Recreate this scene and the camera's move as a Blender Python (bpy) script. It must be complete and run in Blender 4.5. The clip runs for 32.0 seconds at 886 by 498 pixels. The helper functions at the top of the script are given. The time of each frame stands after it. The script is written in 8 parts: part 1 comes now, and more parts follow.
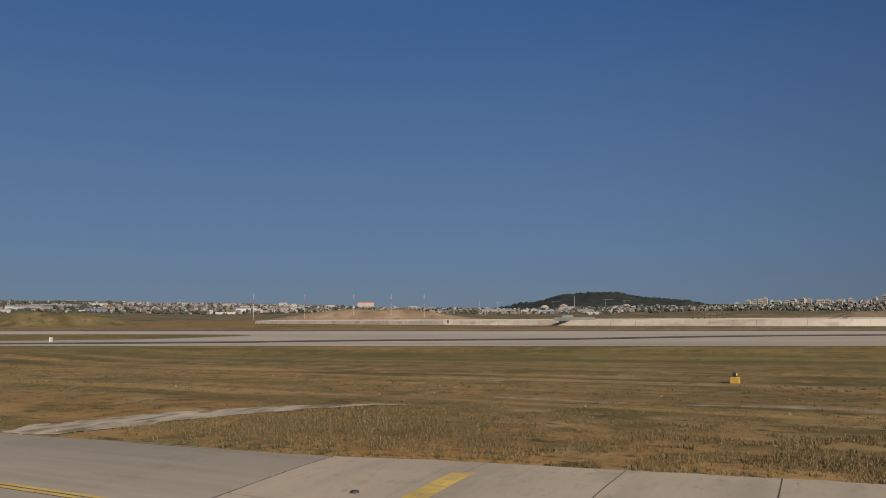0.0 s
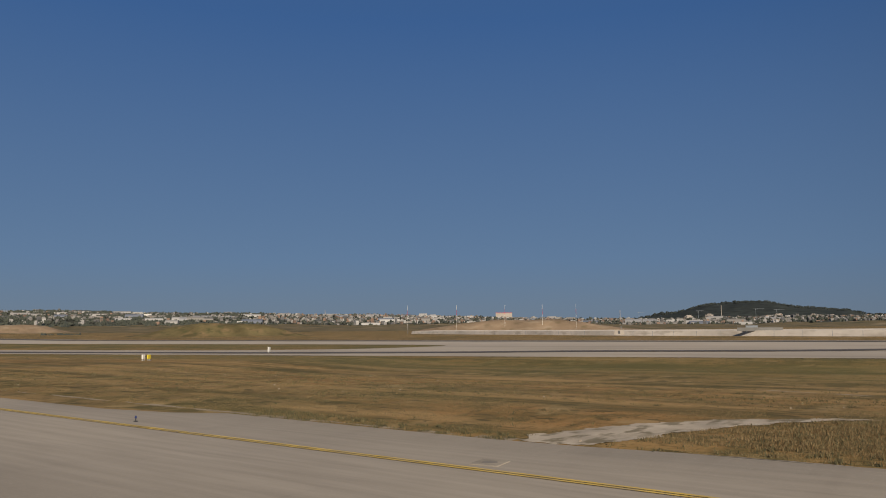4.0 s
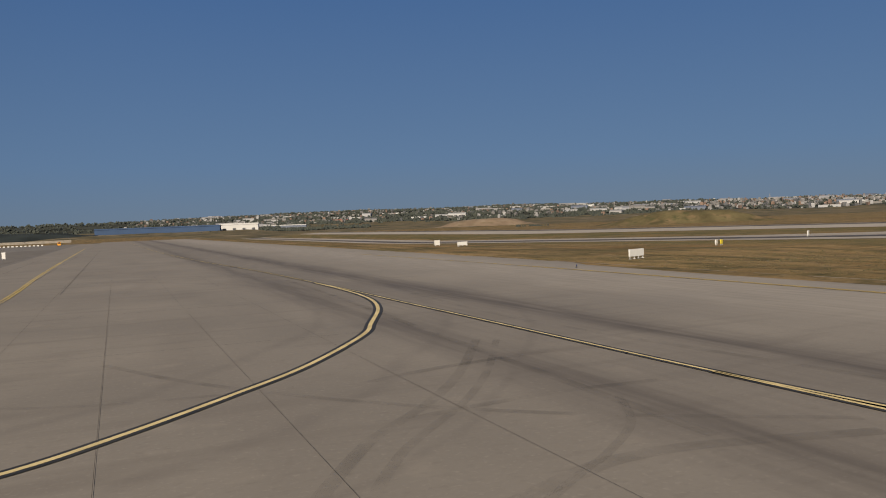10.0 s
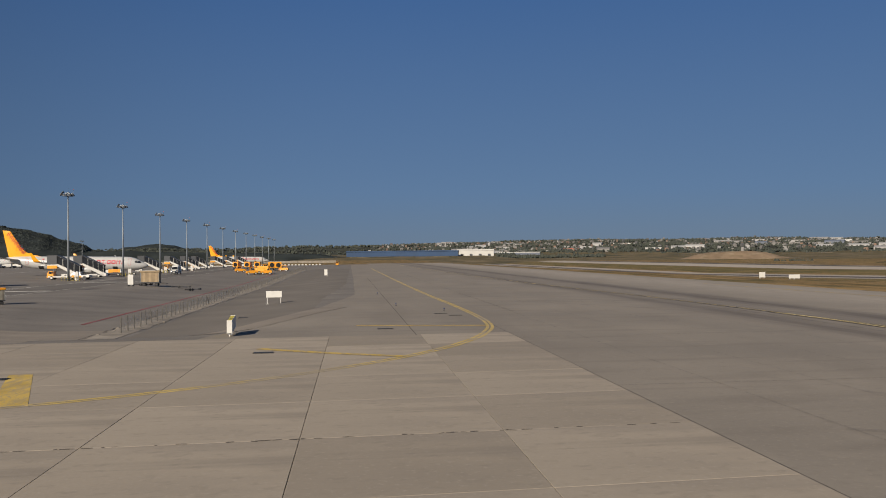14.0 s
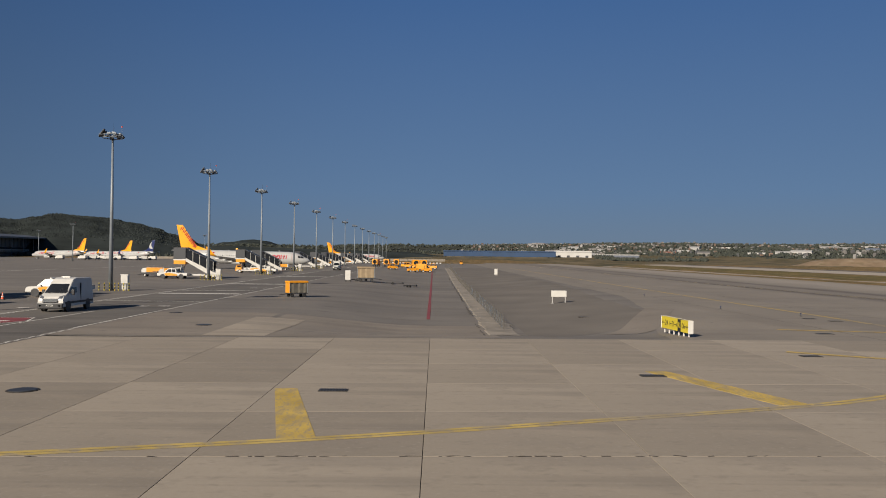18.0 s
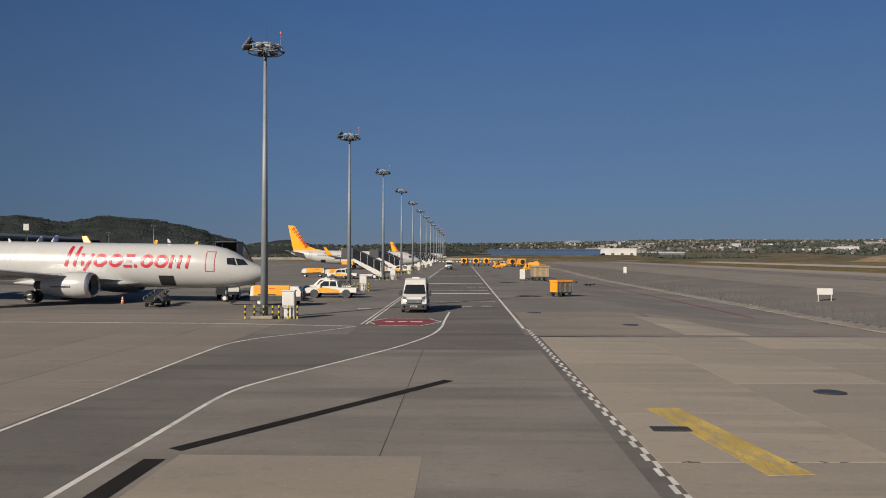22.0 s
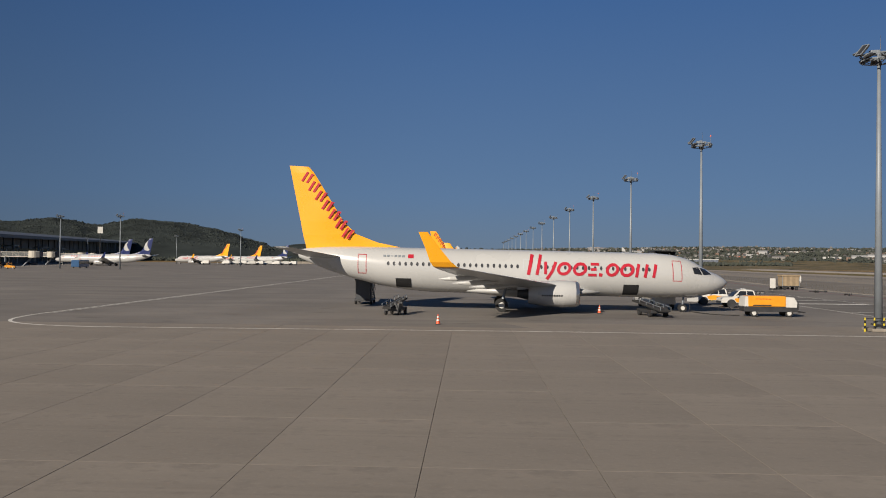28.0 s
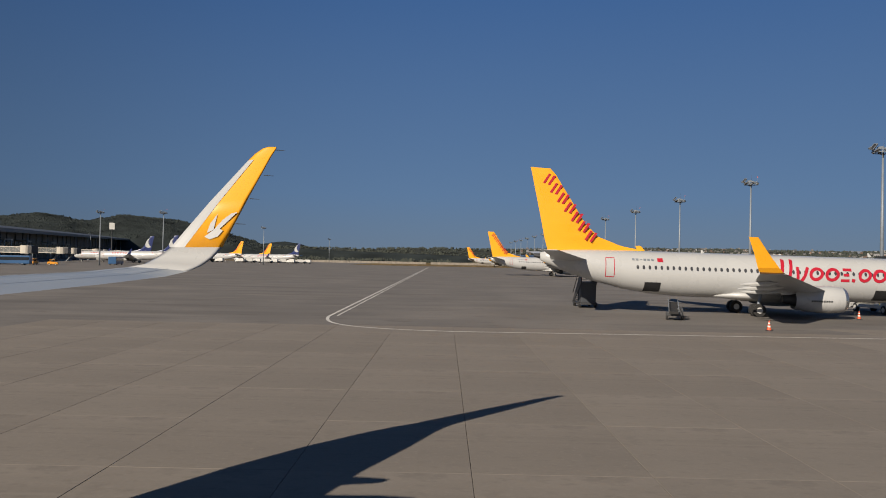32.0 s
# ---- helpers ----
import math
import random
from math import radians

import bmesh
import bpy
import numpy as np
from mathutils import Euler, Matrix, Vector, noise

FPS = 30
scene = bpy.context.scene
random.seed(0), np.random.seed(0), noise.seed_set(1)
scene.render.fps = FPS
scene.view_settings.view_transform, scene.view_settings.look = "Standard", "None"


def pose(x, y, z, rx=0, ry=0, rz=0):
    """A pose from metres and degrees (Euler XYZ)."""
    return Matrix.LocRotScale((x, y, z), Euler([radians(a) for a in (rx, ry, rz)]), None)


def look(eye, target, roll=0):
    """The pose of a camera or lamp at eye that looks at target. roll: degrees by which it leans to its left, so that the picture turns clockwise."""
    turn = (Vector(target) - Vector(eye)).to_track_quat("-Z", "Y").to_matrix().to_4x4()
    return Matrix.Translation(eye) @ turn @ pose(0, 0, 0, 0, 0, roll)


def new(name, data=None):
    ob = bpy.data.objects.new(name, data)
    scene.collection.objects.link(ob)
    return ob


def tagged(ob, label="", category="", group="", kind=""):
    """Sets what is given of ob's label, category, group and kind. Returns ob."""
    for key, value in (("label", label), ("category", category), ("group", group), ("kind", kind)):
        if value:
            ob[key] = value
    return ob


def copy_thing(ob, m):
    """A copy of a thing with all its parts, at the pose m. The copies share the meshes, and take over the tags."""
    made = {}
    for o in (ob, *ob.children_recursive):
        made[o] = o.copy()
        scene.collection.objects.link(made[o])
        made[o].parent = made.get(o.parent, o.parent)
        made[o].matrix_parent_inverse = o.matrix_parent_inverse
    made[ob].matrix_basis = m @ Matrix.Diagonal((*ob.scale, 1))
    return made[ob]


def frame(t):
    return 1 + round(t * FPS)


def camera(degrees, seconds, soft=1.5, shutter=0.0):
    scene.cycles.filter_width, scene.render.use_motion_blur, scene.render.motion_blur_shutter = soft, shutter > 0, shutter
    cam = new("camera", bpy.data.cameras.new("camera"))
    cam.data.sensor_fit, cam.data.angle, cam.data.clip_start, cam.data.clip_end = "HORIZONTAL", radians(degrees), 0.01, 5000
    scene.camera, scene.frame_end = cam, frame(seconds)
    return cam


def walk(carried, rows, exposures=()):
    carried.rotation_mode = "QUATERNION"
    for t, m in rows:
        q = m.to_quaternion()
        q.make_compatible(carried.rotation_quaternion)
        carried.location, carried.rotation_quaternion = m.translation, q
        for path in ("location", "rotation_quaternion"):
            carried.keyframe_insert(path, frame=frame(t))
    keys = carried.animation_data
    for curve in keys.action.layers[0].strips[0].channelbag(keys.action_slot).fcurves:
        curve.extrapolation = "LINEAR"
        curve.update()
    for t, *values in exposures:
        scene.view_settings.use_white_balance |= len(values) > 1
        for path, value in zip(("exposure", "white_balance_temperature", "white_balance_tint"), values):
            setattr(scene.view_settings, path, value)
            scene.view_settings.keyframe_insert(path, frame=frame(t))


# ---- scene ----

EXPOSURES = ((0.0, 0.3, 6700, 10), (7.0, 0.3, 6750, 10), (11.0, 0.3, 6540, 10), (19.0, 0.3, 6450, 10), (24.0, 0.28, 6340, 10), (32.0, 0.28, 6380, 10))
cam = camera(58.92, 32.0, 1.0)

# seconds, place in metres, yaw to the left, pitch up, lean, in degrees
ROWS = (
    (0.0, 93.32, -34.05, 4.41, -63.01, 4.68, -0.24),
    (0.5, 92.36, -32.21, 4.46, -62.57, 4.74, -0.15),
    (1.0, 91.44, -30.39, 4.45, -62.08, 4.93, -0.13),
    (1.5, 90.54, -28.58, 4.52, -61.11, 4.96, -0.03),
    (2.0, 89.61, -26.84, 4.54, -59.88, 5.16, -0.05),
    (2.5, 88.69, -25.16, 4.54, -58.55, 5.21, 0.10),
    (4.5, 85.07, -20.02, 4.47, -51.30, 5.57, -0.53),
    (5.0, 84.03, -18.64, 4.46, -49.00, 5.60, -0.56),
    (5.5, 83.00, -17.24, 4.48, -46.27, 5.65, -0.54),
    (6.0, 81.93, -15.92, 4.47, -43.82, 5.66, -0.55),
    (6.5, 80.78, -14.72, 4.47, -41.74, 5.37, -0.44),
    (7.0, 79.59, -13.61, 4.46, -39.00, 4.90, -0.53),
    (7.5, 78.35, -12.48, 4.48, -36.70, 2.94, -0.13),
    (8.0, 77.02, -11.35, 4.48, -33.53, 2.41, 0.33),
    (8.5, 75.61, -10.24, 4.47, -30.81, 1.17, 0.41),
    (9.0, 74.12, -9.18, 4.46, -29.13, -1.22, 0.29),
    (9.5, 72.45, -8.23, 4.48, -27.27, -1.83, -0.65),
    (10.0, 70.60, -7.34, 4.49, -22.61, -1.98, -2.24),
    (10.5, 68.60, -6.48, 4.48, -20.53, -2.04, -2.35),
    (11.0, 66.74, -5.61, 4.44, -17.57, -1.58, -2.30),
    (11.5, 64.92, -4.76, 4.48, -15.26, -1.25, -1.64),
    (12.0, 62.96, -4.03, 4.50, -13.13, -0.90, -1.11),
    (12.5, 60.80, -3.42, 4.50, -11.76, -0.55, -0.68),
    (13.0, 58.50, -2.78, 4.52, -9.89, -0.17, -0.53),
    (13.5, 56.15, -2.16, 4.50, -8.15, 0.22, -0.64),
    (14.0, 53.63, -1.62, 4.49, -6.57, 0.51, -0.59),
    (14.5, 51.26, -1.25, 4.48, -5.49, 0.69, -0.65),
    (16.5, 40.53, -0.57, 4.48, -2.45, 0.47, 0.63),
    (17.0, 37.68, -0.42, 4.51, -1.76, 0.32, 0.85),
    (17.5, 34.80, -0.33, 4.51, -1.07, 0.28, 0.71),
    (18.0, 31.84, -0.22, 4.50, -0.56, 0.51, 0.60),
    (18.5, 28.86, -0.07, 4.51, -0.06, 0.63, 0.60),
    (19.0, 25.90, 0.02, 4.50, 0.38, 0.72, 0.50),
    (19.5, 22.90, -0.02, 4.49, 0.78, 0.75, 0.46),
    (20.0, 19.82, -0.11, 4.49, 1.04, 0.64, 0.45),
    (20.5, 16.57, -0.11, 4.44, 1.14, 0.52, 0.37),
    (21.0, 13.32, -0.09, 4.41, 1.26, 0.38, 0.15),
    (21.5, 10.03, -0.03, 4.35, 1.36, 0.48, 0.07),
    (22.0, 6.75, 0.04, 4.37, 1.40, 0.41, 0.15),
    (22.5, 3.39, 0.05, 4.43, 1.46, 0.40, -0.03),
    (23.0, -0.00, -0.00, 4.46, 1.58, 0.42, -0.09),
    (23.5, -3.30, -0.09, 4.55, 1.76, 0.44, -0.10),
    (24.0, -6.65, -0.19, 4.59, 1.89, 0.47, -0.04),
    (24.5, -10.13, -0.32, 4.57, 1.84, 0.70, -0.11),
    (25.0, -13.49, -0.37, 4.57, 2.02, 0.73, 0.12),
    (25.5, -16.87, -0.38, 4.58, 1.97, 0.78, 0.12),
    (27.5, -30.78, -0.32, 4.50, 1.94, 0.79, 0.55),
    (28.0, -34.24, -0.22, 4.48, 1.86, 0.78, 0.59),
    (28.5, -37.69, -0.12, 4.48, 1.80, 0.70, 0.60),
    (29.0, -41.06, -0.10, 4.51, 1.64, 0.68, 0.70),
    (29.5, -44.36, -0.18, 4.53, 1.44, 0.64, 0.75),
    (30.0, -47.57, -0.17, 4.49, 1.13, 0.69, 0.79),
    (30.5, -50.63, -0.13, 4.50, 0.72, 0.68, 0.97),
    (31.0, -53.48, -0.04, 4.50, 0.43, 0.71, 1.09),
    (31.5, -56.10, 0.10, 4.49, 0.28, 0.73, 1.12),
    (32.0, -58.65, 0.26, 4.47, 0.14, 0.74, 1.12),
)


def gaze(x, y, z, yaw, pitch, lean):
    a, p = radians(yaw), radians(pitch)
    eye = Vector((x, y, z))
    return look(eye, eye + Vector((-math.sin(a) * math.cos(p), math.cos(a) * math.cos(p), math.sin(p))), lean)


walk(cam, [(row[0], gaze(*row[1:])) for row in ROWS], EXPOSURES)

# ---- light ----
SUN_EL, SUN_AZ = 26.7, 214.5
world = bpy.data.worlds.new("sky")
scene.world = world
world.use_nodes = True
wt = world.node_tree
sky = wt.nodes.new("ShaderNodeTexSky")
sky.sky_type, sky.sun_disc = "NISHITA", False
sky.sun_elevation, sky.sun_rotation = radians(SUN_EL), radians(SUN_AZ)
sky.altitude, sky.air_density, sky.dust_density, sky.ozone_density = 100.0, 1.0, 0.3, 4.0
back = wt.nodes["Background"]
back.inputs["Strength"].default_value = 0.06
# a summer evening's hazy blue over the clear-air sky
place = wt.nodes.new("ShaderNodeTexCoord")
axes_ = wt.nodes.new("ShaderNodeSeparateXYZ")
haze = wt.nodes.new("ShaderNodeValToRGB")
for pos, col in ((0.0, (0.1, 0.146, 0.212)), (0.08, (0.08, 0.142, 0.25)), (0.37, (0.031, 0.086, 0.222)), (1.0, (0.03, 0.041, 0.062))):
    stop = haze.color_ramp.elements[0 if pos == 0.0 else -1] if pos in (0.0, 1.0) else haze.color_ramp.elements.new(pos)
    stop.color = (*col, 1)
lift = wt.nodes.new("ShaderNodeVectorMath")
lift.operation = "SCALE"
lift.inputs["Scale"].default_value = 1 / 0.06
both = wt.nodes.new("ShaderNodeMix")
both.data_type = "RGBA"
both.inputs["Factor"].default_value = 0.95
wt.links.new(place.outputs["Generated"], axes_.inputs[0])
wt.links.new(axes_.outputs["Z"], haze.inputs["Fac"])
wt.links.new(haze.outputs["Color"], lift.inputs[0])
wt.links.new(sky.outputs["Color"], both.inputs["A"])
wt.links.new(lift.outputs["Vector"], both.inputs["B"])
# clear skies are darkest square to the sun
square = wt.nodes.new("ShaderNodeVectorMath")
square.operation = "DOT_PRODUCT"
square.inputs[1].default_value = (math.sin(radians(SUN_AZ - 180)), math.cos(radians(SUN_AZ - 180)), 0)
fold = wt.nodes.new("ShaderNodeMath")
fold.operation = "ABSOLUTE"
dim = wt.nodes.new("ShaderNodeMapRange")
dim.interpolation_type = "SMOOTHSTEP"
dim.inputs["From Min"].default_value, dim.inputs["From Max"].default_value = 0.25, 0.85
dim.inputs["To Min"].default_value, dim.inputs["To Max"].default_value = 0.68, 1.03
shade = wt.nodes.new("ShaderNodeVectorMath")
shade.operation = "SCALE"
wt.links.new(place.outputs["Generated"], square.inputs[0])
wt.links.new(square.outputs["Value"], fold.inputs[0])
wt.links.new(fold.outputs[0], dim.inputs["Value"])
wt.links.new(both.outputs["Result"], shade.inputs[0])
wt.links.new(dim.outputs["Result"], shade.inputs["Scale"])
wt.links.new(shade.outputs["Vector"], back.inputs["Color"])

sun = new("sun", bpy.data.lights.new("sun", "SUN"))
sun.data.energy, sun.data.angle, sun.data.color = 5.0, radians(0.53), (1.0, 0.89, 0.74)
_a, _e = radians(SUN_AZ), radians(SUN_EL)
sun.matrix_world = look((0, 0, 60), Vector((0, 0, 60)) - Vector((math.sin(_a) * math.cos(_e), math.cos(_a) * math.cos(_e), math.sin(_e))))


# ---- materials ----
def mat(name, col, rough=0.6, metal=0.0, var=0.12, scale=4.0, fine=60.0, bump=0.0, object_random=0.0, coat=0.0, stretch=(1, 1, 1), tint=None, spec=0.5):
    """A surface with large stains and fine grain; metres in the world or on the thing."""
    m = bpy.data.materials.new(name)
    m.use_nodes = True
    nt = m.node_tree
    b = nt.nodes["Principled BSDF"]
    b.inputs["Metallic"].default_value = metal
    b.inputs["Coat Weight"].default_value = coat
    b.inputs["Specular IOR Level"].default_value = spec
    tc = nt.nodes.new("ShaderNodeTexCoord")
    mp = nt.nodes.new("ShaderNodeMapping")
    mp.inputs["Scale"].default_value = stretch
    nt.links.new(tc.outputs["Object"], mp.inputs["Vector"])
    big = nt.nodes.new("ShaderNodeTexNoise")
    big.inputs["Scale"].default_value, big.inputs["Detail"].default_value = 1.0 / scale, 6.0
    small = nt.nodes.new("ShaderNodeTexNoise")
    small.inputs["Scale"].default_value, small.inputs["Detail"].default_value = fine, 4.0
    for n in (big, small):
        nt.links.new(mp.outputs["Vector"], n.inputs["Vector"])
    mix = nt.nodes.new("ShaderNodeMix")
    mix.data_type = "RGBA"
    lo = tuple(c * (1 - var) for c in col)
    hi = tuple(min(1, c * (1 + var)) for c in (tint or col))
    mix.inputs["A"].default_value, mix.inputs["B"].default_value = (*lo, 1), (*hi, 1)
    ramp = nt.nodes.new("ShaderNodeMapRange")
    ramp.inputs["From Min"].default_value, ramp.inputs["From Max"].default_value = 0.32, 0.68
    nt.links.new(big.outputs["Fac"], ramp.inputs["Value"])
    nt.links.new(ramp.outputs["Result"], mix.inputs["Factor"])
    mul = nt.nodes.new("ShaderNodeMix")
    mul.data_type, mul.blend_type = "RGBA", "MULTIPLY"
    mul.inputs["Factor"].default_value = 1.0
    g = nt.nodes.new("ShaderNodeMapRange")
    g.inputs["To Min"].default_value, g.inputs["To Max"].default_value = 1 - var * 0.7, 1 + var * 0.5
    nt.links.new(small.outputs["Fac"], g.inputs["Value"])
    nt.links.new(mix.outputs["Result"], mul.inputs["A"])
    last = g.outputs["Result"]
    if object_random:
        oi = nt.nodes.new("ShaderNodeObjectInfo")
        r = nt.nodes.new("ShaderNodeMapRange")
        r.inputs["To Min"].default_value, r.inputs["To Max"].default_value = 1 - object_random, 1 + object_random
        nt.links.new(oi.outputs["Random"], r.inputs["Value"])
        t = nt.nodes.new("ShaderNodeMath")
        t.operation = "MULTIPLY"
        nt.links.new(last, t.inputs[0]), nt.links.new(r.outputs["Result"], t.inputs[1])
        last = t.outputs[0]
    nt.links.new(last, mul.inputs["B"])
    nt.links.new(mul.outputs["Result"], b.inputs["Base Color"])
    rr = nt.nodes.new("ShaderNodeMapRange")
    rr.inputs["To Min"].default_value, rr.inputs["To Max"].default_value = max(0.02, rough - 0.12), min(1, rough + 0.12)
    nt.links.new(big.outputs["Fac"], rr.inputs["Value"])
    nt.links.new(rr.outputs["Result"], b.inputs["Roughness"])
    if bump:
        bp = nt.nodes.new("ShaderNodeBump")
        bp.inputs["Strength"].default_value, bp.inputs["Distance"].default_value = bump, 0.02
        nt.links.new(small.outputs["Fac"], bp.inputs["Height"])
        nt.links.new(bp.outputs["Normal"], b.inputs["Normal"])
    return m


def blend_in(m, col, size, lo, hi, stretch=(1, 1, 1), detail=5.0, amount=1.0):
    """Lays patches of a second colour over a material, by a noise of that size in metres."""
    nt = m.node_tree
    b = nt.nodes["Principled BSDF"]
    src = b.inputs["Base Color"].links[0].from_socket
    tc = nt.nodes.new("ShaderNodeTexCoord")
    mp = nt.nodes.new("ShaderNodeMapping")
    mp.inputs["Scale"].default_value = stretch
    mp.inputs["Location"].default_value = (size * 3.1, size * 1.7, 0.3)
    n = nt.nodes.new("ShaderNodeTexNoise")
    n.inputs["Scale"].default_value, n.inputs["Detail"].default_value = 1.0 / size, detail
    r = nt.nodes.new("ShaderNodeMapRange")
    r.inputs["From Min"].default_value, r.inputs["From Max"].default_value = lo, hi
    r.inputs["To Max"].default_value = amount
    mx = nt.nodes.new("ShaderNodeMix")
    mx.data_type = "RGBA"
    mx.inputs["B"].default_value = (*col, 1)
    nt.links.new(tc.outputs["Object"], mp.inputs["Vector"])
    nt.links.new(mp.outputs["Vector"], n.inputs["Vector"])
    nt.links.new(n.outputs["Fac"], r.inputs["Value"])
    nt.links.new(r.outputs["Result"], mx.inputs["Factor"])
    nt.links.new(src, mx.inputs["A"])
    nt.links.new(mx.outputs["Result"], b.inputs["Base Color"])
    return m


def island_mat(name, cols, rough=0.8):
    """For joined repeats: each island takes its own colour out of a row."""
    m = bpy.data.materials.new(name)
    m.use_nodes = True
    nt = m.node_tree
    geo = nt.nodes.new("ShaderNodeNewGeometry")
    ramp = nt.nodes.new("ShaderNodeValToRGB")
    ramp.color_ramp.interpolation = "CONSTANT"
    el = ramp.color_ramp.elements
    while len(el) < len(cols):
        el.new(0.5)
    for i, c in enumerate(cols):
        el[i].position, el[i].color = i / len(cols), (*c, 1)
    nt.links.new(geo.outputs["Random Per Island"], ramp.inputs["Fac"])
    b = nt.nodes["Principled BSDF"]
    b.inputs["Roughness"].default_value = rough
    nt.links.new(ramp.outputs["Color"], b.inputs["Base Color"])
    return m


M_GRASS = mat("dry_grass", (0.205, 0.138, 0.062), 0.95, var=0.25, scale=9, fine=3.0, bump=0.6, spec=0.1)
blend_in(M_GRASS, (0.105, 0.09, 0.036), 16, 0.46, 0.66, (0.5, 1, 1), amount=0.8)
blend_in(M_GRASS, (0.26, 0.148, 0.058), 20, 0.48, 0.62, (1.6, 0.6, 1), amount=0.9)
blend_in(M_GRASS, (0.29, 0.22, 0.12), 6, 0.58, 0.72, amount=0.7)
blend_in(M_GRASS, (0.075, 0.06, 0.028), 1.6, 0.55, 0.7, (0.6, 1.4, 1), amount=0.6)
blend_in(M_GRASS, (0.052, 0.048, 0.02), 0.35, 0.53, 0.66, (1, 1.5, 1), 3.0, 0.6)
blend_in(M_GRASS, (0.26, 0.2, 0.105), 0.22, 0.56, 0.68, (1, 1.5, 1), 3.0, 0.55)
blend_in(M_GRASS, (0.07, 0.062, 0.026), 4.5, 0.5, 0.6, (0.8, 1.2, 1), 8.0, 0.6)
blend_in(M_GRASS, (0.3, 0.215, 0.11), 3.0, 0.58, 0.66, (1, 1, 1), 8.0, 0.6)
blend_in(M_GRASS, (0.07, 0.062, 0.026), 7.0, 0.5, 0.62, (1.5, 0.22, 1), 6.0, 0.7)
blend_in(M_GRASS, (0.3, 0.2, 0.092), 6.0, 0.5, 0.62, (1.5, 0.18, 1), 6.0, 0.75)
blend_in(M_GRASS, (0.04, 0.038, 0.018), 0.8, 0.57, 0.68, (1.3, 0.5, 1), 5.0, 0.75)
M_WEED = island_mat("dark_weeds", ((0.06, 0.055, 0.024), (0.085, 0.072, 0.03), (0.045, 0.045, 0.02), (0.13, 0.1, 0.045)), 0.9)
M_TUFT = island_mat("grass_blades", ((0.12, 0.088, 0.04), (0.155, 0.104, 0.045), (0.07, 0.062, 0.026), (0.2, 0.145, 0.072), (0.055, 0.052, 0.022), (0.145, 0.088, 0.037)), 0.9)
M_CONC = mat("slab_concrete", (0.308, 0.264, 0.211), 0.8, var=0.1, scale=7, fine=9.0, bump=0.15, object_random=0.15, spec=0.25)
blend_in(M_CONC, (0.36, 0.295, 0.225), 9, 0.55, 0.7, (0.5, 2.0, 1), amount=0.5)
blend_in(M_CONC, (0.16, 0.14, 0.118), 1.1, 0.62, 0.76, amount=0.45)
blend_in(M_CONC, (0.225, 0.196, 0.163), 5, 0.5, 0.72, (0.35, 2.4, 1), amount=0.75)
M_CREAM = mat("cream_road_paint", (0.62, 0.49, 0.24), 0.75, var=0.18, scale=1.2, fine=14, spec=0.3)
M_CONC_OLD = mat("worn_slab_concrete", (0.225, 0.195, 0.162), 0.82, var=0.11, scale=8, fine=8.0, bump=0.15, object_random=0.05, spec=0.25)
blend_in(M_CONC_OLD, (0.12, 0.105, 0.09), 1.3, 0.6, 0.75, amount=0.45)
blend_in(M_CONC_OLD, (0.165, 0.143, 0.12), 6, 0.48, 0.72, (0.3, 2.2, 1), amount=0.7)
M_JOINT = mat("joint_sealant", (0.085, 0.074, 0.063), 0.9, var=0.2, scale=1.5, fine=20, spec=0.2)
M_APRON = mat("apron_asphalt", (0.178, 0.161, 0.143), 0.85, var=0.14, scale=9, fine=8.0, bump=0.2, spec=0.25)
blend_in(M_APRON, (0.25, 0.222, 0.188), 12, 0.57, 0.72, (0.4, 1.6, 1), amount=0.5)
blend_in(M_APRON, (0.075, 0.066, 0.058), 1.8, 0.6, 0.75, (0.6, 1.3, 1), amount=0.5)
blend_in(M_APRON, (0.11, 0.099, 0.088), 9, 0.5, 0.7, (0.3, 1.8, 1), amount=0.7)
M_LANE = mat("lane_asphalt", (0.136, 0.124, 0.11), 0.85, var=0.12, scale=6, fine=9.0, bump=0.2, spec=0.25)
blend_in(M_LANE, (0.19, 0.172, 0.15), 7, 0.54, 0.7, (0.22, 1.5, 1), amount=0.55)
blend_in(M_LANE, (0.08, 0.072, 0.065), 5, 0.54, 0.68, (0.25, 1.8, 1), amount=0.7)
blend_in(M_LANE, (0.17, 0.152, 0.132), 1.2, 0.6, 0.74, amount=0.4)
M_LANE_PALE = mat("worn_lane_concrete", (0.2, 0.18, 0.155), 0.85, var=0.13, scale=5, fine=9.0, bump=0.2, spec=0.25)
blend_in(M_LANE_PALE, (0.125, 0.113, 0.1), 4, 0.5, 0.68, (0.25, 1.8, 1), amount=0.75)
blend_in(M_LANE_PALE, (0.25, 0.225, 0.19), 1.4, 0.6, 0.74, amount=0.4)
M_TAXI = mat("taxiway_concrete", (0.224, 0.197, 0.164), 0.8, var=0.1, scale=10, fine=8.0, bump=0.15, spec=0.25)
blend_in(M_TAXI, (0.18, 0.157, 0.132), 7, 0.48, 0.72, (1.4, 0.35, 1), amount=0.65)
blend_in(M_TAXI, (0.16, 0.138, 0.115), 3.2, 0.56, 0.72, (0.4, 1.8, 1), amount=0.45)
blend_in(M_TAXI, (0.27, 0.235, 0.192), 1.5, 0.6, 0.74, amount=0.4)
M_RUNWAY = mat("runway_concrete", (0.34, 0.298, 0.25), 0.85, var=0.07, scale=20, fine=4.0, spec=0.2)
M_RUNWAY2 = mat("far_runway_concrete", (0.36, 0.315, 0.265), 0.85, var=0.07, scale=20, fine=4.0, spec=0.2)
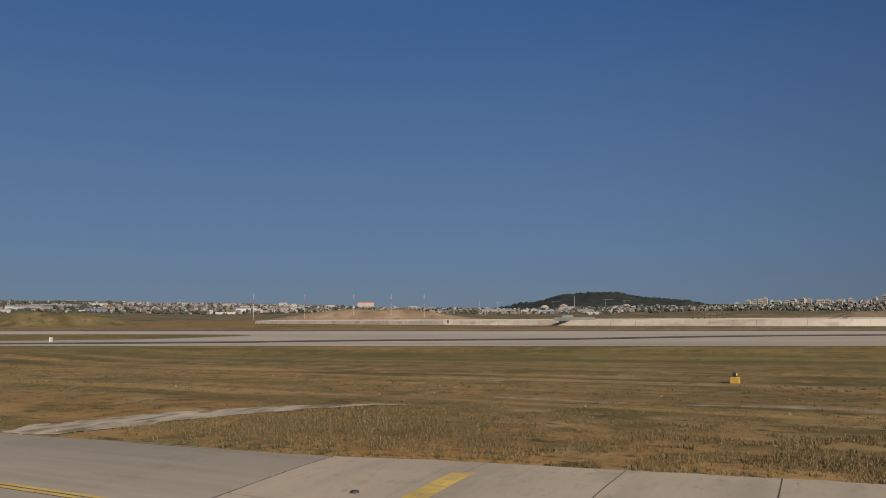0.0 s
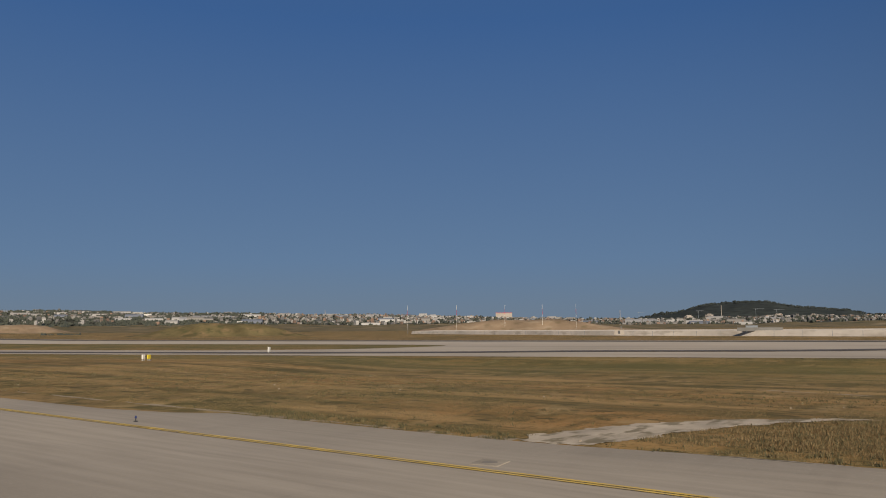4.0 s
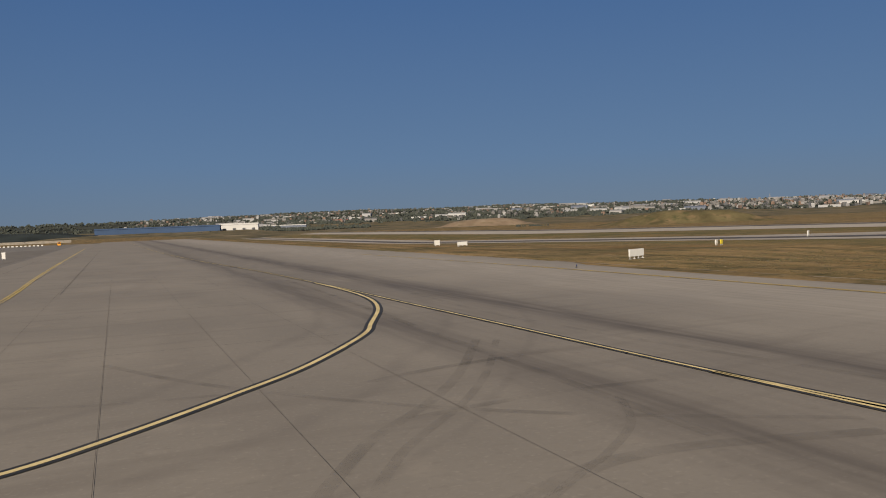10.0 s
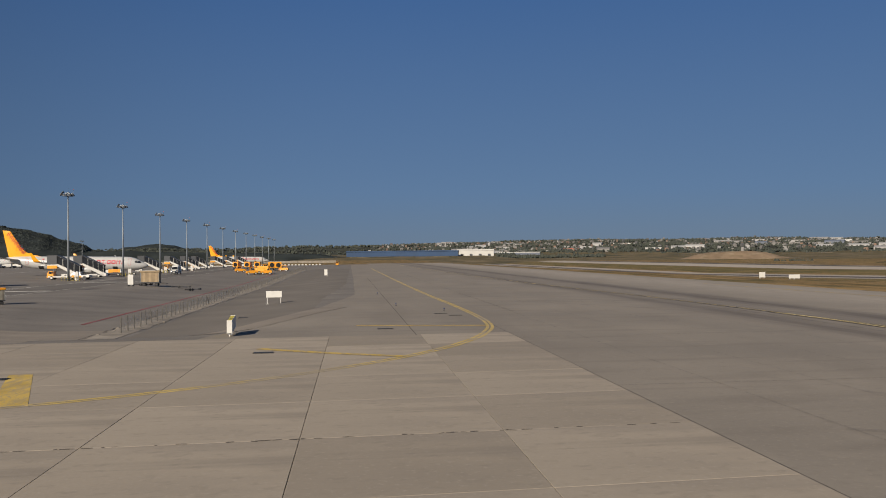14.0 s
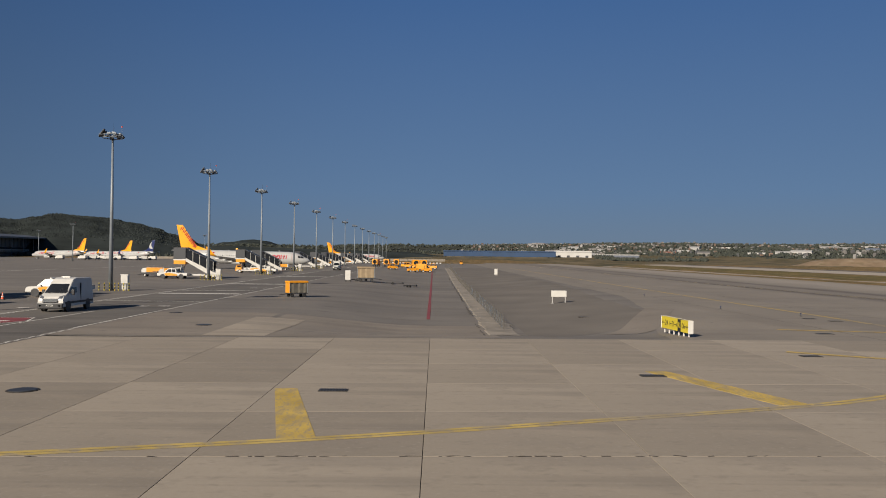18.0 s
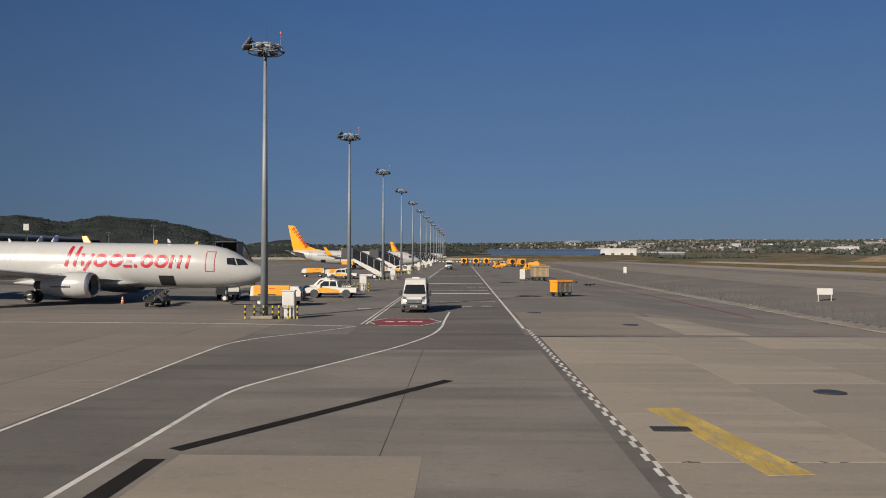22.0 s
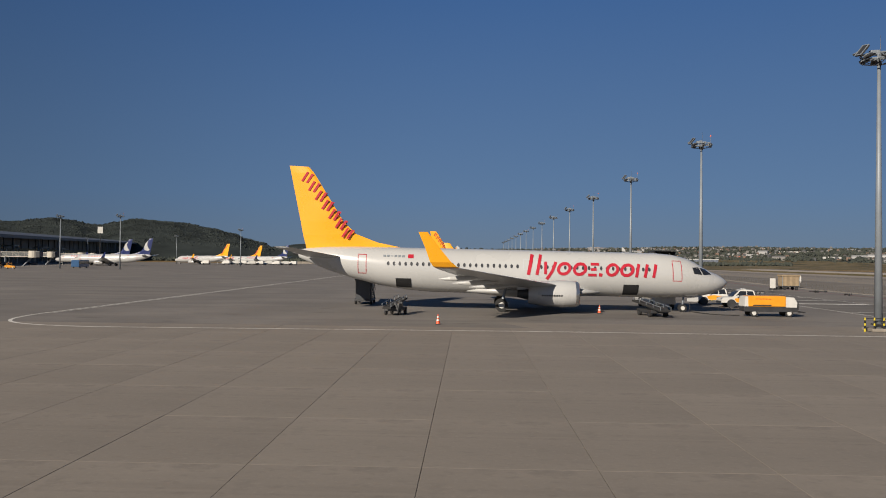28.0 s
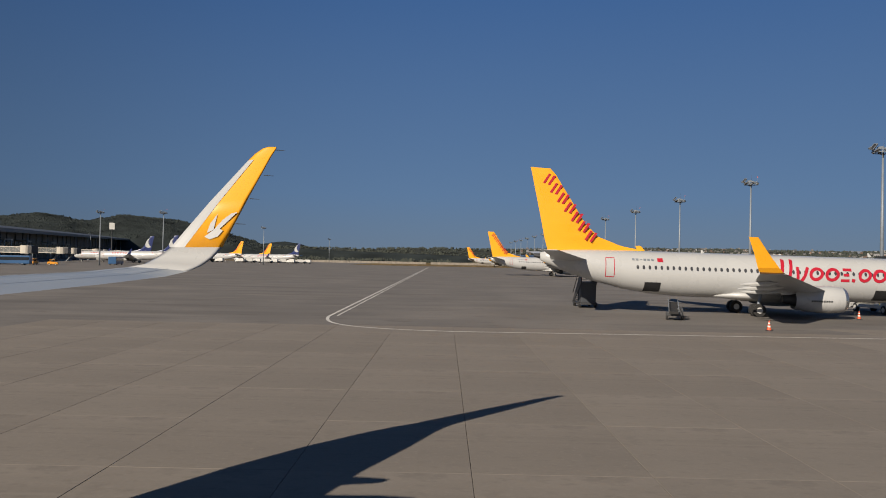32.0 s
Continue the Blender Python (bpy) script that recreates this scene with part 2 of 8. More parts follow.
M_RUBBER = mat("tyre_rubber_stain", (0.085, 0.074, 0.066), 0.75, var=0.25, scale=5, fine=6.0, stretch=(1.5, 0.25, 1), spec=0.3)
blend_in(M_RUNWAY, (0.25, 0.22, 0.185), 14, 0.5, 0.68, (1.5, 0.15, 1), amount=0.7)
for m_, dark, pale in ((M_TAXI, (0.17, 0.147, 0.122), (0.31, 0.273, 0.228)), (M_CONC, (0.19, 0.165, 0.135), (0.36, 0.32, 0.265)), (M_CONC_OLD, (0.145, 0.125, 0.104), (0.26, 0.228, 0.192)), (M_APRON, (0.105, 0.094, 0.083), (0.22, 0.2, 0.176)), (M_LANE, (0.075, 0.068, 0.06), (0.18, 0.162, 0.14)), (M_LANE_PALE, (0.12, 0.107, 0.093), (0.27, 0.24, 0.205))):
    blend_in(m_, dark, 0.3, 0.56, 0.74, (0.7, 1.2, 1), 3.0, 0.4)
    blend_in(m_, pale, 0.14, 0.58, 0.74, (1, 1, 1), 2.0, 0.35)
    blend_in(m_, dark, 2.6, 0.6, 0.68, (0.12, 2.2, 1), 4.0, 0.35)
M_WHITE = mat("white_paint", (0.62, 0.59, 0.54), 0.75, var=0.16, scale=1.2, fine=16, spec=0.3)
M_YELLOW = mat("yellow_road_paint", (0.5, 0.35, 0.085), 0.75, var=0.2, scale=1.5, fine=14, spec=0.3)
blend_in(M_YELLOW, (0.27, 0.225, 0.16), 0.5, 0.46, 0.66, (2.2, 0.5, 1), 6.0, 0.6)
blend_in(M_YELLOW, (0.28, 0.24, 0.18), 0.16, 0.54, 0.66, (2.0, 0.7, 1), 4.0, 0.7)
M_YELLOW_WORN = mat("worn_yellow_line", (0.47, 0.345, 0.11), 0.75, var=0.2, scale=1.5, fine=14, spec=0.3)
blend_in(M_YELLOW_WORN, (0.29, 0.247, 0.19), 0.5, 0.48, 0.62, (1, 1, 1), 6.0, 0.75)
blend_in(M_YELLOW_WORN, (0.29, 0.25, 0.195), 6.0, 0.5, 0.66, (1, 1, 1), 3.0, 0.75)
blend_in(M_WHITE, (0.27, 0.24, 0.2), 0.4, 0.52, 0.68, (1, 1, 1), 6.0, 0.4)
M_BLACK = mat("black_road_paint", (0.03, 0.028, 0.026), 0.7, var=0.2, scale=1.5, fine=14)
M_RED = mat("red_road_paint", (0.21, 0.042, 0.045), 0.75, var=0.2, scale=1.0, fine=14)
M_DUST = mat("dusty_earth", (0.215, 0.172, 0.118), 0.95, var=0.3, scale=1.2, fine=7, bump=0.5)
M_STRIP = mat("crushed_kerb_strip", (0.235, 0.205, 0.168), 0.95, var=0.26, scale=1.6, fine=6, bump=0.6)
M_OLD_PATCH = mat("cracked_old_concrete", (0.36, 0.31, 0.25), 0.95, var=0.2, scale=1.8, fine=5, bump=0.5, spec=0.2)
blend_in(M_OLD_PATCH, (0.12, 0.1, 0.06), 1.1, 0.52, 0.62, (0.7, 1.4, 1), 7.0, 0.8)
blend_in(M_OLD_PATCH, (0.33, 0.285, 0.225), 2.4, 0.54, 0.68, (1, 1, 1), 6.0, 0.6)
M_BODY = mat("aircraft_white", (0.435, 0.432, 0.42), 0.28, var=0.025, scale=3, fine=1.2, coat=0.3)
M_BELLY = mat("aircraft_grey", (0.46, 0.47, 0.48), 0.35, var=0.05, scale=3, fine=1.2, coat=0.2)
M_BELLY_LIGHT = mat("wing_grey", (0.3, 0.325, 0.35), 0.33, var=0.05, scale=3, fine=1.2, coat=0.2)
M_ORANGE = mat("aircraft_orange", (0.83, 0.36, 0.012), 0.3, var=0.03, scale=3, fine=1.2, coat=0.3)
M_LIVRED = mat("livery_red", (0.42, 0.014, 0.03), 0.35, var=0.05, scale=2, fine=2, coat=0.2)
M_NAVY = mat("livery_navy", (0.02, 0.03, 0.11), 0.3, var=0.05, scale=3, fine=2, coat=0.3)
M_GLASS = mat("dark_window", (0.018, 0.02, 0.024), 0.12, var=0.1, scale=1, fine=3)
M_CABINGLASS = mat("cabin_window_glass", (0.055, 0.055, 0.058), 0.2, var=0.15, scale=2, fine=3)
M_METAL = mat("galvanised_steel", (0.2, 0.222, 0.245), 0.5, 0.15, var=0.1, scale=1.2, fine=12)
M_WIREMESH = mat("cart_mesh", (0.17, 0.155, 0.125), 0.7, 0.1, var=0.25, scale=0.5, fine=18)
M_ALU = mat("bare_aluminium", (0.62, 0.62, 0.62), 0.3, 0.9, var=0.08, scale=0.8, fine=12)
M_DARK = mat("dark_steel", (0.05, 0.05, 0.052), 0.5, 0.3, var=0.2, scale=0.7, fine=12)
M_TYRE = mat("tyre_rubber", (0.022, 0.021, 0.02), 0.85, var=0.15, scale=0.5, fine=20)
# near-black that stands in for the shade inside openings
M_OPENING_SHADE = mat("opening_shade", (0.012, 0.012, 0.013), 0.9, var=0.2, scale=0.5, fine=4)
M_GSE = mat("equipment_yellow", (0.74, 0.30, 0.015), 0.42, var=0.08, scale=0.8, fine=8, coat=0.15)
M_POSTY = mat("post_yellow", (0.58, 0.45, 0.03), 0.5, var=0.1, scale=0.5, fine=10)
M_GSEW = mat("equipment_white", (0.55, 0.535, 0.5), 0.42, var=0.06, scale=0.8, fine=8, coat=0.15)
M_CANVAS = mat("tan_canvas", (0.28, 0.21, 0.13), 0.9, var=0.15, scale=0.5, fine=14)
M_SIGNW = mat("sign_back_white", (0.6, 0.585, 0.54), 0.5, var=0.05, scale=0.8, fine=6)
M_SIGNW_OLD = mat("weathered_concrete_post", (0.095, 0.088, 0.078), 0.9, var=0.2, scale=0.6, fine=10)
M_SIGNY = mat("sign_yellow", (0.58, 0.46, 0.03), 0.45, var=0.04, scale=0.8, fine=6)
M_SIGNK = mat("sign_black", (0.015, 0.015, 0.015), 0.45, var=0.1, scale=0.8, fine=6)
M_BOXOCHRE = mat("weathered_ochre_paint", (0.42, 0.25, 0.05), 0.6, var=0.15, scale=0.4, fine=10)
M_CONE = mat("cone_orange", (0.72, 0.10, 0.03), 0.5, var=0.08, scale=0.3, fine=10)
M_FOREST = mat("wooded_hill", (0.034, 0.04, 0.038), 0.95, var=0.35, scale=45, fine=0.09, bump=0.0, spec=0.05)
M_EARTH = mat("bare_earth", (0.205, 0.15, 0.102), 0.95, var=0.22, scale=30, fine=0.3, spec=0.1)
blend_in(M_EARTH, (0.29, 0.235, 0.17), 14, 0.52, 0.7, (1, 1, 3), amount=0.7)
blend_in(M_EARTH, (0.11, 0.09, 0.052), 9, 0.54, 0.7, (1, 1, 2), amount=0.7)
M_SCRUB = mat("scrub_grass", (0.105, 0.085, 0.042), 0.95, var=0.3, scale=12, fine=0.8, spec=0.1)
blend_in(M_SCRUB, (0.18, 0.125, 0.068), 10, 0.52, 0.68, amount=0.8)
blend_in(M_SCRUB, (0.055, 0.056, 0.026), 5, 0.55, 0.68, amount=0.8)
M_FIELD = mat("dry_scrub_field", (0.135, 0.108, 0.062), 0.95, var=0.3, scale=40, fine=0.2, spec=0.1)
blend_in(M_FIELD, (0.06, 0.058, 0.032), 30, 0.5, 0.62, (1, 1, 1), 7.0, 0.8)
blend_in(M_FIELD, (0.25, 0.2, 0.135), 45, 0.56, 0.66, (1, 1, 1), 6.0, 0.7)
M_FARLAND = mat("far_fields", (0.054, 0.056, 0.044), 0.95, var=0.4, scale=90, fine=0.06, spec=0.05)
M_PALE = mat("pale_retaining_fill", (0.58, 0.52, 0.45), 0.9, var=0.2, scale=25, fine=0.5, spec=0.15)
blend_in(M_PALE, (0.36, 0.31, 0.25), 8, 0.52, 0.68, (1, 1, 4), amount=0.7)
M_LEAF = island_mat("far_foliage", ((0.034, 0.04, 0.032), (0.045, 0.05, 0.037), (0.026, 0.032, 0.028), (0.046, 0.051, 0.04)), 0.95)
M_TOWN = island_mat("far_house_walls", ((0.18, 0.17, 0.16), (0.13, 0.123, 0.118), (0.28, 0.272, 0.265), (0.09, 0.09, 0.092), (0.19, 0.125, 0.092), (0.23, 0.22, 0.212), (0.13, 0.088, 0.068), (0.075, 0.076, 0.08), (0.16, 0.15, 0.14), (0.11, 0.104, 0.1)), 0.85)
M_SHED = mat("hall_cladding", (0.46, 0.45, 0.425), 0.55, var=0.06, scale=12, fine=0.6)
M_BLUE = mat("blue_cladding", (0.034, 0.064, 0.128), 0.9, var=0.12, scale=20, fine=0.3)
M_TERM = mat("terminal_dark", (0.055, 0.058, 0.064), 0.45, var=0.15, scale=12, fine=0.5)
M_ROOF = mat("red_roof_sheet", (0.42, 0.10, 0.07), 0.7, var=0.1, scale=12, fine=0.5)
M_ASPH_DARK = mat("infield_asphalt", (0.158, 0.141, 0.122), 0.9, var=0.15, scale=8, fine=6, bump=0.2, spec=0.2)
M_PATCH = mat("bitumen_patch", (0.02, 0.017, 0.016), 0.95, var=0.2, scale=0.8, fine=12, bump=0.08, spec=0.1)
M_SCUFF = mat("tyre_scuff", (0.09, 0.078, 0.068), 0.85, var=0.2, scale=1.0, fine=10)


def thin_out(m, size, lo, hi, most):
    """Lets what lies beneath show through a worn layer."""
    nt = m.node_tree
    b, out = nt.nodes["Principled BSDF"], nt.nodes["Material Output"]
    n, r = nt.nodes.new("ShaderNodeTexNoise"), nt.nodes.new("ShaderNodeMapRange")
    tc, clear, mx = nt.nodes.new("ShaderNodeTexCoord"), nt.nodes.new("ShaderNodeBsdfTransparent"), nt.nodes.new("ShaderNodeMixShader")
    n.inputs["Scale"].default_value, n.inputs["Detail"].default_value = 1 / size, 5.0
    r.inputs["From Min"].default_value, r.inputs["From Max"].default_value, r.inputs["To Max"].default_value = lo, hi, most
    nt.links.new(tc.outputs["Object"], n.inputs["Vector"]), nt.links.new(n.outputs["Fac"], r.inputs["Value"])
    nt.links.new(r.outputs["Result"], mx.inputs[0]), nt.links.new(clear.outputs[0], mx.inputs[1]), nt.links.new(b.outputs[0], mx.inputs[2])
    nt.links.new(mx.outputs[0], out.inputs["Surface"])


thin_out(M_SCUFF, 1.6, 0.36, 0.72, 0.2)
M_IRON = mat("cast_iron", (0.06, 0.052, 0.045), 0.7, 0.4, var=0.2, scale=0.4, fine=20)
M_SHED_MIX = island_mat("shed_cladding", ((0.3, 0.295, 0.29), (0.22, 0.22, 0.23), (0.26, 0.25, 0.245), (0.17, 0.16, 0.15), (0.38, 0.37, 0.36), (0.1, 0.115, 0.15)), 0.6)
M_TOWER = mat("tower_render", (0.31, 0.275, 0.24), 0.8, var=0.1, scale=20, fine=0.4)
M_MESHGREY = mat("grey_fence_mesh", (0.14, 0.137, 0.13), 0.8, var=0.15, scale=3, fine=5)
M_ROOFGREY = mat("dark_roof_sheet", (0.075, 0.078, 0.084), 0.5, var=0.12, scale=18, fine=0.5)
M_TAN = mat("jet_bridge_beige", (0.48, 0.44, 0.37), 0.6, var=0.08, scale=5, fine=2)
M_BRIDGEGLASS = mat("bridge_glazing", (0.13, 0.135, 0.135), 0.3, var=0.2, scale=2, fine=2)
M_BUS = mat("bus_blue", (0.03, 0.09, 0.2), 0.35, var=0.08, scale=3, fine=2, coat=0.2)


# ---- helpers for building ----
def mesh_of(name, bm, material, smooth=False):
    me = bpy.data.meshes.new(name)
    bm.to_mesh(me)
    bm.free()
    me.materials.append(material)
    if smooth:
        me.polygons.foreach_set("use_smooth", [True] * len(me.polygons))
    return me


def part(name, bm, material, parent, label="", smooth=False):
    ob = new(name, mesh_of(name, bm, material, smooth))
    ob.parent = parent
    return tagged(ob, label)


def share(name, me, parent, m=None):
    ob = new(name, me)
    ob.parent = parent
    if m is not None:
        ob.matrix_basis = m
    return ob


def thing(name, label, category, m=None, group="", kind=""):
    ob = new(name)
    if m is not None:
        ob.matrix_basis = m
    return tagged(ob, label, category, group, kind)


def structure(name, bm, material, label, category, smooth=False):
    return tagged(new(name, mesh_of(name, bm, material, smooth)), label, category, "", "structure")


def add_box(bm, x0, x1, y0, y1, z0, z1, bevel=0.0):
    r = bmesh.ops.create_cube(bm, size=1.0, matrix=Matrix.Translation(((x0 + x1) / 2, (y0 + y1) / 2, (z0 + z1) / 2)) @ Matrix.Diagonal((x1 - x0, y1 - y0, z1 - z0, 1)))
    if bevel:
        es = list({e for v in r["verts"] for e in v.link_edges})
        bmesh.ops.bevel(bm, geom=es, offset=bevel, segments=2, affect="EDGES", profile=0.6)
    return bm


def box(x0, x1, y0, y1, z0, z1, bevel=0.0):
    return add_box(bmesh.new(), x0, x1, y0, y1, z0, z1, bevel)


def add_tube(bm, a, b, r0, r1=None, seg=10, caps=True):
    a, b = Vector(a), Vector(b)
    d = b - a
    m = Matrix.Translation((a + b) / 2) @ d.to_track_quat("Z", "Y").to_matrix().to_4x4()
    bmesh.ops.create_cone(bm, cap_ends=caps, segments=seg, radius1=r0, radius2=r0 if r1 is None else r1, depth=d.length, matrix=m)
    return bm


def tube(a, b, r0, r1=None, seg=10):
    return add_tube(bmesh.new(), a, b, r0, r1, seg)


def add_loft(bm, rings, close=True, caps=True):
    """Skins a row of rings of equal length."""
    vs = [[bm.verts.new(p) for p in ring] for ring in rings]
    n = len(vs[0])
    for a, b in zip(vs, vs[1:]):
        for i in range(n if close else n - 1):
            bm.faces.new((a[i], a[(i + 1) % n], b[(i + 1) % n], b[i]))
    if caps:
        bm.faces.new(vs[0][::-1]), bm.faces.new(vs[-1])
    return bm


def loft(rings, close=True, caps=True):
    bm = add_loft(bmesh.new(), rings, close, caps)
    bmesh.ops.recalc_face_normals(bm, faces=bm.faces)
    return bm


def add_slab(bm, pts, z0, z1):
    """An upright prism over a flat outline."""
    lo = [bm.verts.new((x, y, z0)) for x, y in pts]
    hi = [bm.verts.new((x, y, z1)) for x, y in pts]
    n = len(pts)
    bm.faces.new(lo[::-1]), bm.faces.new(hi)
    for i in range(n):
        bm.faces.new((lo[i], lo[(i + 1) % n], hi[(i + 1) % n], hi[i]))
    return bm


def slab(pts, z0, z1):
    bm = add_slab(bmesh.new(), pts, z0, z1)
    bmesh.ops.recalc_face_normals(bm, faces=bm.faces)
    return bm


def smoothed(pts, n=6):
    """A Catmull-Rom line through flat points."""
    out = []
    p = [Vector(q) for q in pts]
    p = [2 * p[0] - p[1]] + p + [2 * p[-1] - p[-2]]
    for i in range(1, len(p) - 2):
        for k in range(n):
            t = k / n
            out.append(0.5 * (2 * p[i] + (p[i + 1] - p[i - 1]) * t + (2 * p[i - 1] - 5 * p[i] + 4 * p[i + 1] - p[i + 2]) * t * t + (3 * p[i] - p[i - 1] - 3 * p[i + 1] + p[i + 2]) * t ** 3))
    out.append(p[-2])
    return out


def smoothstep(a, b, x):
    t = min(max((x - a) / (b - a), 0.0), 1.0)
    return t * t * (3 - 2 * t)


def height(x, y):
    """The lie of the airfield: level apron, a shallow dip along the fence, a hollow of grass before the runway strip, which falls to the far end."""
    s = smoothstep(112, 185, x) * (1 - 0.55 * smoothstep(190, 290, x))
    dip = smoothstep(43, 54.5, y) * smoothstep(18, 31, x) * (1 - smoothstep(38, 53, x)) * (1 - smoothstep(150, 260, y))
    rise = 0.22 * smoothstep(106, 112.5, x) * (1 - smoothstep(120, 135, x)) * (1 - smoothstep(-16, -4, y))
    bowl = 0.9 * smoothstep(122, 158, x) * (1 - smoothstep(176, 187.5, x)) * (1 - smoothstep(42, 72, y))
    return -0.015 * s * (min(max(y, -120.0), 340.0) - 15) - 0.9 * dip + rise - bowl


def add_ribbon(bm, pts, width, z):
    """A painted line: thin, laid on the ground along a path."""
    p = [Vector((q[0], q[1])) for q in pts]
    rows = []
    for i, q in enumerate(p):
        d = (p[min(i + 1, len(p) - 1)] - p[max(i - 1, 0)]).normalized()
        s = Vector((-d.y, d.x)) * width / 2
        rows.append([bm.verts.new((w.x, w.y, z + height(w.x, w.y))) for w in (q + s, q - s)])
    for a, b in zip(rows, rows[1:]):
        bm.faces.new((a[0], a[1], b[1], b[0]))
    return bm


def sheet(x0, x1, y0, y1, z, nx, ny):
    """Ground paving that follows the lie of the land."""
    bm = bmesh.new()
    vs = [[bm.verts.new((x0 + (x1 - x0) * i / nx, y0 + (y1 - y0) * j / ny, 0)) for i in range(nx + 1)] for j in range(ny + 1)]
    for row in vs:
        for v in row:
            v.co.z = z + height(v.co.x, v.co.y)
    for j in range(ny):
        for i in range(nx):
            bm.faces.new((vs[j][i], vs[j][i + 1], vs[j + 1][i + 1], vs[j + 1][i]))
    return bm


# ---- the ground ----
def axis_steps(lo, hi, fine_lo, fine_hi, step):
    out, v = [], fine_lo
    while v <= fine_hi:
        out.append(v)
        v += step
    d, v = step, fine_lo
    while v > lo:
        d *= 1.35
        v -= d
        out.insert(0, max(v, lo))
    d, v = step, fine_hi
    while v < hi:
        d *= 1.35
        v += d
        out.append(min(v, hi))
    return sorted(set(out))


def make_ground():
    xs, ys = axis_steps(-4800, 4800, -120, 460, 4), axis_steps(-4800, 4800, -120, 400, 4)
    bm = bmesh.new()
    vs = [[bm.verts.new((x, y, height(x, y) - (1.9 if -415 < x < 110 and -88 < y < 468 else 0.05))) for x in xs] for y in ys]
    for a, b in zip(vs, vs[1:]):
        for i in range(len(xs) - 1):
            bm.faces.new((a[i], a[i + 1], b[i + 1], b[i]))
    structure("ground", bm, M_GRASS, "dry brown and olive airfield grass reaching the horizon", "grass", True)


make_ground()


def strips(bands, z):
    """Paving out of several rectangles with their own fineness, in one mesh."""
    bm = bmesh.new()
    for x0, x1, y0, y1, nx, ny in bands:
        vs = [[bm.verts.new((x0 + (x1 - x0) * i / nx, y0 + (y1 - y0) * j / ny, 0)) for i in range(nx + 1)] for j in range(ny + 1)]
        for row in vs:
            for v in row:
                v.co.z = z + height(v.co.x, v.co.y)
        for j in range(ny):
            for i in range(nx):
                bm.faces.new((vs[j][i], vs[j][i + 1], vs[j + 1][i + 1], vs[j + 1][i]))
    return bm


structure("apron", strips([(-420, 10.3, 42.4, 470, 4, 6), (10.3, 62.6, 42.4, 282.9, 52, 240), (10.3, 62.6, 282.9, 470, 4, 4)], -0.012), M_APRON, "grey asphalt aircraft parking apron with stains", "apron")
structure("pavement_slab_bed", sheet(-420, 62.6, 6.6, 42.9, -0.05, 2, 2), M_JOINT, "dark sealed joints between the apron slabs", "pavement")
structure("pavement_behind", sheet(-420, 62.6, -90, 6.6, -0.02, 2, 2), M_CONC, "pale concrete apron behind the slabs", "pavement")
structure("taxiway", sheet(62.62, 112.4, -120, 520, -0.02, 26, 160), M_TAXI, "pale concrete taxiway with dark wheel-worn bands", "taxiway")
structure("runway", sheet(188, 214, -900, 900, -0.015, 6, 160), M_RUNWAY, "pale concrete runway strip with dark rubber bands", "runway")
structure("runway_parallel", sheet(254, 300, -900, 900, -0.015, 8, 160), M_RUNWAY2, "second pale runway strip beyond the grass", "runway")


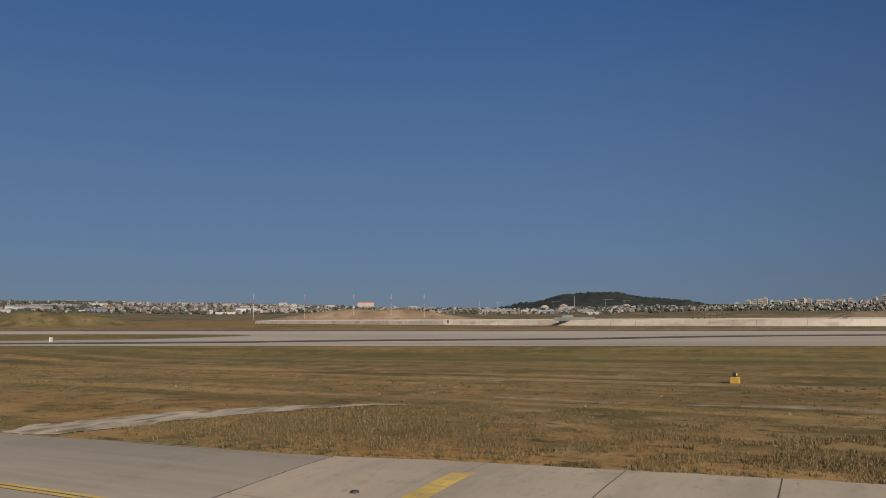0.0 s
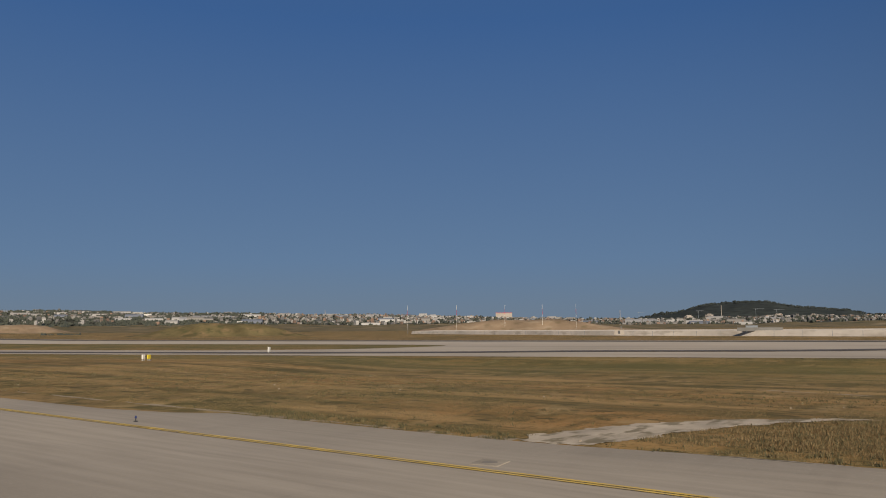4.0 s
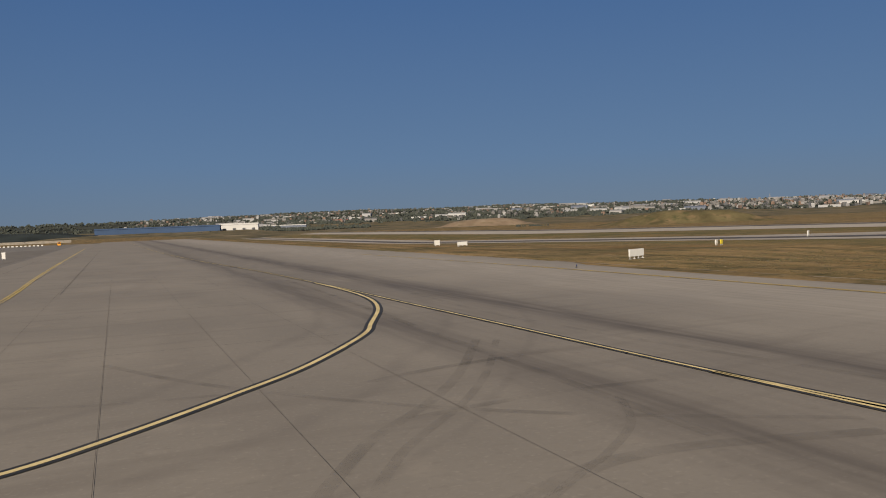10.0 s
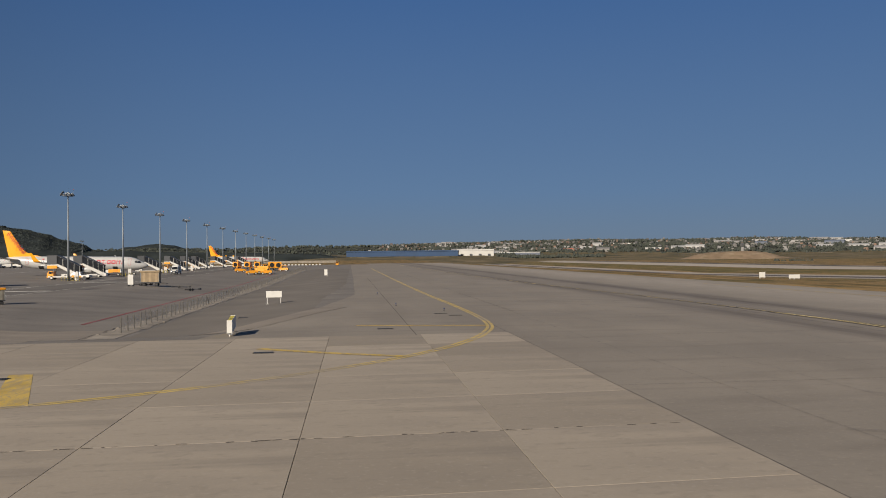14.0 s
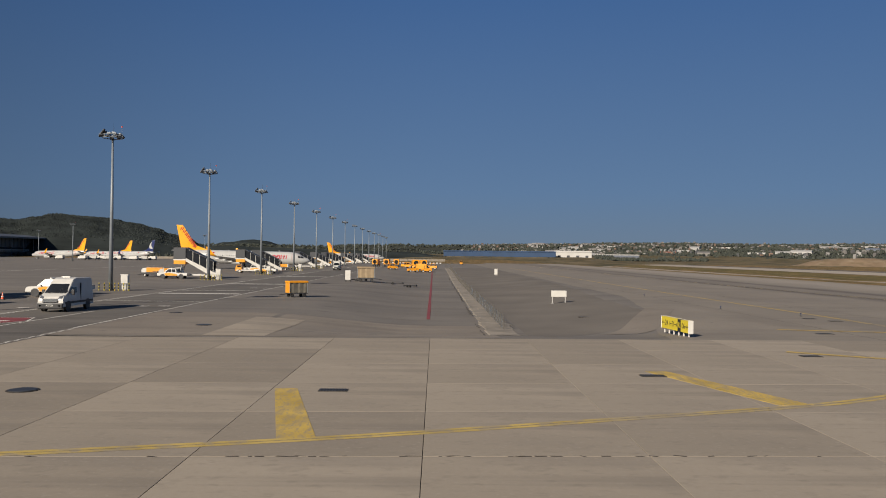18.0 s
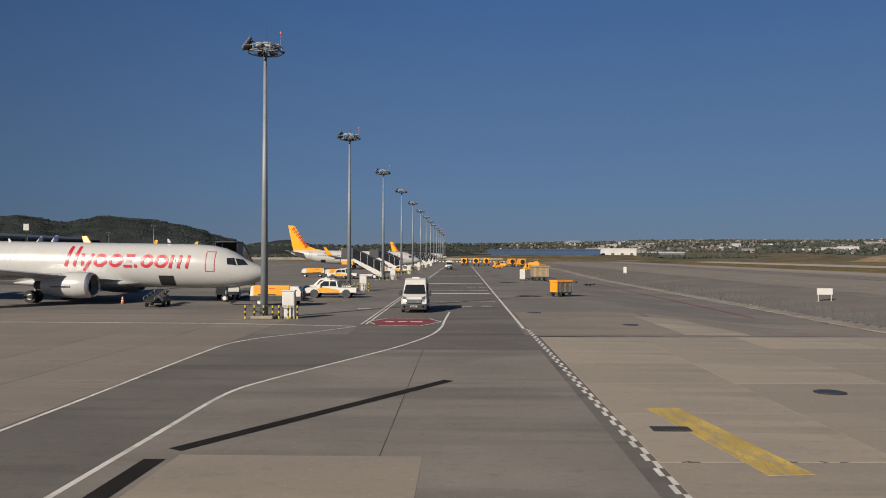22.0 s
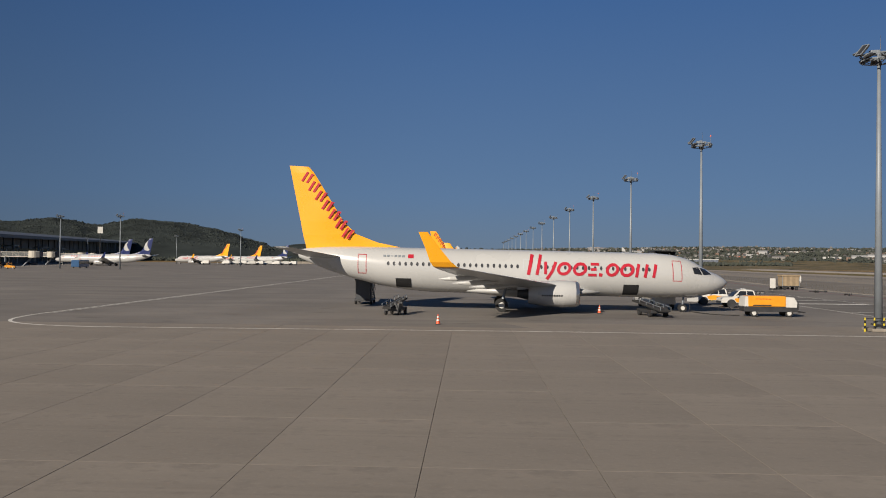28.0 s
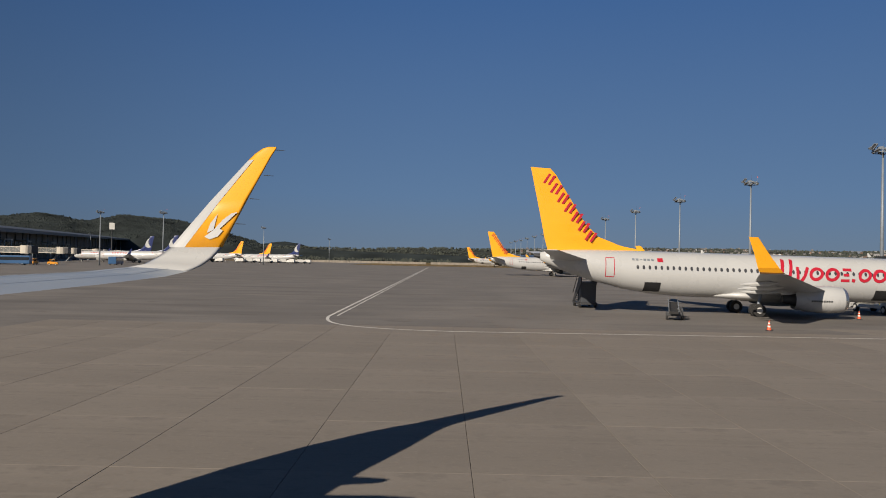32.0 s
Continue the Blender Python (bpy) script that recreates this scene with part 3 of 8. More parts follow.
def stripe_in(m, col, spots, axis="X", wobble=1.0):
    """Worn bands along one axis of the ground, or round a point, each a centre, a half width and an amount, with uneven edges."""
    nt = m.node_tree
    b = nt.nodes["Principled BSDF"]
    tc = nt.nodes.new("ShaderNodeTexCoord")
    sep = nt.nodes.new("ShaderNodeSeparateXYZ")
    mp = nt.nodes.new("ShaderNodeMapping")
    mp.inputs["Scale"].default_value = (0.25, 0.03, 1) if axis == "X" else (0.1, 0.1, 1)
    n = nt.nodes.new("ShaderNodeTexNoise")
    n.inputs["Scale"].default_value, n.inputs["Detail"].default_value = 1.0, 5.0
    nt.links.new(tc.outputs["Object"], sep.inputs[0])
    along = sep.outputs["X"]
    if axis != "X":
        ring = nt.nodes.new("ShaderNodeVectorMath")
        ring.operation = "DISTANCE"
        ring.inputs[1].default_value = (*axis, 0)
        nt.links.new(tc.outputs["Object"], ring.inputs[0])
        along = ring.outputs["Value"]
    nt.links.new(tc.outputs["Object"], mp.inputs["Vector"])
    nt.links.new(mp.outputs["Vector"], n.inputs["Vector"])
    fine_mp, fine_n, streak = nt.nodes.new("ShaderNodeMapping"), nt.nodes.new("ShaderNodeTexNoise"), nt.nodes.new("ShaderNodeMapRange")
    fine_mp.inputs["Scale"].default_value = (2.2, 0.14, 1) if axis == "X" else (0.6, 0.6, 1)
    fine_n.inputs["Scale"].default_value, fine_n.inputs["Detail"].default_value = 1.0, 6.0
    streak.inputs["From Min"].default_value, streak.inputs["From Max"].default_value = 0.32, 0.66
    streak.inputs["To Min"].default_value, streak.inputs["To Max"].default_value = 0.45, 1.15
    nt.links.new(tc.outputs["Object"], fine_mp.inputs["Vector"]), nt.links.new(fine_mp.outputs["Vector"], fine_n.inputs["Vector"])
    nt.links.new(fine_n.outputs["Fac"], streak.inputs["Value"])
    for centre, half, amount in spots:
        off = nt.nodes.new("ShaderNodeMath")
        off.operation = "MULTIPLY_ADD"
        off.inputs[1].default_value, off.inputs[2].default_value = wobble * 4, -centre - wobble * 2
        nt.links.new(n.outputs["Fac"], off.inputs[0])
        add = nt.nodes.new("ShaderNodeMath")
        add.operation = "ADD"
        nt.links.new(off.outputs[0], add.inputs[0]), nt.links.new(along, add.inputs[1])
        ab = nt.nodes.new("ShaderNodeMath")
        ab.operation = "ABSOLUTE"
        nt.links.new(add.outputs[0], ab.inputs[0])
        r = nt.nodes.new("ShaderNodeMapRange")
        r.interpolation_type = "SMOOTHSTEP"
        r.inputs["From Min"].default_value, r.inputs["From Max"].default_value = half, 0.0
        r.inputs["To Min"].default_value, r.inputs["To Max"].default_value = 0.0, amount
        nt.links.new(ab.outputs[0], r.inputs["Value"])
        mx = nt.nodes.new("ShaderNodeMix")
        mx.data_type = "RGBA"
        mx.inputs["B"].default_value = (*col, 1)
        times = nt.nodes.new("ShaderNodeMath")
        times.operation = "MULTIPLY"
        nt.links.new(b.inputs["Base Color"].links[0].from_socket, mx.inputs["A"])
        nt.links.new(r.outputs["Result"], times.inputs[0]), nt.links.new(streak.outputs["Result"], times.inputs[1])
        nt.links.new(times.outputs[0], mx.inputs["Factor"])
        nt.links.new(mx.outputs["Result"], b.inputs["Base Color"])


stripe_in(M_TAXI, (0.33, 0.292, 0.246), [(104, 13, 0.75)], wobble=1.2)
stripe_in(M_TAXI, (0.075, 0.063, 0.056), [(89.9, 2.8, 0.58), (82.0, 2.6, 0.42), (89.7, 1.0, 0.35), (82.1, 0.9, 0.25), (86.0, 7, 0.22)], wobble=0.9)
stripe_in(M_TAXI, (0.1, 0.085, 0.075), [(47.3, 0.6, 0.2), (41.1, 0.6, 0.2), (51.1, 0.3, 0.18)], (40.9, 44.4), 0.7)
stripe_in(M_GRASS, (0.1, 0.092, 0.036), [(176, 22, 0.75), (240, 34, 0.7)], wobble=3.0)
stripe_in(M_RUNWAY2, (0.026, 0.024, 0.023), [(289, 11, 1.0), (284, 6, 0.9), (294, 6, 0.9)], wobble=0.3)

# the paved fork between the runway strips, round the end of the grass island
bm = bmesh.new()
island = smoothed([(214, 150), (222, 112), (236, 98), (246, 97), (251, 112), (254, 150)], 5)
top = [bm.verts.new((p.x, p.y, height(p.x, p.y) - 0.012)) for p in island]
prev = top
for yy in (80, 40, 0, -40, -90, -160, -300, -900):
    row = [bm.verts.new((p.x, yy, height(p.x, yy) - 0.012)) for p in island]
    for i in range(len(row) - 1):
        bm.faces.new((row[i], row[i + 1], prev[i + 1], prev[i]))
    prev = row
structure("runway_fork", bm, M_RUNWAY, "pale concrete turn-off joining two runway strips", "runway")

# rubber laid down by wheels along the near strip and its turn-off
bm = bmesh.new()
add_ribbon(bm, smoothed([(199.5, 900), (199.5, 500), (199.5, 300), (199.5, 180), (200.5, 110), (205, 66), (208.5, 56), (213.5, 36), (217.5, 7), (231, -15), (237, -30), (243, -55), (255, -110), (275, -220)], 6), 7.5, 0.05)
structure("runway_rubber", bm, M_RUBBER, "dark tyre rubber along the runway strip", "runway")

# darker asphalt behind the fence, the lane and its pale repairs
bm = bmesh.new()
prev = None
for j in range(257):
    yy = 44.4 + j
    right = 38.6 + 11.4 * smoothstep(43, 66, yy) + 2.5 * smoothstep(66, 140, yy) + 0.25 * noise.noise((yy / 3, 0.5, 1.0))
    row = [bm.verts.new((38.2 + (right - 38.2) * i / 12, yy, height(38.2 + (right - 38.2) * i / 12, yy) - 0.005)) for i in range(13)]
    if prev:
        for i in range(12):
            bm.faces.new((prev[i], prev[i + 1], row[i + 1], row[i]))
    prev = row
structure("infield_asphalt", bm, M_ASPH_DARK, "dark worn asphalt beside the fence", "asphalt")
structure("service_lane", strips([(-4.8, 10.9, 6.6, 42.9, 2, 2), (0.45, 10.2, 42.9, 330, 2, 4)], -0.004), M_LANE, "dark asphalt service road along the lamp masts", "road")
kerb = bmesh.new()
prev = None
for j in range(470):
    yy = 49.5 + 0.5 * j
    left = 35.45 + 0.3 * noise.noise((yy / 1.6, 0.2, 6)) + 0.15 * noise.noise((yy / 0.6, 2.2, 6))
    right = 37.75 + 0.25 * noise.noise((yy / 2.1, 8.2, 6))
    row = [kerb.verts.new((x, yy, height(x, yy) + up_)) for x, up_ in ((left, -0.02), (left + 0.1, 0.035), ((left + right) / 2, 0.045), (right - 0.1, 0.03), (right, -0.02))]
    if prev:
        for i in range(4):
            kerb.faces.new((prev[i], prev[i + 1], row[i + 1], row[i]))
    prev = row
structure("kerb_strip", kerb, M_STRIP, "broken pale concrete kerb under the wire fence", "kerb")
crack = bmesh.new()
for j in range(150):
    yy = 49.0 + 0.9 * j
    if noise.noise((yy / 3.0, 5.5, 0.0)) > -0.12:
        cx = 35.2 + 0.25 * noise.noise((yy / 1.6, 0.2, 6))
        add_ribbon(crack, [(cx, yy), (cx + random.gauss(0, 0.06), yy + 0.45), (cx + random.gauss(0, 0.06), yy + 0.95)], random.uniform(0.05, 0.12), 0.006)
structure("kerb_crack", crack, M_JOINT, "dark broken gap along the kerb", "crack")
bm = bmesh.new()
add_slab(bm, [(0.62, 6.6), (5.9, 6.6), (5.9, 17.0), (0.62, 17.0)], -0.02, 0.004)
structure("lane_repair", bm, M_CONC, "pale concrete repair in the service road", "pavement")
structure("apron_margin", strips([(10.7, 35.5, 42.95, 60.5, 12, 10)], -0.003), M_CONC_OLD, "worn pale concrete margin of the apron", "pavement")
bm = bmesh.new()
prev = None
for j in range(210):
    yy = 42.62 + 2 * j
    left = 44.8 + 5.8 * smoothstep(40, 72, yy) + 3.2 * smoothstep(66, 95, yy) - 1.0 * smoothstep(95, 400, yy) + 0.12 * noise.noise((yy / 2.2, 3.5, 1.0))
    row = [bm.verts.new((left + (62.6 - left) * i / 9, yy, height(left + (62.6 - left) * i / 9, yy) - 0.003)) for i in range(10)]
    if prev:
        for i in range(9):
            bm.faces.new((prev[i], prev[i + 1], row[i + 1], row[i]))
    prev = row
structure("taxiway_margin", bm, M_TAXI, "pale concrete strip beside the taxiway", "pavement")
bm = bmesh.new()
add_ribbon(bm, smoothed([(43.5, 49.8), (46.0, 54.0), (49.0, 62.0), (52.0, 70.0)], 14), 2.6, 0.012)
structure("infield_repair", bm, M_CONC_OLD, "pale concrete patch beside the guidance sign", "pavement")
structure("apron_repair", strips([(19.0, 22.5, 43.1, 56.5, 3, 10)], 0.004), M_CONC, "pale concrete repair in the apron", "pavement")
bm = bmesh.new()
add_slab(bm, [(-30, 52.2), (-8, 52.2), (-6, 56.5), (-32, 56.5)], -0.05, -0.009)
structure("stand_repair", bm, M_CONC_OLD, "pale patched strip at the stand's edge", "pavement")


# ---- painted marks ----
def paint(name, material, label, lines, z=0.004):
    bm = bmesh.new()
    for pts, w in lines:
        add_ribbon(bm, pts, w, z)
    return structure(name, bm, material, label, "marking")


def line(a, b, n=8):
    return [(a[0] + (b[0] - a[0]) * i / n, a[1] + (b[1] - a[1]) * i / n) for i in range(n + 1)]


corner = smoothed([(-58.1, 48.9), (-61.7, 49.7), (-64.7, 51.5), (-66.4, 54.3), (-67.2, 58.3), (-67.3, 62.5)], 6)
stand_line = line((-30, 49.6), (-58.1, 48.9)) + corner + line((-67.3, 64), (-67.2, 400), 20)
paint("stand_line", M_WHITE, "worn white line round the parking stand", [
    (stand_line, 0.24), (line((-66.75, 60), (-66.65, 400), 20), 0.16),
    (line((-30, 49.6), (-8, 49.1)) + line((-7, 48.9), (0.3, 47.6), 3), 0.24)])
edge_left = smoothed([(0.3, 47.5), (-1.9, 43.4), (-3.6, 41.0), (-4.6, 38.2), (-4.75, 34), (-4.72, 29.4), (-4.62, 21.0), (-4.62, 6.6)], 8)
edge_right = smoothed([(5.8, 60.0), (5.6, 52), (5.5, 47.1), (5.0, 42.3), (3.6, 36.8), (1.25, 30.5), (0.0, 27.1), (-0.62, 24.4), (-0.66, 18.9), (-0.62, 6.6)], 8)
paint("lane_edge", M_WHITE, "curving white edge lines of the service road", [(edge_left, 0.14), (edge_right, 0.15)])
bm = bmesh.new()
prev = None
for p in edge_right:
    if p.y > 36.3:
        continue
    row = [bm.verts.new((x, p.y, 0.0005)) for x in (p.x, (p.x + 10.35) / 2, 10.35)]
    if prev:
        for i in range(2):
            bm.faces.new((prev[i], row[i], row[i + 1], prev[i + 1]))
    prev = row
bmesh.ops.recalc_face_normals(bm, faces=bm.faces)
structure("lane_middle", bm, M_LANE_PALE, "paler worn concrete in the middle of the road", "road")
paint("lane_double_line", M_WHITE, "faded double white line along the service road", [(line((0.45, 48.9), (0.35, 330), 16), 0.12), (line((0.75, 48.9), (0.65, 330), 16), 0.12)])
paint("lane_limit", M_WHITE, "white line along the service road's edge", [(line((10.4, 46.5), (10.3, 330), 20), 0.17)])
bm = bmesh.new()
for i in range(34):
    y0 = 46.4 - 1.16 * i
    off_ = 0.006 * (46.4 - y0)
    add_ribbon(bm, [(10.54 + off_, y0), (10.54 + off_, y0 - 0.58)], 0.12, 0.004)
    add_ribbon(bm, [(10.66 + off_, y0 - 0.58), (10.66 + off_, y0 - 1.16)], 0.12, 0.004)
structure("checkered_line", bm, M_WHITE, "white checkered line between road and apron", "marking")
paint("lane_cross_lines", M_WHITE, "pale worn crossing bars on the road", [(line((1.0, yy), (9.9, yy), 3), w) for yy, w in ((88, 1.4), (96, 0.5), (118, 1.6), (160, 1.5), (73.5, 0.25))])
paint("lane_dashes", M_WHITE, "white dashes in the service road", [(line((x, y), (x + 1.0, y), 2), 0.5) for x, y in ((6.6, 66.5), (8.3, 66.8), (7.4, 104), (9.0, 104), (-1.6, 63.0))])
bm = bmesh.new()
add_slab(bm, [(0.8, 51.0), (1.8, 53.5), (4.4, 53.5), (5.2, 51.0), (4.1, 48.4), (1.5, 48.4)], -0.02, 0.006)
structure("red_speed_plate", bm, M_RED, "dark red painted hexagon on the road", "marking")
bm = bmesh.new()
for x0, x1 in ((1.75, 2.35), (2.6, 3.2), (3.4, 4.2)):
    add_slab(bm, [(x0, 50.75), (x1, 50.75), (x1, 51.2), (x0, 51.2)], 0.0, 0.010)
structure("speed_plate_bars", bm, M_WHITE, "unreadable worn white bars on the red plate", "marking")
paint("red_plate_rim", M_WHITE, "white rim of the red road plate", [([(0.62, 51.0), (1.7, 48.2), (4.2, 48.2), (5.4, 51.0), (4.5, 53.7), (1.7, 53.7), (0.62, 51.0)], 0.12)])
paint("fence_red_line", M_RED, "dark red line along the fence", [(line((31.3, 66.5), (31.0, 230), 30), 0.3)])
# yellow guide lines with their turns
lead = smoothed([(60.6, 300), (61.6, 150), (62.2, 93), (62.7, 70), (62.8, 56), (62.4, 48.5), (61.3, 43.7), (60.0, 40.2), (58.1, 36.6), (55.8, 33.4), (53.7, 31.1), (50.2, 27.9), (46.3, 25.3), (43.1, 23.8), (38.0, 22.0), (32.7, 20.2), (28.8, 19.0), (24.1, 17.8), (20.3, 16.9), (16.2, 15.9)], 6)
paint("guide_line", M_YELLOW_WORN, "yellow guide line curving off the taxiway", [([(p.x - 0.15, p.y + 0.07) for p in lead], 0.2), ([(p.x + 0.12, p.y - 0.11) for p in lead], 0.2)])
paint("guide_branches", M_YELLOW, "yellow side branches of the guide line", [
    (smoothed([(49.0, 37.9), (52.2, 35.7), (55.9, 33.6)], 4), 0.5), (line((53.8, 49.9), (62.2, 48.2), 8), 0.45)], 0.012)
for pts in ([(26.5, 26.2), (27.25, 26.25), (28.95, 19.15), (28.0, 19.0)], [(12.0, 22.6), (12.95, 22.65), (13.8, 15.9), (12.85, 15.8)], [(40.2, 30.9), (41.1, 30.9), (43.6, 24.0), (42.5, 23.9)]):
    bm = bmesh.new()
    add_slab(bm, pts, -0.02, 0.005)
    structure("guide_bar", bm, M_YELLOW, "broad worn yellow bar on the slabs", "marking")
bm = bmesh.new()
bar_rows = [((109.0 + 0.35 * i, -24.68), (109.28 + 0.35 * i, -25.28)) for i in range(10)]
bar_vs = [[bm.verts.new((x, y, height(x, y) + 0.012)) for x, y in row] for row in bar_rows]
for p, q in zip(bar_vs, bar_vs[1:]):
    bm.faces.new((p[0], p[1], q[1], q[0]))
bmesh.ops.recalc_face_normals(bm, faces=bm.faces)
structure("guide_bar", bm, M_YELLOW, "broad worn yellow bar beside the grass", "marking")
paint("taxiway_edge_line", M_YELLOW, "yellow double edge line of the taxiway", [(line((106.62, -60), (106.45, 60), 12), 0.16), (line((106.85, -60), (106.68, 60), 12), 0.16), (line((106.55, 60), (105.5, 110), 6), 0.2)])
centre = [(87.3, -60), (86.95, -10), (86.62, -0.8), (86.45, 2.0), (86.3, 4.5), (86.12, 7.0), (85.95, 10), (85.85, 15), (85.75, 25), (85.6, 35), (85.4, 50), (84.4, 80), (81.5, 130), (79.5, 200), (77, 390)]
turn = smoothed([(85.2, 54.7), (85.2, 46), (84.7, 38.6), (83.4, 32.8), (81.2, 27), (79.75, 23.5), (76.2, 17.9), (73.2, 14.4), (70.35, 11.4), (68.1, 9.5), (64, 7.4), (58, 5.4), (50, 4.2)], 7)
beside = smoothed([(85.9, 10), (85.96, 7), (86.02, 4.4), (86.08, 1.7), (86.16, -0.5), (86.35, -10), (86.55, -60)], 5)
paint("centreline_border", M_BLACK, "black border of the taxiway centreline", [(smoothed(centre, 6), 0.4), (beside, 0.4), (turn, 0.5)], 0.003)
paint("centreline", M_CREAM, "yellow taxiway centreline with a branching curve", [(smoothed(centre, 6), 0.12), (beside, 0.13), (turn, 0.19)], 0.008)
paint("taxi_joints", M_JOINT, "thin dark sealed joints in the taxiway", [
    (line((x, -40), (x, 80)), w) for x, w in ((66.2, 0.009), (70.0, 0.009), (74.1, 0.008), (78.1, 0.008), (62.62, 0.02))] + [
    (line((62.7, 73.5), (84, 71), 6), 0.06), (line((62.7, 40.5), (80, 40.8), 6), 0.02), (line((62.7, 24.5), (80, 24.3), 6), 0.02),
    (line((56.6, 180), (57.2, 43.0), 12), 0.05), (line((4.97, 36.2), (4.97, 17.0), 6), 0.03), (line((5.0, 36.0), (10.2, 36.1), 4), 0.02), (line((-4.5, 27.5), (0.0, 27.3), 4), 0.02),
    (line((66.4, 60), (66.3, 240), 10), 0.03)], 0.002)
paint("shoulder_joints", M_JOINT, "thin dark joints across the concrete shoulder", [
    (line((112.75, -20.5), (104, -20.45), 10), 0.03), (line((113.9, -24.95), (104, -25.0), 10), 0.012), (line((114.4, -28.72), (104, -28.9), 10), 0.03), (line((115.1, -32.5), (104, -32.8), 10), 0.03), (line((116.3, -36.6), (104, -36.8), 10), 0.03), (line((108.3, -20.5), (108.3, -60), 20), 0.012)], 0.012)
# tyre scuffs, worn into the concrete
paint("tyre_scuffs", M_SCUFF, "faint crossing tyre scuffs on the taxiway", [
    (smoothed([(83.0, 19.5), (80.0, 14.2), (77.7, 10.9), (75.6, 8.6), (74.6, 7.2), (73.0, 4.5)], 6), 0.34),
    (smoothed([(83.6, 19.0), (80.7, 13.8), (78.4, 10.4), (76.3, 8.0), (75.2, 6.5), (73.7, 3.9)], 6), 0.26),
    (smoothed([(76.5, 13.8), (78.7, 14.7), (81.3, 15.3), (84, 15.6)], 6), 0.4), (smoothed([(76.6, 9.5), (78.9, 9.9), (81.2, 10.1), (84, 9.9)], 6), 0.35),
    (smoothed([(75.0, 3.0), (78.0, 4.4), (79.3, 4.7), (80.9, 4.6), (84.5, 3.6)], 6), 0.5), (smoothed([(82.0, 9.0), (80.7, 6.7), (79.0, 5.1), (78.0, 4.4), (75.6, 2.6)], 6), 0.22),
    (smoothed([(70.0, 22), (72.5, 17), (76.0, 12), (80, 8.0), (85, 4.5)], 6), 0.3), (smoothed([(66, 17), (70, 15.2), (75, 14.5)], 6), 0.3),
    (smoothed([(88, 40), (87.2, 25), (88.4, 10), (90.5, -4)], 6), 0.4), (smoothed([(84, 60), (83.3, 40), (82.3, 22), (81.5, 5)], 6), 0.4)], 0.006)
crumbs = bmesh.new()
for i in range(110):
    jx = random.uniform(11, 62)
    add_ribbon(crumbs, [(jx, 17.3 + 0.033 * (jx - 28) + random.gauss(0.01, 0.03)), (jx + random.uniform(0.05, 0.3), 17.3 + 0.033 * (jx - 28) + random.gauss(0.01, 0.03))], random.uniform(0.02, 0.06), 0.003)
structure("joint_crumbs", crumbs, M_JOINT, "dark crumbled bits along a slab joint", "marking")
for pts, w in (([(0.35, 17.4), (6.3, 27.3)], 0.42), ([(0.22, 16.6), (0.15, 6.8)], 0.46)):
    bm = bmesh.new()
    add_ribbon(bm, line(*pts, 12), w, 0.009)
    structure("bitumen_patch", bm, M_PATCH, "black bitumen repair across the service road", "repair")


# ---- covers and drains ----
def cover(x, y, r=0.45, square=False):
    ob = thing("drain_grate" if square else "manhole_cover", "rusty dark square drain grate in the slabs" if square else "round dark iron manhole cover in the slabs", "drain" if square else "manhole", pose(x, y, height(x, y) - (0.03 if x < 100 else 0.01)))
    bm = bmesh.new()
    if square:
        add_box(bm, -0.48, 0.48, -0.26, 0.26, 0, 0.045)
        part("frame", bm, M_IRON, ob)
        bm = bmesh.new()
        for i in range(9):
            add_box(bm, -0.44 + 0.1 * i, -0.39 + 0.1 * i, -0.22, 0.22, 0.045, 0.06)
        part("grating", bm, M_DARK, ob)
    else:
        add_tube(bm, (0, 0, 0), (0, 0, 0.045), r, seg=24)
        part("frame", bm, M_IRON, ob)
        part("lid", tube((0, 0, 0.045), (0, 0, 0.06), r * 0.86, seg=24), M_DARK, ob)
    return ob


for x, y in ((18.5, 25.4), (17.3, 49.4), (12.2, 59.5)):
    cover(x, y, 0.5)
for x, y in ((28.5, 25.9), (40.2, 29.7), (49.4, 36.2), (55.6, 47.3), (60.4, 59.3), (61.3, 57.2), (12.0, 19.9), (44.5, 66)):
    cover(x, y, square=True)
cover(109.5, -23.4, 0.11)
pit = thing("light_pit", "pale square light pit flush in the taxiway", "light pit", pose(107.85, -6.9, height(107.85, -6.9) - 0.03, 0, 0, 8))
part("frame", box(-0.5, 0.5, -0.5, 0.5, 0, 0.035, 0.01), M_STRIP, pit)
part("lid", tube((0, 0, 0.035), (0, 0, 0.042), 0.26, seg=20), M_APRON, pit)

# ---- slabs of the taxilane ----
slab_meshes = {}


def slab_mesh(w, d, skew):
    key = (round(w, 2), round(d, 2))
    if key not in slab_meshes:
        g, c = 0.008, 0.005
        e = g if w > 4 else 0.003
        g = g if w > 4 else 0.006
        bm = bmesh.new()
        lo = [(g, e), (w - g, e + skew), (w - g, d - e + skew), (g, d - e)]
        hi = [(g + c, e + c), (w - g - c, e + c + skew), (w - g - c, d - e - c + skew), (g + c, d - e - c)]
        vl = [bm.verts.new((*p, -0.045)) for p in lo]
        vm = [bm.verts.new((*p, -0.003)) for p in lo]
        vh = [bm.verts.new((*p, 0.0)) for p in hi]
        bm.faces.new(vh)
        for a, b in ((vl, vm), (vm, vh)):
            for i in range(4):
                bm.faces.new((a[i], a[(i + 1) % 4], b[(i + 1) % 4], b[i]))
        slab_meshes[key] = mesh_of("slab", bm, M_CONC if w > 4 else M_CONC_OLD)
    return slab_meshes[key]


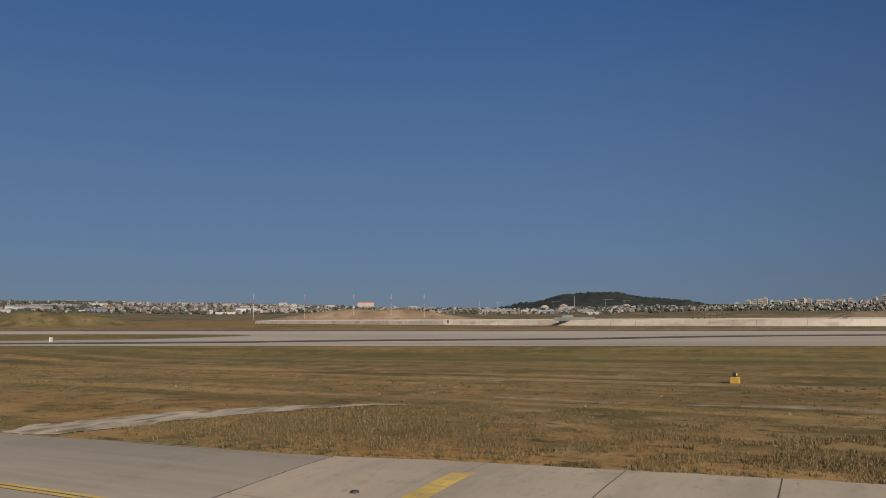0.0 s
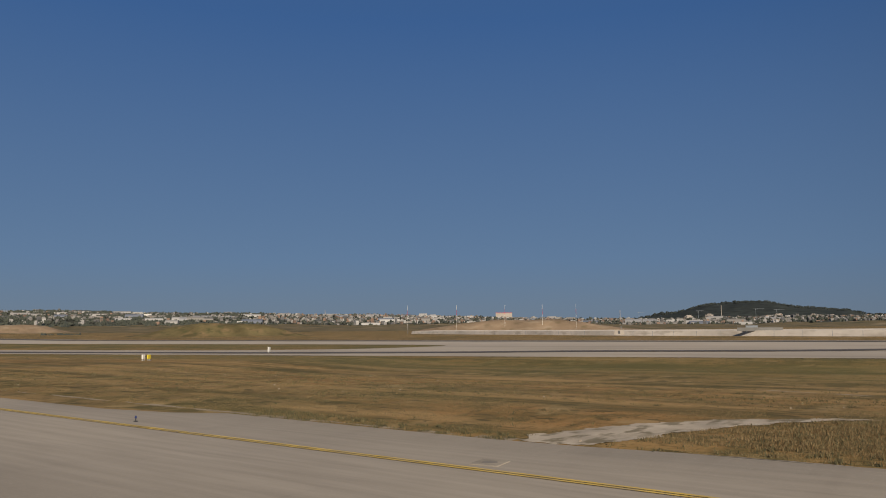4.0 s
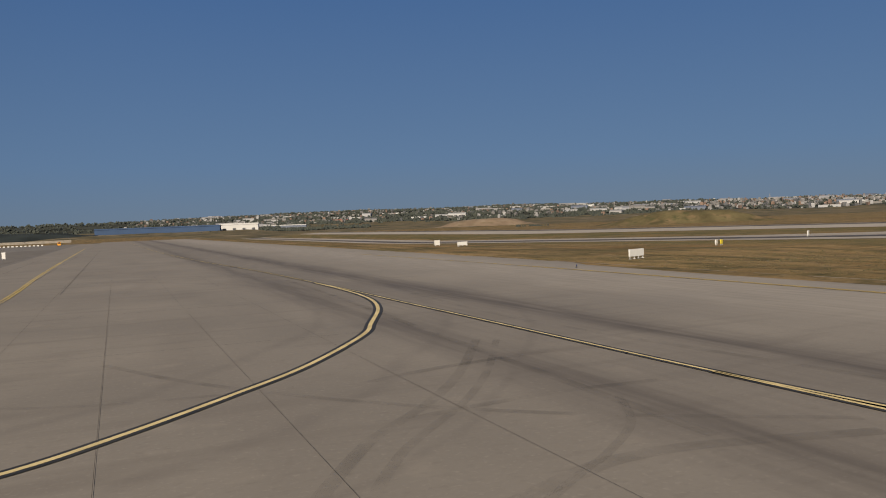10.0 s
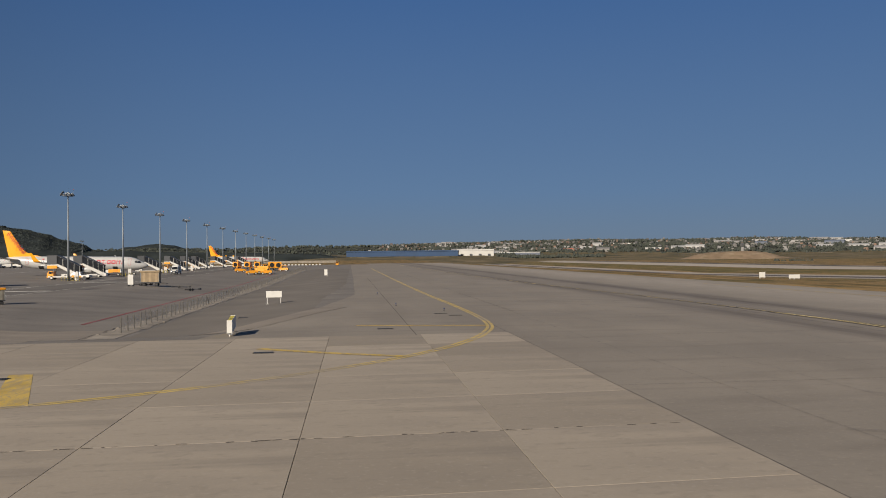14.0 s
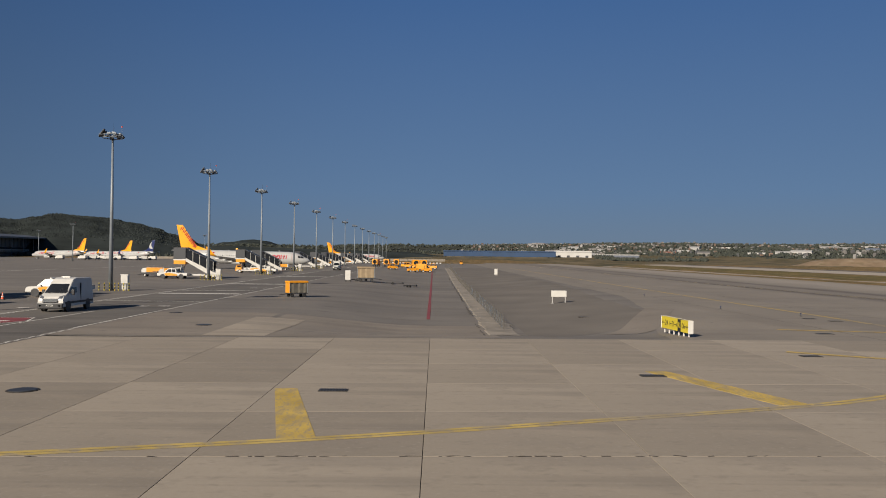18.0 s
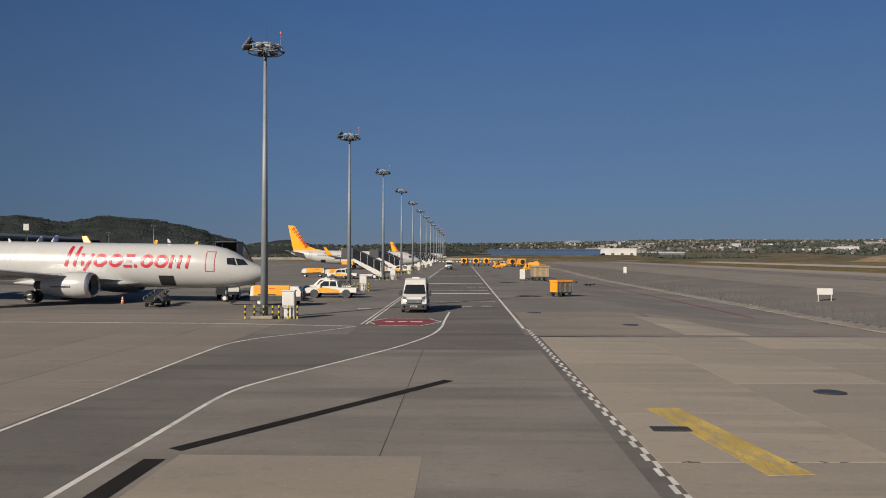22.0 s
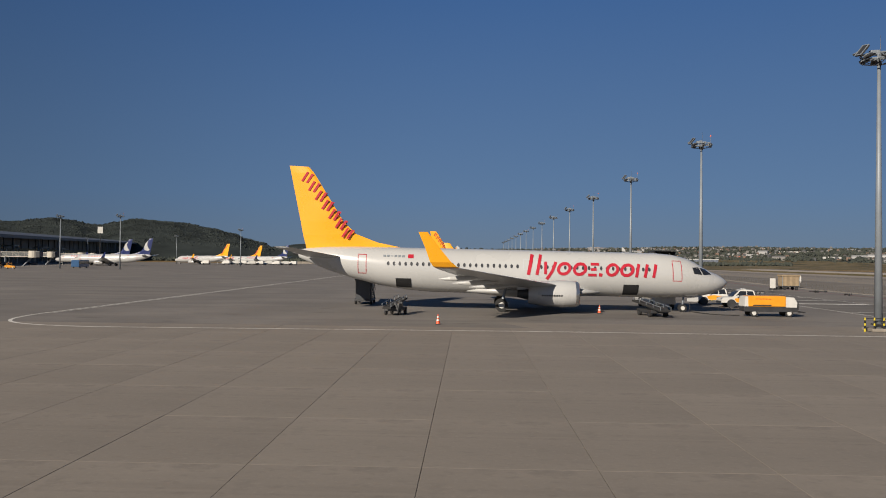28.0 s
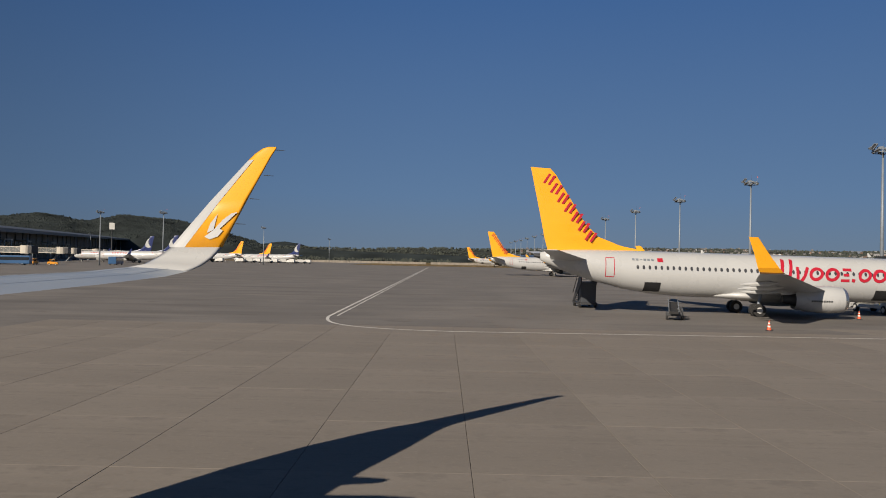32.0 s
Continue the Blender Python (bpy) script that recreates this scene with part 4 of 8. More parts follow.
def lay_slabs(parent, x0, width, count, rows):
    for i in range(count):
        x = x0 + i * width
        for j in rows:
            y = 17.3 + 0.033 * (max(x, 10) - 28) + 5.05 * j
            share("slab", slab_mesh(width, 5.05, 0.033 * width if x > 10 else 0.0), parent, pose(x, y, random.uniform(-0.004, 0.0)))


taxilane = tagged(new("pavement_taxilane"), "pale beige concrete slabs with dark joints", "pavement", "", "structure")
lay_slabs(taxilane, 10.92, 5.17, 10, range(-2, 5))
lay_slabs(taxilane, -85.0 + 0.4, 3.8, 21, range(-2, 7))


# ---- airliners ----
STATIONS = ((-0.02, 0.06, 2.93, 2.80), (-0.12, 0.24, 3.10, 2.62), (-0.4, 0.52, 3.34, 2.36), (-0.9, 0.86, 3.62, 2.08), (-1.5, 1.14, 3.86, 1.86), (-2.2, 1.37, 4.22, 1.70), (-3.0, 1.58, 4.72, 1.58), (-3.8, 1.72, 5.06, 1.51),
            (-5.0, 1.84, 5.31, 1.45), (-6.5, 1.88, 5.42, 1.42), (-12.0, 1.88, 5.42, 1.40), (-20.0, 1.88, 5.42, 1.40), (-26.5, 1.88, 5.42, 1.40), (-29.0, 1.84, 5.42, 1.56), (-31.5, 1.70, 5.42, 1.92),
            (-34.0, 1.38, 5.40, 2.50), (-36.3, 0.94, 5.32, 3.18), (-38.2, 0.50, 5.16, 3.92), (-39.0, 0.26, 5.0, 4.28))
TILT = 0.0135


def hull(x):
    """Half width, top and bottom of the hull at a place along it."""
    for a, b in zip(STATIONS, STATIONS[1:]):
        if b[0] <= x <= a[0]:
            t = (x - a[0]) / (b[0] - a[0])
            return [a[i] + (b[i] - a[i]) * t for i in (1, 2, 3)]
    return list(STATIONS[-1][1:])


def skin(x, z, side=-1, proud=0.012):
    w, top, bot = hull(x)
    h, c = (top - bot) / 2, (top + bot) / 2
    k = max(0.0, 1 - ((z - c) / h) ** 2)
    return Vector((x, side * (w * math.sqrt(k) + proud), z + TILT * (-x - 18)))


def hull_ring(x, w, top, bot, n=28):
    h, c = (top - bot) / 2, (top + bot) / 2
    return [(x, w * math.cos(2 * math.pi * i / n), c + h * math.sin(2 * math.pi * i / n) + TILT * (-x - 18)) for i in range(n)]


def foil(le, te, z, thick, up, n=9):
    """A wing section between leading and trailing edge, thick along the given way."""
    le, te, up = Vector(le), Vector(te), Vector(up)
    ring = []
    for i in range(n):
        t = 1 - i / (n - 1)
        y = 1.4845 * math.sqrt(t) - 0.63 * t - 1.758 * t * t + 1.4215 * t ** 3 - 0.5075 * t ** 4
        ring.append(le + (te - le) * t + up * (thick * y * 1.15 + 0.004))
    for i in range(1, n - 1):
        t = i / (n - 1)
        y = 1.4845 * math.sqrt(t) - 0.63 * t - 1.758 * t * t + 1.4215 * t ** 3 - 0.5075 * t ** 4
        ring.append(le + (te - le) * t - up * (thick * y * 0.8 + 0.004))
    return ring


def on_skin(bm, pts, side=-1, proud=0.014):
    """A small flat plate on the hull, given by its outline along and up the side."""
    vs = [bm.verts.new(skin(x, z, side, proud)) for x, z in pts]
    bm.faces.new(vs if side < 0 else vs[::-1])
    return bm


def oval(cx, cz, rx, rz, lean=0.0, n=14):
    return [(cx + rx * math.cos(2 * math.pi * i / n) + lean * rz * math.sin(2 * math.pi * i / n), cz + rz * math.sin(2 * math.pi * i / n)) for i in range(n)]


def skin_ribbon(bm, pts, width, side=-1, proud=0.03, close=False):
    dense, m = [], len(pts)
    for i in range(m if close else m - 1):
        p, q = pts[i], pts[(i + 1) % m]
        k = max(1, int(max(abs(p[0] - q[0]) / 0.8, abs(p[1] - q[1]) / 0.16)))
        dense += [(p[0] + (q[0] - p[0]) * j / k, p[1] + (q[1] - p[1]) * j / k) for j in range(k)]
    pts = dense if close else dense + [pts[-1]]
    n = len(pts)
    rows = []
    for i in range(n):
        a = pts[(i - 1) % n] if close or i else pts[0]
        b = pts[(i + 1) % n] if close or i < n - 1 else pts[-1]
        d = Vector((b[0] - a[0], b[1] - a[1])).normalized() * width / 2
        rows.append([bm.verts.new(skin(pts[i][0] + s * -d.y, pts[i][1] + s * d.x, side, proud)) for s in (1, -1)])
    for i in range(n if close else n - 1):
        a, b = rows[i], rows[(i + 1) % n]
        bm.faces.new((a[0], a[1], b[1], b[0]))
    return bm


def plain_shapes(side):
    """The name on the side as plain slanted bars and rings, one mesh each."""
    out = []
    lean = 0.2

    def bar(*runs):
        bm = bmesh.new()
        for pts, w in runs:
            skin_ribbon(bm, [(x + lean * (z - 3.8), z) for x, z in pts], w, side)
        out.append(bm)

    def ring(x, half, tall=0.47):
        bm = bmesh.new()
        skin_ribbon(bm, oval(x, 3.83, half, tall, lean, 20), 0.27, side, close=True)
        out.append(bm)

    bar(([(-17.8, 3.22), (-17.8, 4.2), (-17.8, 5.05)], 0.3))
    bar(([(-17.05, 3.22), (-17.05, 4.2), (-17.05, 5.05)], 0.27))
    bar(([(-16.5, 4.42), (-16.3, 3.3)], 0.26), ([(-15.6, 4.42), (-15.75, 3.6), (-16.1, 2.85)], 0.26))
    ring(-14.75, 0.5)
    ring(-13.35, 0.5)
    bar(([(-12.5, 4.3), (-11.75, 4.3)], 0.24), ([(-12.4, 3.83), (-11.9, 3.83)], 0.24), ([(-12.55, 3.34), (-11.8, 3.34)], 0.24))
    bar(([(-11.45, 3.22), (-11.45, 3.5)], 0.3))
    ring(-10.5, 0.45)
    ring(-9.2, 0.5)
    bar(*[([(x, 3.22), (x, 4.4)], 0.26) for x in (-8.3, -7.55, -6.8)])
    return out


def tail_fin(bm):
    secs = (((-29.6, 5.30), (-38.6, 5.10), 0.10), ((-32.0, 5.78), (-38.75, 5.7), 0.16), ((-34.0, 6.55), (-38.95, 6.4), 0.30), ((-35.2, 7.7), (-39.2, 7.7), 0.34), ((-38.0, 12.2), (-40.15, 12.2), 0.2), ((-38.5, 12.75), (-40.3, 12.85), 0.06))
    return add_loft(bm, [foil((a[0] + 0.32, 0, a[1] + 0.22), (b[0] + 0.32, 0, b[1] + 0.22), 0, t, (0, 1, 0)) for a, b, t in secs])


def half_wing(s, secs):
    return loft([foil((le, s * y, z), (te, s * y, z), 0, t, up) for y, le, te, z, t, up in secs])


def airliner(fin_mat=M_ORANGE, name_mat=M_LIVRED, near=True, name="airliner"):
    plane = thing(name, "white airliner with an orange tail parked on the apron" if fin_mat is M_ORANGE else "white airliner with a dark blue tail parked far off", "aircraft")
    plane["group"] = "parked airliners"
    part("fuselage", loft([hull_ring(*s) for s in STATIONS]), M_BODY, plane, "", True)
    fin = bmesh.new()
    tail_fin(fin)
    bmesh.ops.recalc_face_normals(fin, faces=fin.faces)
    fin_ob = part("tail_fin", fin, fin_mat, plane, "orange tail fin with red shapes" if fin_mat is M_ORANGE else "dark blue tail fin", False)
    for side in (-1, 1):
        for i in range(7):
            bm = bmesh.new()
            cx, cz, k = -38.3 + 0.64 * i, 12.05 - 0.86 * i, 0.92
            y = side * (0.13 + 0.028 * i)
            if fin_mat is M_ORANGE:
                for quad in (((-0.55, -0.42), (-0.34, -0.5), (0.14, 0.42), (-0.08, 0.5)), ((-0.05, -0.6), (0.19, -0.66), (0.65, 0.22), (0.41, 0.3))):
                    bm.faces.new([bm.verts.new((cx + dx * k + dz * 0.12, y, cz + dz * k)) for dx, dz in quad])
                vs = None
            else:
                if i != 3:
                    bm.free()
                    continue
                vs = [bm.verts.new((cx + dx, y + side * 0.08, cz + dz)) for dx, dz in ((-2.2, -1.9), (-0.9, -2.3), (0.5, -1.9), (0.7, -0.6), (0.2, 0.9), (-0.7, 2.0), (-1.4, 2.4), (-0.8, 1.2), (-0.9, -0.1), (-1.5, -1.1))]
            if vs:
                bm.faces.new(vs)
            part("tail_shape", bm, name_mat if fin_mat is M_ORANGE else M_BODY, fin_ob)
        # tailplane
        part("tailplane", half_wing(side, ((0.7, -34.7, -38.1, 4.62, 0.2, (0, 0, 1)), (3.5, -36.2, -38.5, 4.95, 0.14, (0, 0, 1)), (7.1, -38.2, -39.5, 5.4, 0.06, (0, 0, 1)))), M_BELLY, plane, "grey tailplane")
        # wing and winglet
        up = Vector((0, 0, 1))
        wing = part("wing", half_wing(side, ((1.3, -12.8, -20.9, 1.95, 0.55, up), (4.9, -15.2, -21.4, 2.35, 0.42, up), (9.5, -18.5, -23.1, 2.95, 0.26, up), (14.5, -22.0, -24.7, 3.6, 0.15, up), (16.6, -23.5, -25.3, 3.88, 0.11, up))), M_BELLY, plane, "grey swept wing")
        o = Vector((0, side, 0))
        part("winglet", loft([foil((le, side * y, z), (te, side * y, z), 0, 0.06, u) for y, le, te, z, u in (
            (16.5, -23.45, -25.28, 3.87, up), (16.85, -23.8, -25.45, 4.0, (up - o * 0.6)), (17.05, -24.15, -25.65, 4.3, -o), (17.25, -24.9, -25.95, 5.2, -o), (17.5, -25.8, -26.45, 6.4, -o))]), M_ORANGE if fin_mat is M_ORANGE else M_NAVY, wing, "orange blended winglet" if fin_mat is M_ORANGE else "dark blue winglet")
        for y, x0, x1, z in ((6.3, -19.1, -23.1, 2.35), (9.6, -20.7, -24.4, 2.75), (12.6, -22.3, -25.3, 3.15)):
            bm = bmesh.new()
            add_loft(bm, [[(x0 + (x1 - x0) * t, side * y + r * math.cos(a), z - 0.15 * t + r * 1.2 * math.sin(a)) for a in [k * math.pi / 4 for k in range(8)]] for t, r in ((0, 0.02), (0.25, 0.16), (0.7, 0.15), (1, 0.02))])
            part("flap_fairing", bm, M_BODY, wing)
        # engine
        rings = []
        for x, r in ((-13.92, 0.94), (-13.9, 1.07), (-14.15, 1.16), (-15.2, 1.22), (-16.8, 1.13), (-18.1, 0.86)):
            rings.append([(x, side * 4.85 + r * math.cos(2 * math.pi * k / 24), 1.62 + (r if math.sin(2 * math.pi * k / 24) > 0 else r * 0.9) * math.sin(2 * math.pi * k / 24)) for k in range(24)])
        eng = part("engine", loft(rings, caps=False), M_BODY, plane, "white engine nacelle", True)
        lip = []
        for x, r in ((-13.88, 0.96), (-13.8, 1.01), (-13.9, 1.09), (-14.14, 1.167)):
            lip.append([(x, side * 4.85 + r * math.cos(2 * math.pi * k / 24), 1.62 + (r if math.sin(2 * math.pi * k / 24) > 0 else r * 0.9) * math.sin(2 * math.pi * k / 24)) for k in range(24)])
        part("intake_lip", loft(lip, caps=False), M_ALU, eng, "bare metal intake lip", True)
        # plain disc, the intake's inner shade put into its colour
        part("fan_face", tube((-14.6, side * 4.85, 1.62), (-14.65, side * 4.85, 1.62), 1.0, seg=24), M_OPENING_SHADE, eng)
        part("exhaust", tube((-17.8, side * 4.85, 1.62), (-19.0, side * 4.85, 1.66), 0.55, 0.3, 16), M_DARK, eng)
        bm = bmesh.new()
        add_loft(bm, [[(x0, side * 4.85 - 0.16, z0), (x0, side * 4.85 + 0.16, z0), (x1, side * 4.85 + 0.16, z1), (x1, side * 4.85 - 0.16, z1)] for x0, z0, x1, z1 in ((-14.6, 2.55, -14.9, 2.35), (-16.4, 2.62, -16.6, 2.1), (-19.2, 2.4, -19.0, 2.0))])
        part("pylon", bm, M_BELLY, eng)
        # main gear
        leg = part("main_gear", tube((-20.3, side * 2.86, 0.55), (-19.9, side * 2.7, 2.2), 0.13, seg=10), M_METAL, plane)
        for dy in (-0.43, 0.43):
            part("wheel", tube((-20.3, side * 2.86 + dy - 0.19, 0.56), (-20.3, side * 2.86 + dy + 0.19, 0.56), 0.56, seg=20), M_TYRE, leg)
            part("hub", tube((-20.3, side * 2.86 + dy - 0.2, 0.56), (-20.3, side * 2.86 + dy + 0.2, 0.56), 0.27, seg=14), M_GSEW, leg)
        # doors, holds, windows, name
        for x0, x1, z0, z1 in ((-5.2, -4.42, 2.98, 4.75), (-33.25, -32.5, 3.0, 4.7), (-17.2, -16.65, 3.65, 4.55), (-18.35, -17.8, 3.65, 4.55)):
            bm = bmesh.new()
            skin_ribbon(bm, [(x0, z0), (x1, z0), (x1, z1), (x0, z1)], 0.06, side, 0.016, True)
            part("door_outline", bm, M_LIVRED if x1 > -10 or x0 < -30 else M_BELLY, plane)
        # holds are black plates on the closed hull, shade as colour
        for x0, x1, z0, z1 in ((-9.5, -8.15, 1.62, 2.55), (-29.8, -28.4, 1.78, 2.62)):
            bm = bmesh.new()
            if side < 0:
                rows = [[bm.verts.new(skin(x0 + (x1 - x0) * k / 3, z0 + (z1 - z0) * m / 5, side, 0.03)) for k in range(4)] for m in range(6)]
                for ra, rb in zip(rows, rows[1:]):
                    for k in range(3):
                        bm.faces.new((ra[k], ra[k + 1], rb[k + 1], rb[k]))
                part("cargo_hold", bm, M_OPENING_SHADE, plane, "black plate for the shaded open cargo hold")
            else:
                bm.free()
        bm = bmesh.new()
        for pts in ([(-1.62, 3.62), (-2.42, 3.58), (-2.72, 4.2), (-2.12, 4.08)], [(-2.52, 3.58), (-3.3, 3.66), (-3.42, 4.2), (-2.84, 4.24)]):
            on_skin(bm, pts, side, 0.05)
        part("cockpit_window", bm, M_GLASS, plane)
        if near:
            for i in range(46):
                x = -6.75 - 0.527 * i
                if i in (20, 22):
                    continue
                bm = bmesh.new()
                on_skin(bm, oval(x, 3.94, 0.12, 0.185, 0, 10), side, 0.02)
                part("cabin_window", bm, M_CABINGLASS, plane)
        else:
            bm = bmesh.new()
            for i in range(46):
                on_skin(bm, oval(-6.75 - 0.527 * i, 3.94, 0.115, 0.185, 0, 6), side, 0.012)
            part("window_row", bm, M_GLASS, plane)
        if fin_mat is M_ORANGE:
            for bm in plain_shapes(side):
                part("name_shape", bm, name_mat, plane, "plain red shape on the side")
        else:
            for i in range(6):
                bm = bmesh.new()
                skin_ribbon(bm, [(-9.0 - 1.3 * i, 4.4), (-9.8 - 1.3 * i, 4.4)], 0.7, side)
                part("name_shape", bm, M_LIVRED, plane, "plain red shape on the side")
        for i in range(6):
            bm = bmesh.new()
            skin_ribbon(bm, [(-30.95 + 0.34 * i, 4.62), (-30.72 + 0.34 * i, 4.62)], 0.17 if i != 2 else 0.05, side)
            part("mark_bar", bm, M_METAL, plane, "plain dark bar")
        bm = bmesh.new()
        skin_ribbon(bm, [(-28.7, 4.62), (-28.2, 4.62)], 0.34, side)
        part("flag_mark", bm, M_LIVRED, plane)
        bm = bmesh.new()
        for i in range(9):
            y = side * 6.08
            vs = [bm.verts.new((-15.3 + dx, y, 1.5 + dz)) for dx, dz in ((-0.2 * i, 0), (-0.2 * i - 0.13, 0), (-0.2 * i - 0.11, 0.14), (-0.2 * i + 0.02, 0.14))]
            bm.faces.new(vs)
        part("maker_bars", bm, M_SIGNK, eng, "plain small dark bars")
    leg = part("nose_gear", tube((-3.95, 0, 0.35), (-3.8, 0, 1.75), 0.08), M_METAL, plane)
    for dy in (-0.2, 0.2):
        part("wheel", tube((-3.95, dy - 0.1, 0.34), (-3.95, dy + 0.1, 0.34), 0.34, seg=18), M_TYRE, leg)
        part("hub", tube((-3.95, dy - 0.11, 0.34), (-3.95, dy + 0.11, 0.34), 0.19, seg=12), M_GSEW, leg)
    part("gear_door", box(-3.6, -2.6, -0.36, -0.32, 0.95, 1.6), M_BODY, plane)
    bm = bmesh.new()
    add_loft(bm, [[(x, w * math.cos(a), z + h * math.sin(a)) for a in [2 * math.pi * k / 16 for k in range(16)]] for x, w, h, z in ((-11.5, 1.2, 0.15, 1.75), (-13.5, 2.0, 0.55, 1.75), (-17, 2.15, 0.65, 1.75), (-20.5, 2.0, 0.55, 1.75), (-23.5, 0.8, 0.15, 1.7))])
    part("belly_fairing", bm, M_BODY, plane, "", True)
    part("tail_cone", tube((-38.9, 0, 4.92), (-39.55, 0, 5.02), 0.26, 0.16, 14), M_DARK, plane)
    for x in (-9.0, -24.0):
        bm = bmesh.new()
        add_loft(bm, [[(x - 0.35 + 0.0, -0.02, 5.4), (x, -0.02, 5.4), (x, 0.02, 5.4), (x - 0.35, 0.02, 5.4)], [(x - 0.4, -0.01, 5.75), (x - 0.25, -0.01, 5.75), (x - 0.25, 0.01, 5.75), (x - 0.4, 0.01, 5.75)]])
        part("antenna", bm, M_BODY, plane)
    return plane


main_plane = airliner()
main_plane["label"] = "white airliner with orange tail and red side shapes"
main_plane.matrix_basis = pose(-10.95, 71.3, 0, 0, 0, -1.1)
orange_plane = airliner(near=False)
orange_plane.matrix_basis = pose(-5.9, 236.5, 0, 0, 0, 1.0)
for x, y, r in ((-3.4, 545, 1), (-222, 496, 165), (-219, 562, 165)):
    copy_thing(orange_plane, pose(x, y, 0, 0, 0, r))
navy_plane = airliner(M_NAVY, M_NAVY, near=False)
navy_plane.matrix_basis = pose(-194, 536, 0, 0, 0, 165)
for x, y, r in ((-242, 388, 178), (-222, 366, 176)):
    copy_thing(navy_plane, pose(x, y, 0, 0, 0, r))


# ---- the wing of the taxiing airliner, where it comes to rest ----
def own_wing():
    ob = thing("airliner_wing", "white swept airliner wing ending in an orange winglet", "aircraft wing")
    up, out = Vector((0, 0, 1)), Vector((0, 1, 0))
    secs = ((3.6, -72.0, -66.4, 3.25, 0.42), (8.0, -69.6, -65.75, 3.62, 0.28), (11.0, -68.0, -64.95, 3.83, 0.2), (13.0, -66.7, -64.2, 3.95, 0.15), (14.5, -65.5, -63.72, 4.05, 0.11), (15.1, -64.9, -63.5, 4.14, 0.1))
    part("wing_panel", loft([foil((le, y, z), (te, y, z), 0, t, up, 11) for y, le, te, z, t in secs]), M_BELLY_LIGHT, ob, "pale grey upper wing skin")
    root = [foil(le, te, 0, 0.07, u, 11) for le, te, u in (
        ((-64.9, 15.1, 4.14), (-63.5, 15.1, 4.14), up), ((-64.5, 15.4, 4.24), (-63.34, 15.42, 4.25), up - out * 0.5), ((-64.28, 15.62, 4.4), (-63.18, 15.64, 4.42), up * 0.5 - out), ((-64.06, 15.75, 4.6), (-63.05, 15.76, 4.62), -out))]
    bent = part("winglet_root", loft(root), M_BODY, ob, "white curved winglet root", True)
    tip_secs = (((-64.06, 15.75, 4.6), (-63.05, 15.76, 4.62)), ((-63.42, 16.1, 5.53), (-62.65, 16.11, 5.62)), ((-62.75, 16.42, 6.42), (-62.27, 16.43, 6.52)), ((-62.62, 16.46, 6.57), (-62.22, 16.46, 6.62)), ((-62.46, 16.48, 6.69), (-62.17, 16.48, 6.71)), ((-62.36, 16.48, 6.72), (-62.19, 16.48, 6.725)))
    tip = part("winglet", loft([foil(a, b, 0, 0.05 - 0.008 * i, -out, 11) for i, (a, b) in enumerate(tip_secs)]), M_ORANGE, ob, "orange winglet with a white emblem shape", True)
    # white leading edge
    bm = bmesh.new()
    rows = []
    for a, b in tip_secs[:3]:
        a, b = Vector(a), Vector(b)
        rows.append([bm.verts.new(a + (b - a) * t - out * d) for t, d in ((-0.012, 0.0), (0.06, 0.03), (0.19, 0.037), (0.27, 0.036))])
    for p, q in zip(rows, rows[1:]):
        for i in range(3):
            bm.faces.new((p[i], p[i + 1], q[i + 1], q[i]))
    part("leading_edge", bm, M_BODY, tip, "white leading edge")
    # emblem as one plain winged shape
    bm = bmesh.new()
    a, b, c, d = (Vector(v) for v in (tip_secs[0][0], tip_secs[0][1], tip_secs[1][0], tip_secs[1][1]))
    def at(u, v):
        p, q = a + (b - a) * u, c + (d - c) * u
        return p + (q - p) * v - out * 0.043
    for pts in ([(0.52, 0.22), (0.66, 0.16), (0.80, 0.22), (0.83, 0.34), (0.74, 0.38), (0.62, 0.36)], [(0.62, 0.36), (0.74, 0.38), (0.93, 0.72), (0.80, 0.70), (0.68, 0.56)], [(0.52, 0.3), (0.62, 0.36), (0.56, 0.5), (0.47, 0.7), (0.45, 0.5)]):
        bm.faces.new([bm.verts.new(at(u, v)) for u, v in pts])
    part("emblem", bm, M_BODY, tip, "plain white winged shape")
    for p in ((-62.2, 16.46, 6.66), (-62.4, 16.34, 6.12), (-62.63, 16.14, 5.62), (-62.85, 15.95, 5.1)):
        part("static_wick", tube(p, (p[0] + 0.2, p[1], p[2] - 0.01), 0.008, 0.004, 6), M_SIGNK, tip)
    bm = bmesh.new()
    for t in (0.3, 0.68):
        prev = None
        for y, le, te, z, th in secs[1:]:
            p = Vector((le + (te - le) * t, y, z + th * 0.62))
            q = p + Vector((0.03, 0, 0))
            row = [bm.verts.new(p + up * 0.02), bm.verts.new(q + up * 0.02)]
            if prev:
                bm.faces.new((prev[0], prev[1], row[1], row[0]))
            prev = row
    part("panel_seam", bm, M_BELLY, ob)
    for tx, ty, tz in ((-64.44, 10.2, 3.87), (-63.7, 9.04, 3.79)):
        bm = bmesh.new()
        add_loft(bm, [[(tx - 2.6 + 2.6 * t, ty + r * math.cos(k), tz - 0.12 + 0.1 * t + r * 1.4 * math.sin(k)) for k in [j * math.pi / 4 for j in range(8)]] for t, r in ((0, 0.02), (0.3, 0.15), (0.7, 0.14), (0.94, 0.09), (1, 0.05))])
        part("flap_fairing", bm, M_BODY, ob, "white flap track fairing", True)
    # brought nearer along the line of sight, so that its shadow lies where it should
    eye, k = Vector((-58.65, 0.26, 4.47)), 0.948
    ob.matrix_basis = Matrix.Translation(eye * (1 - k)) @ Matrix.Scale(k, 4)
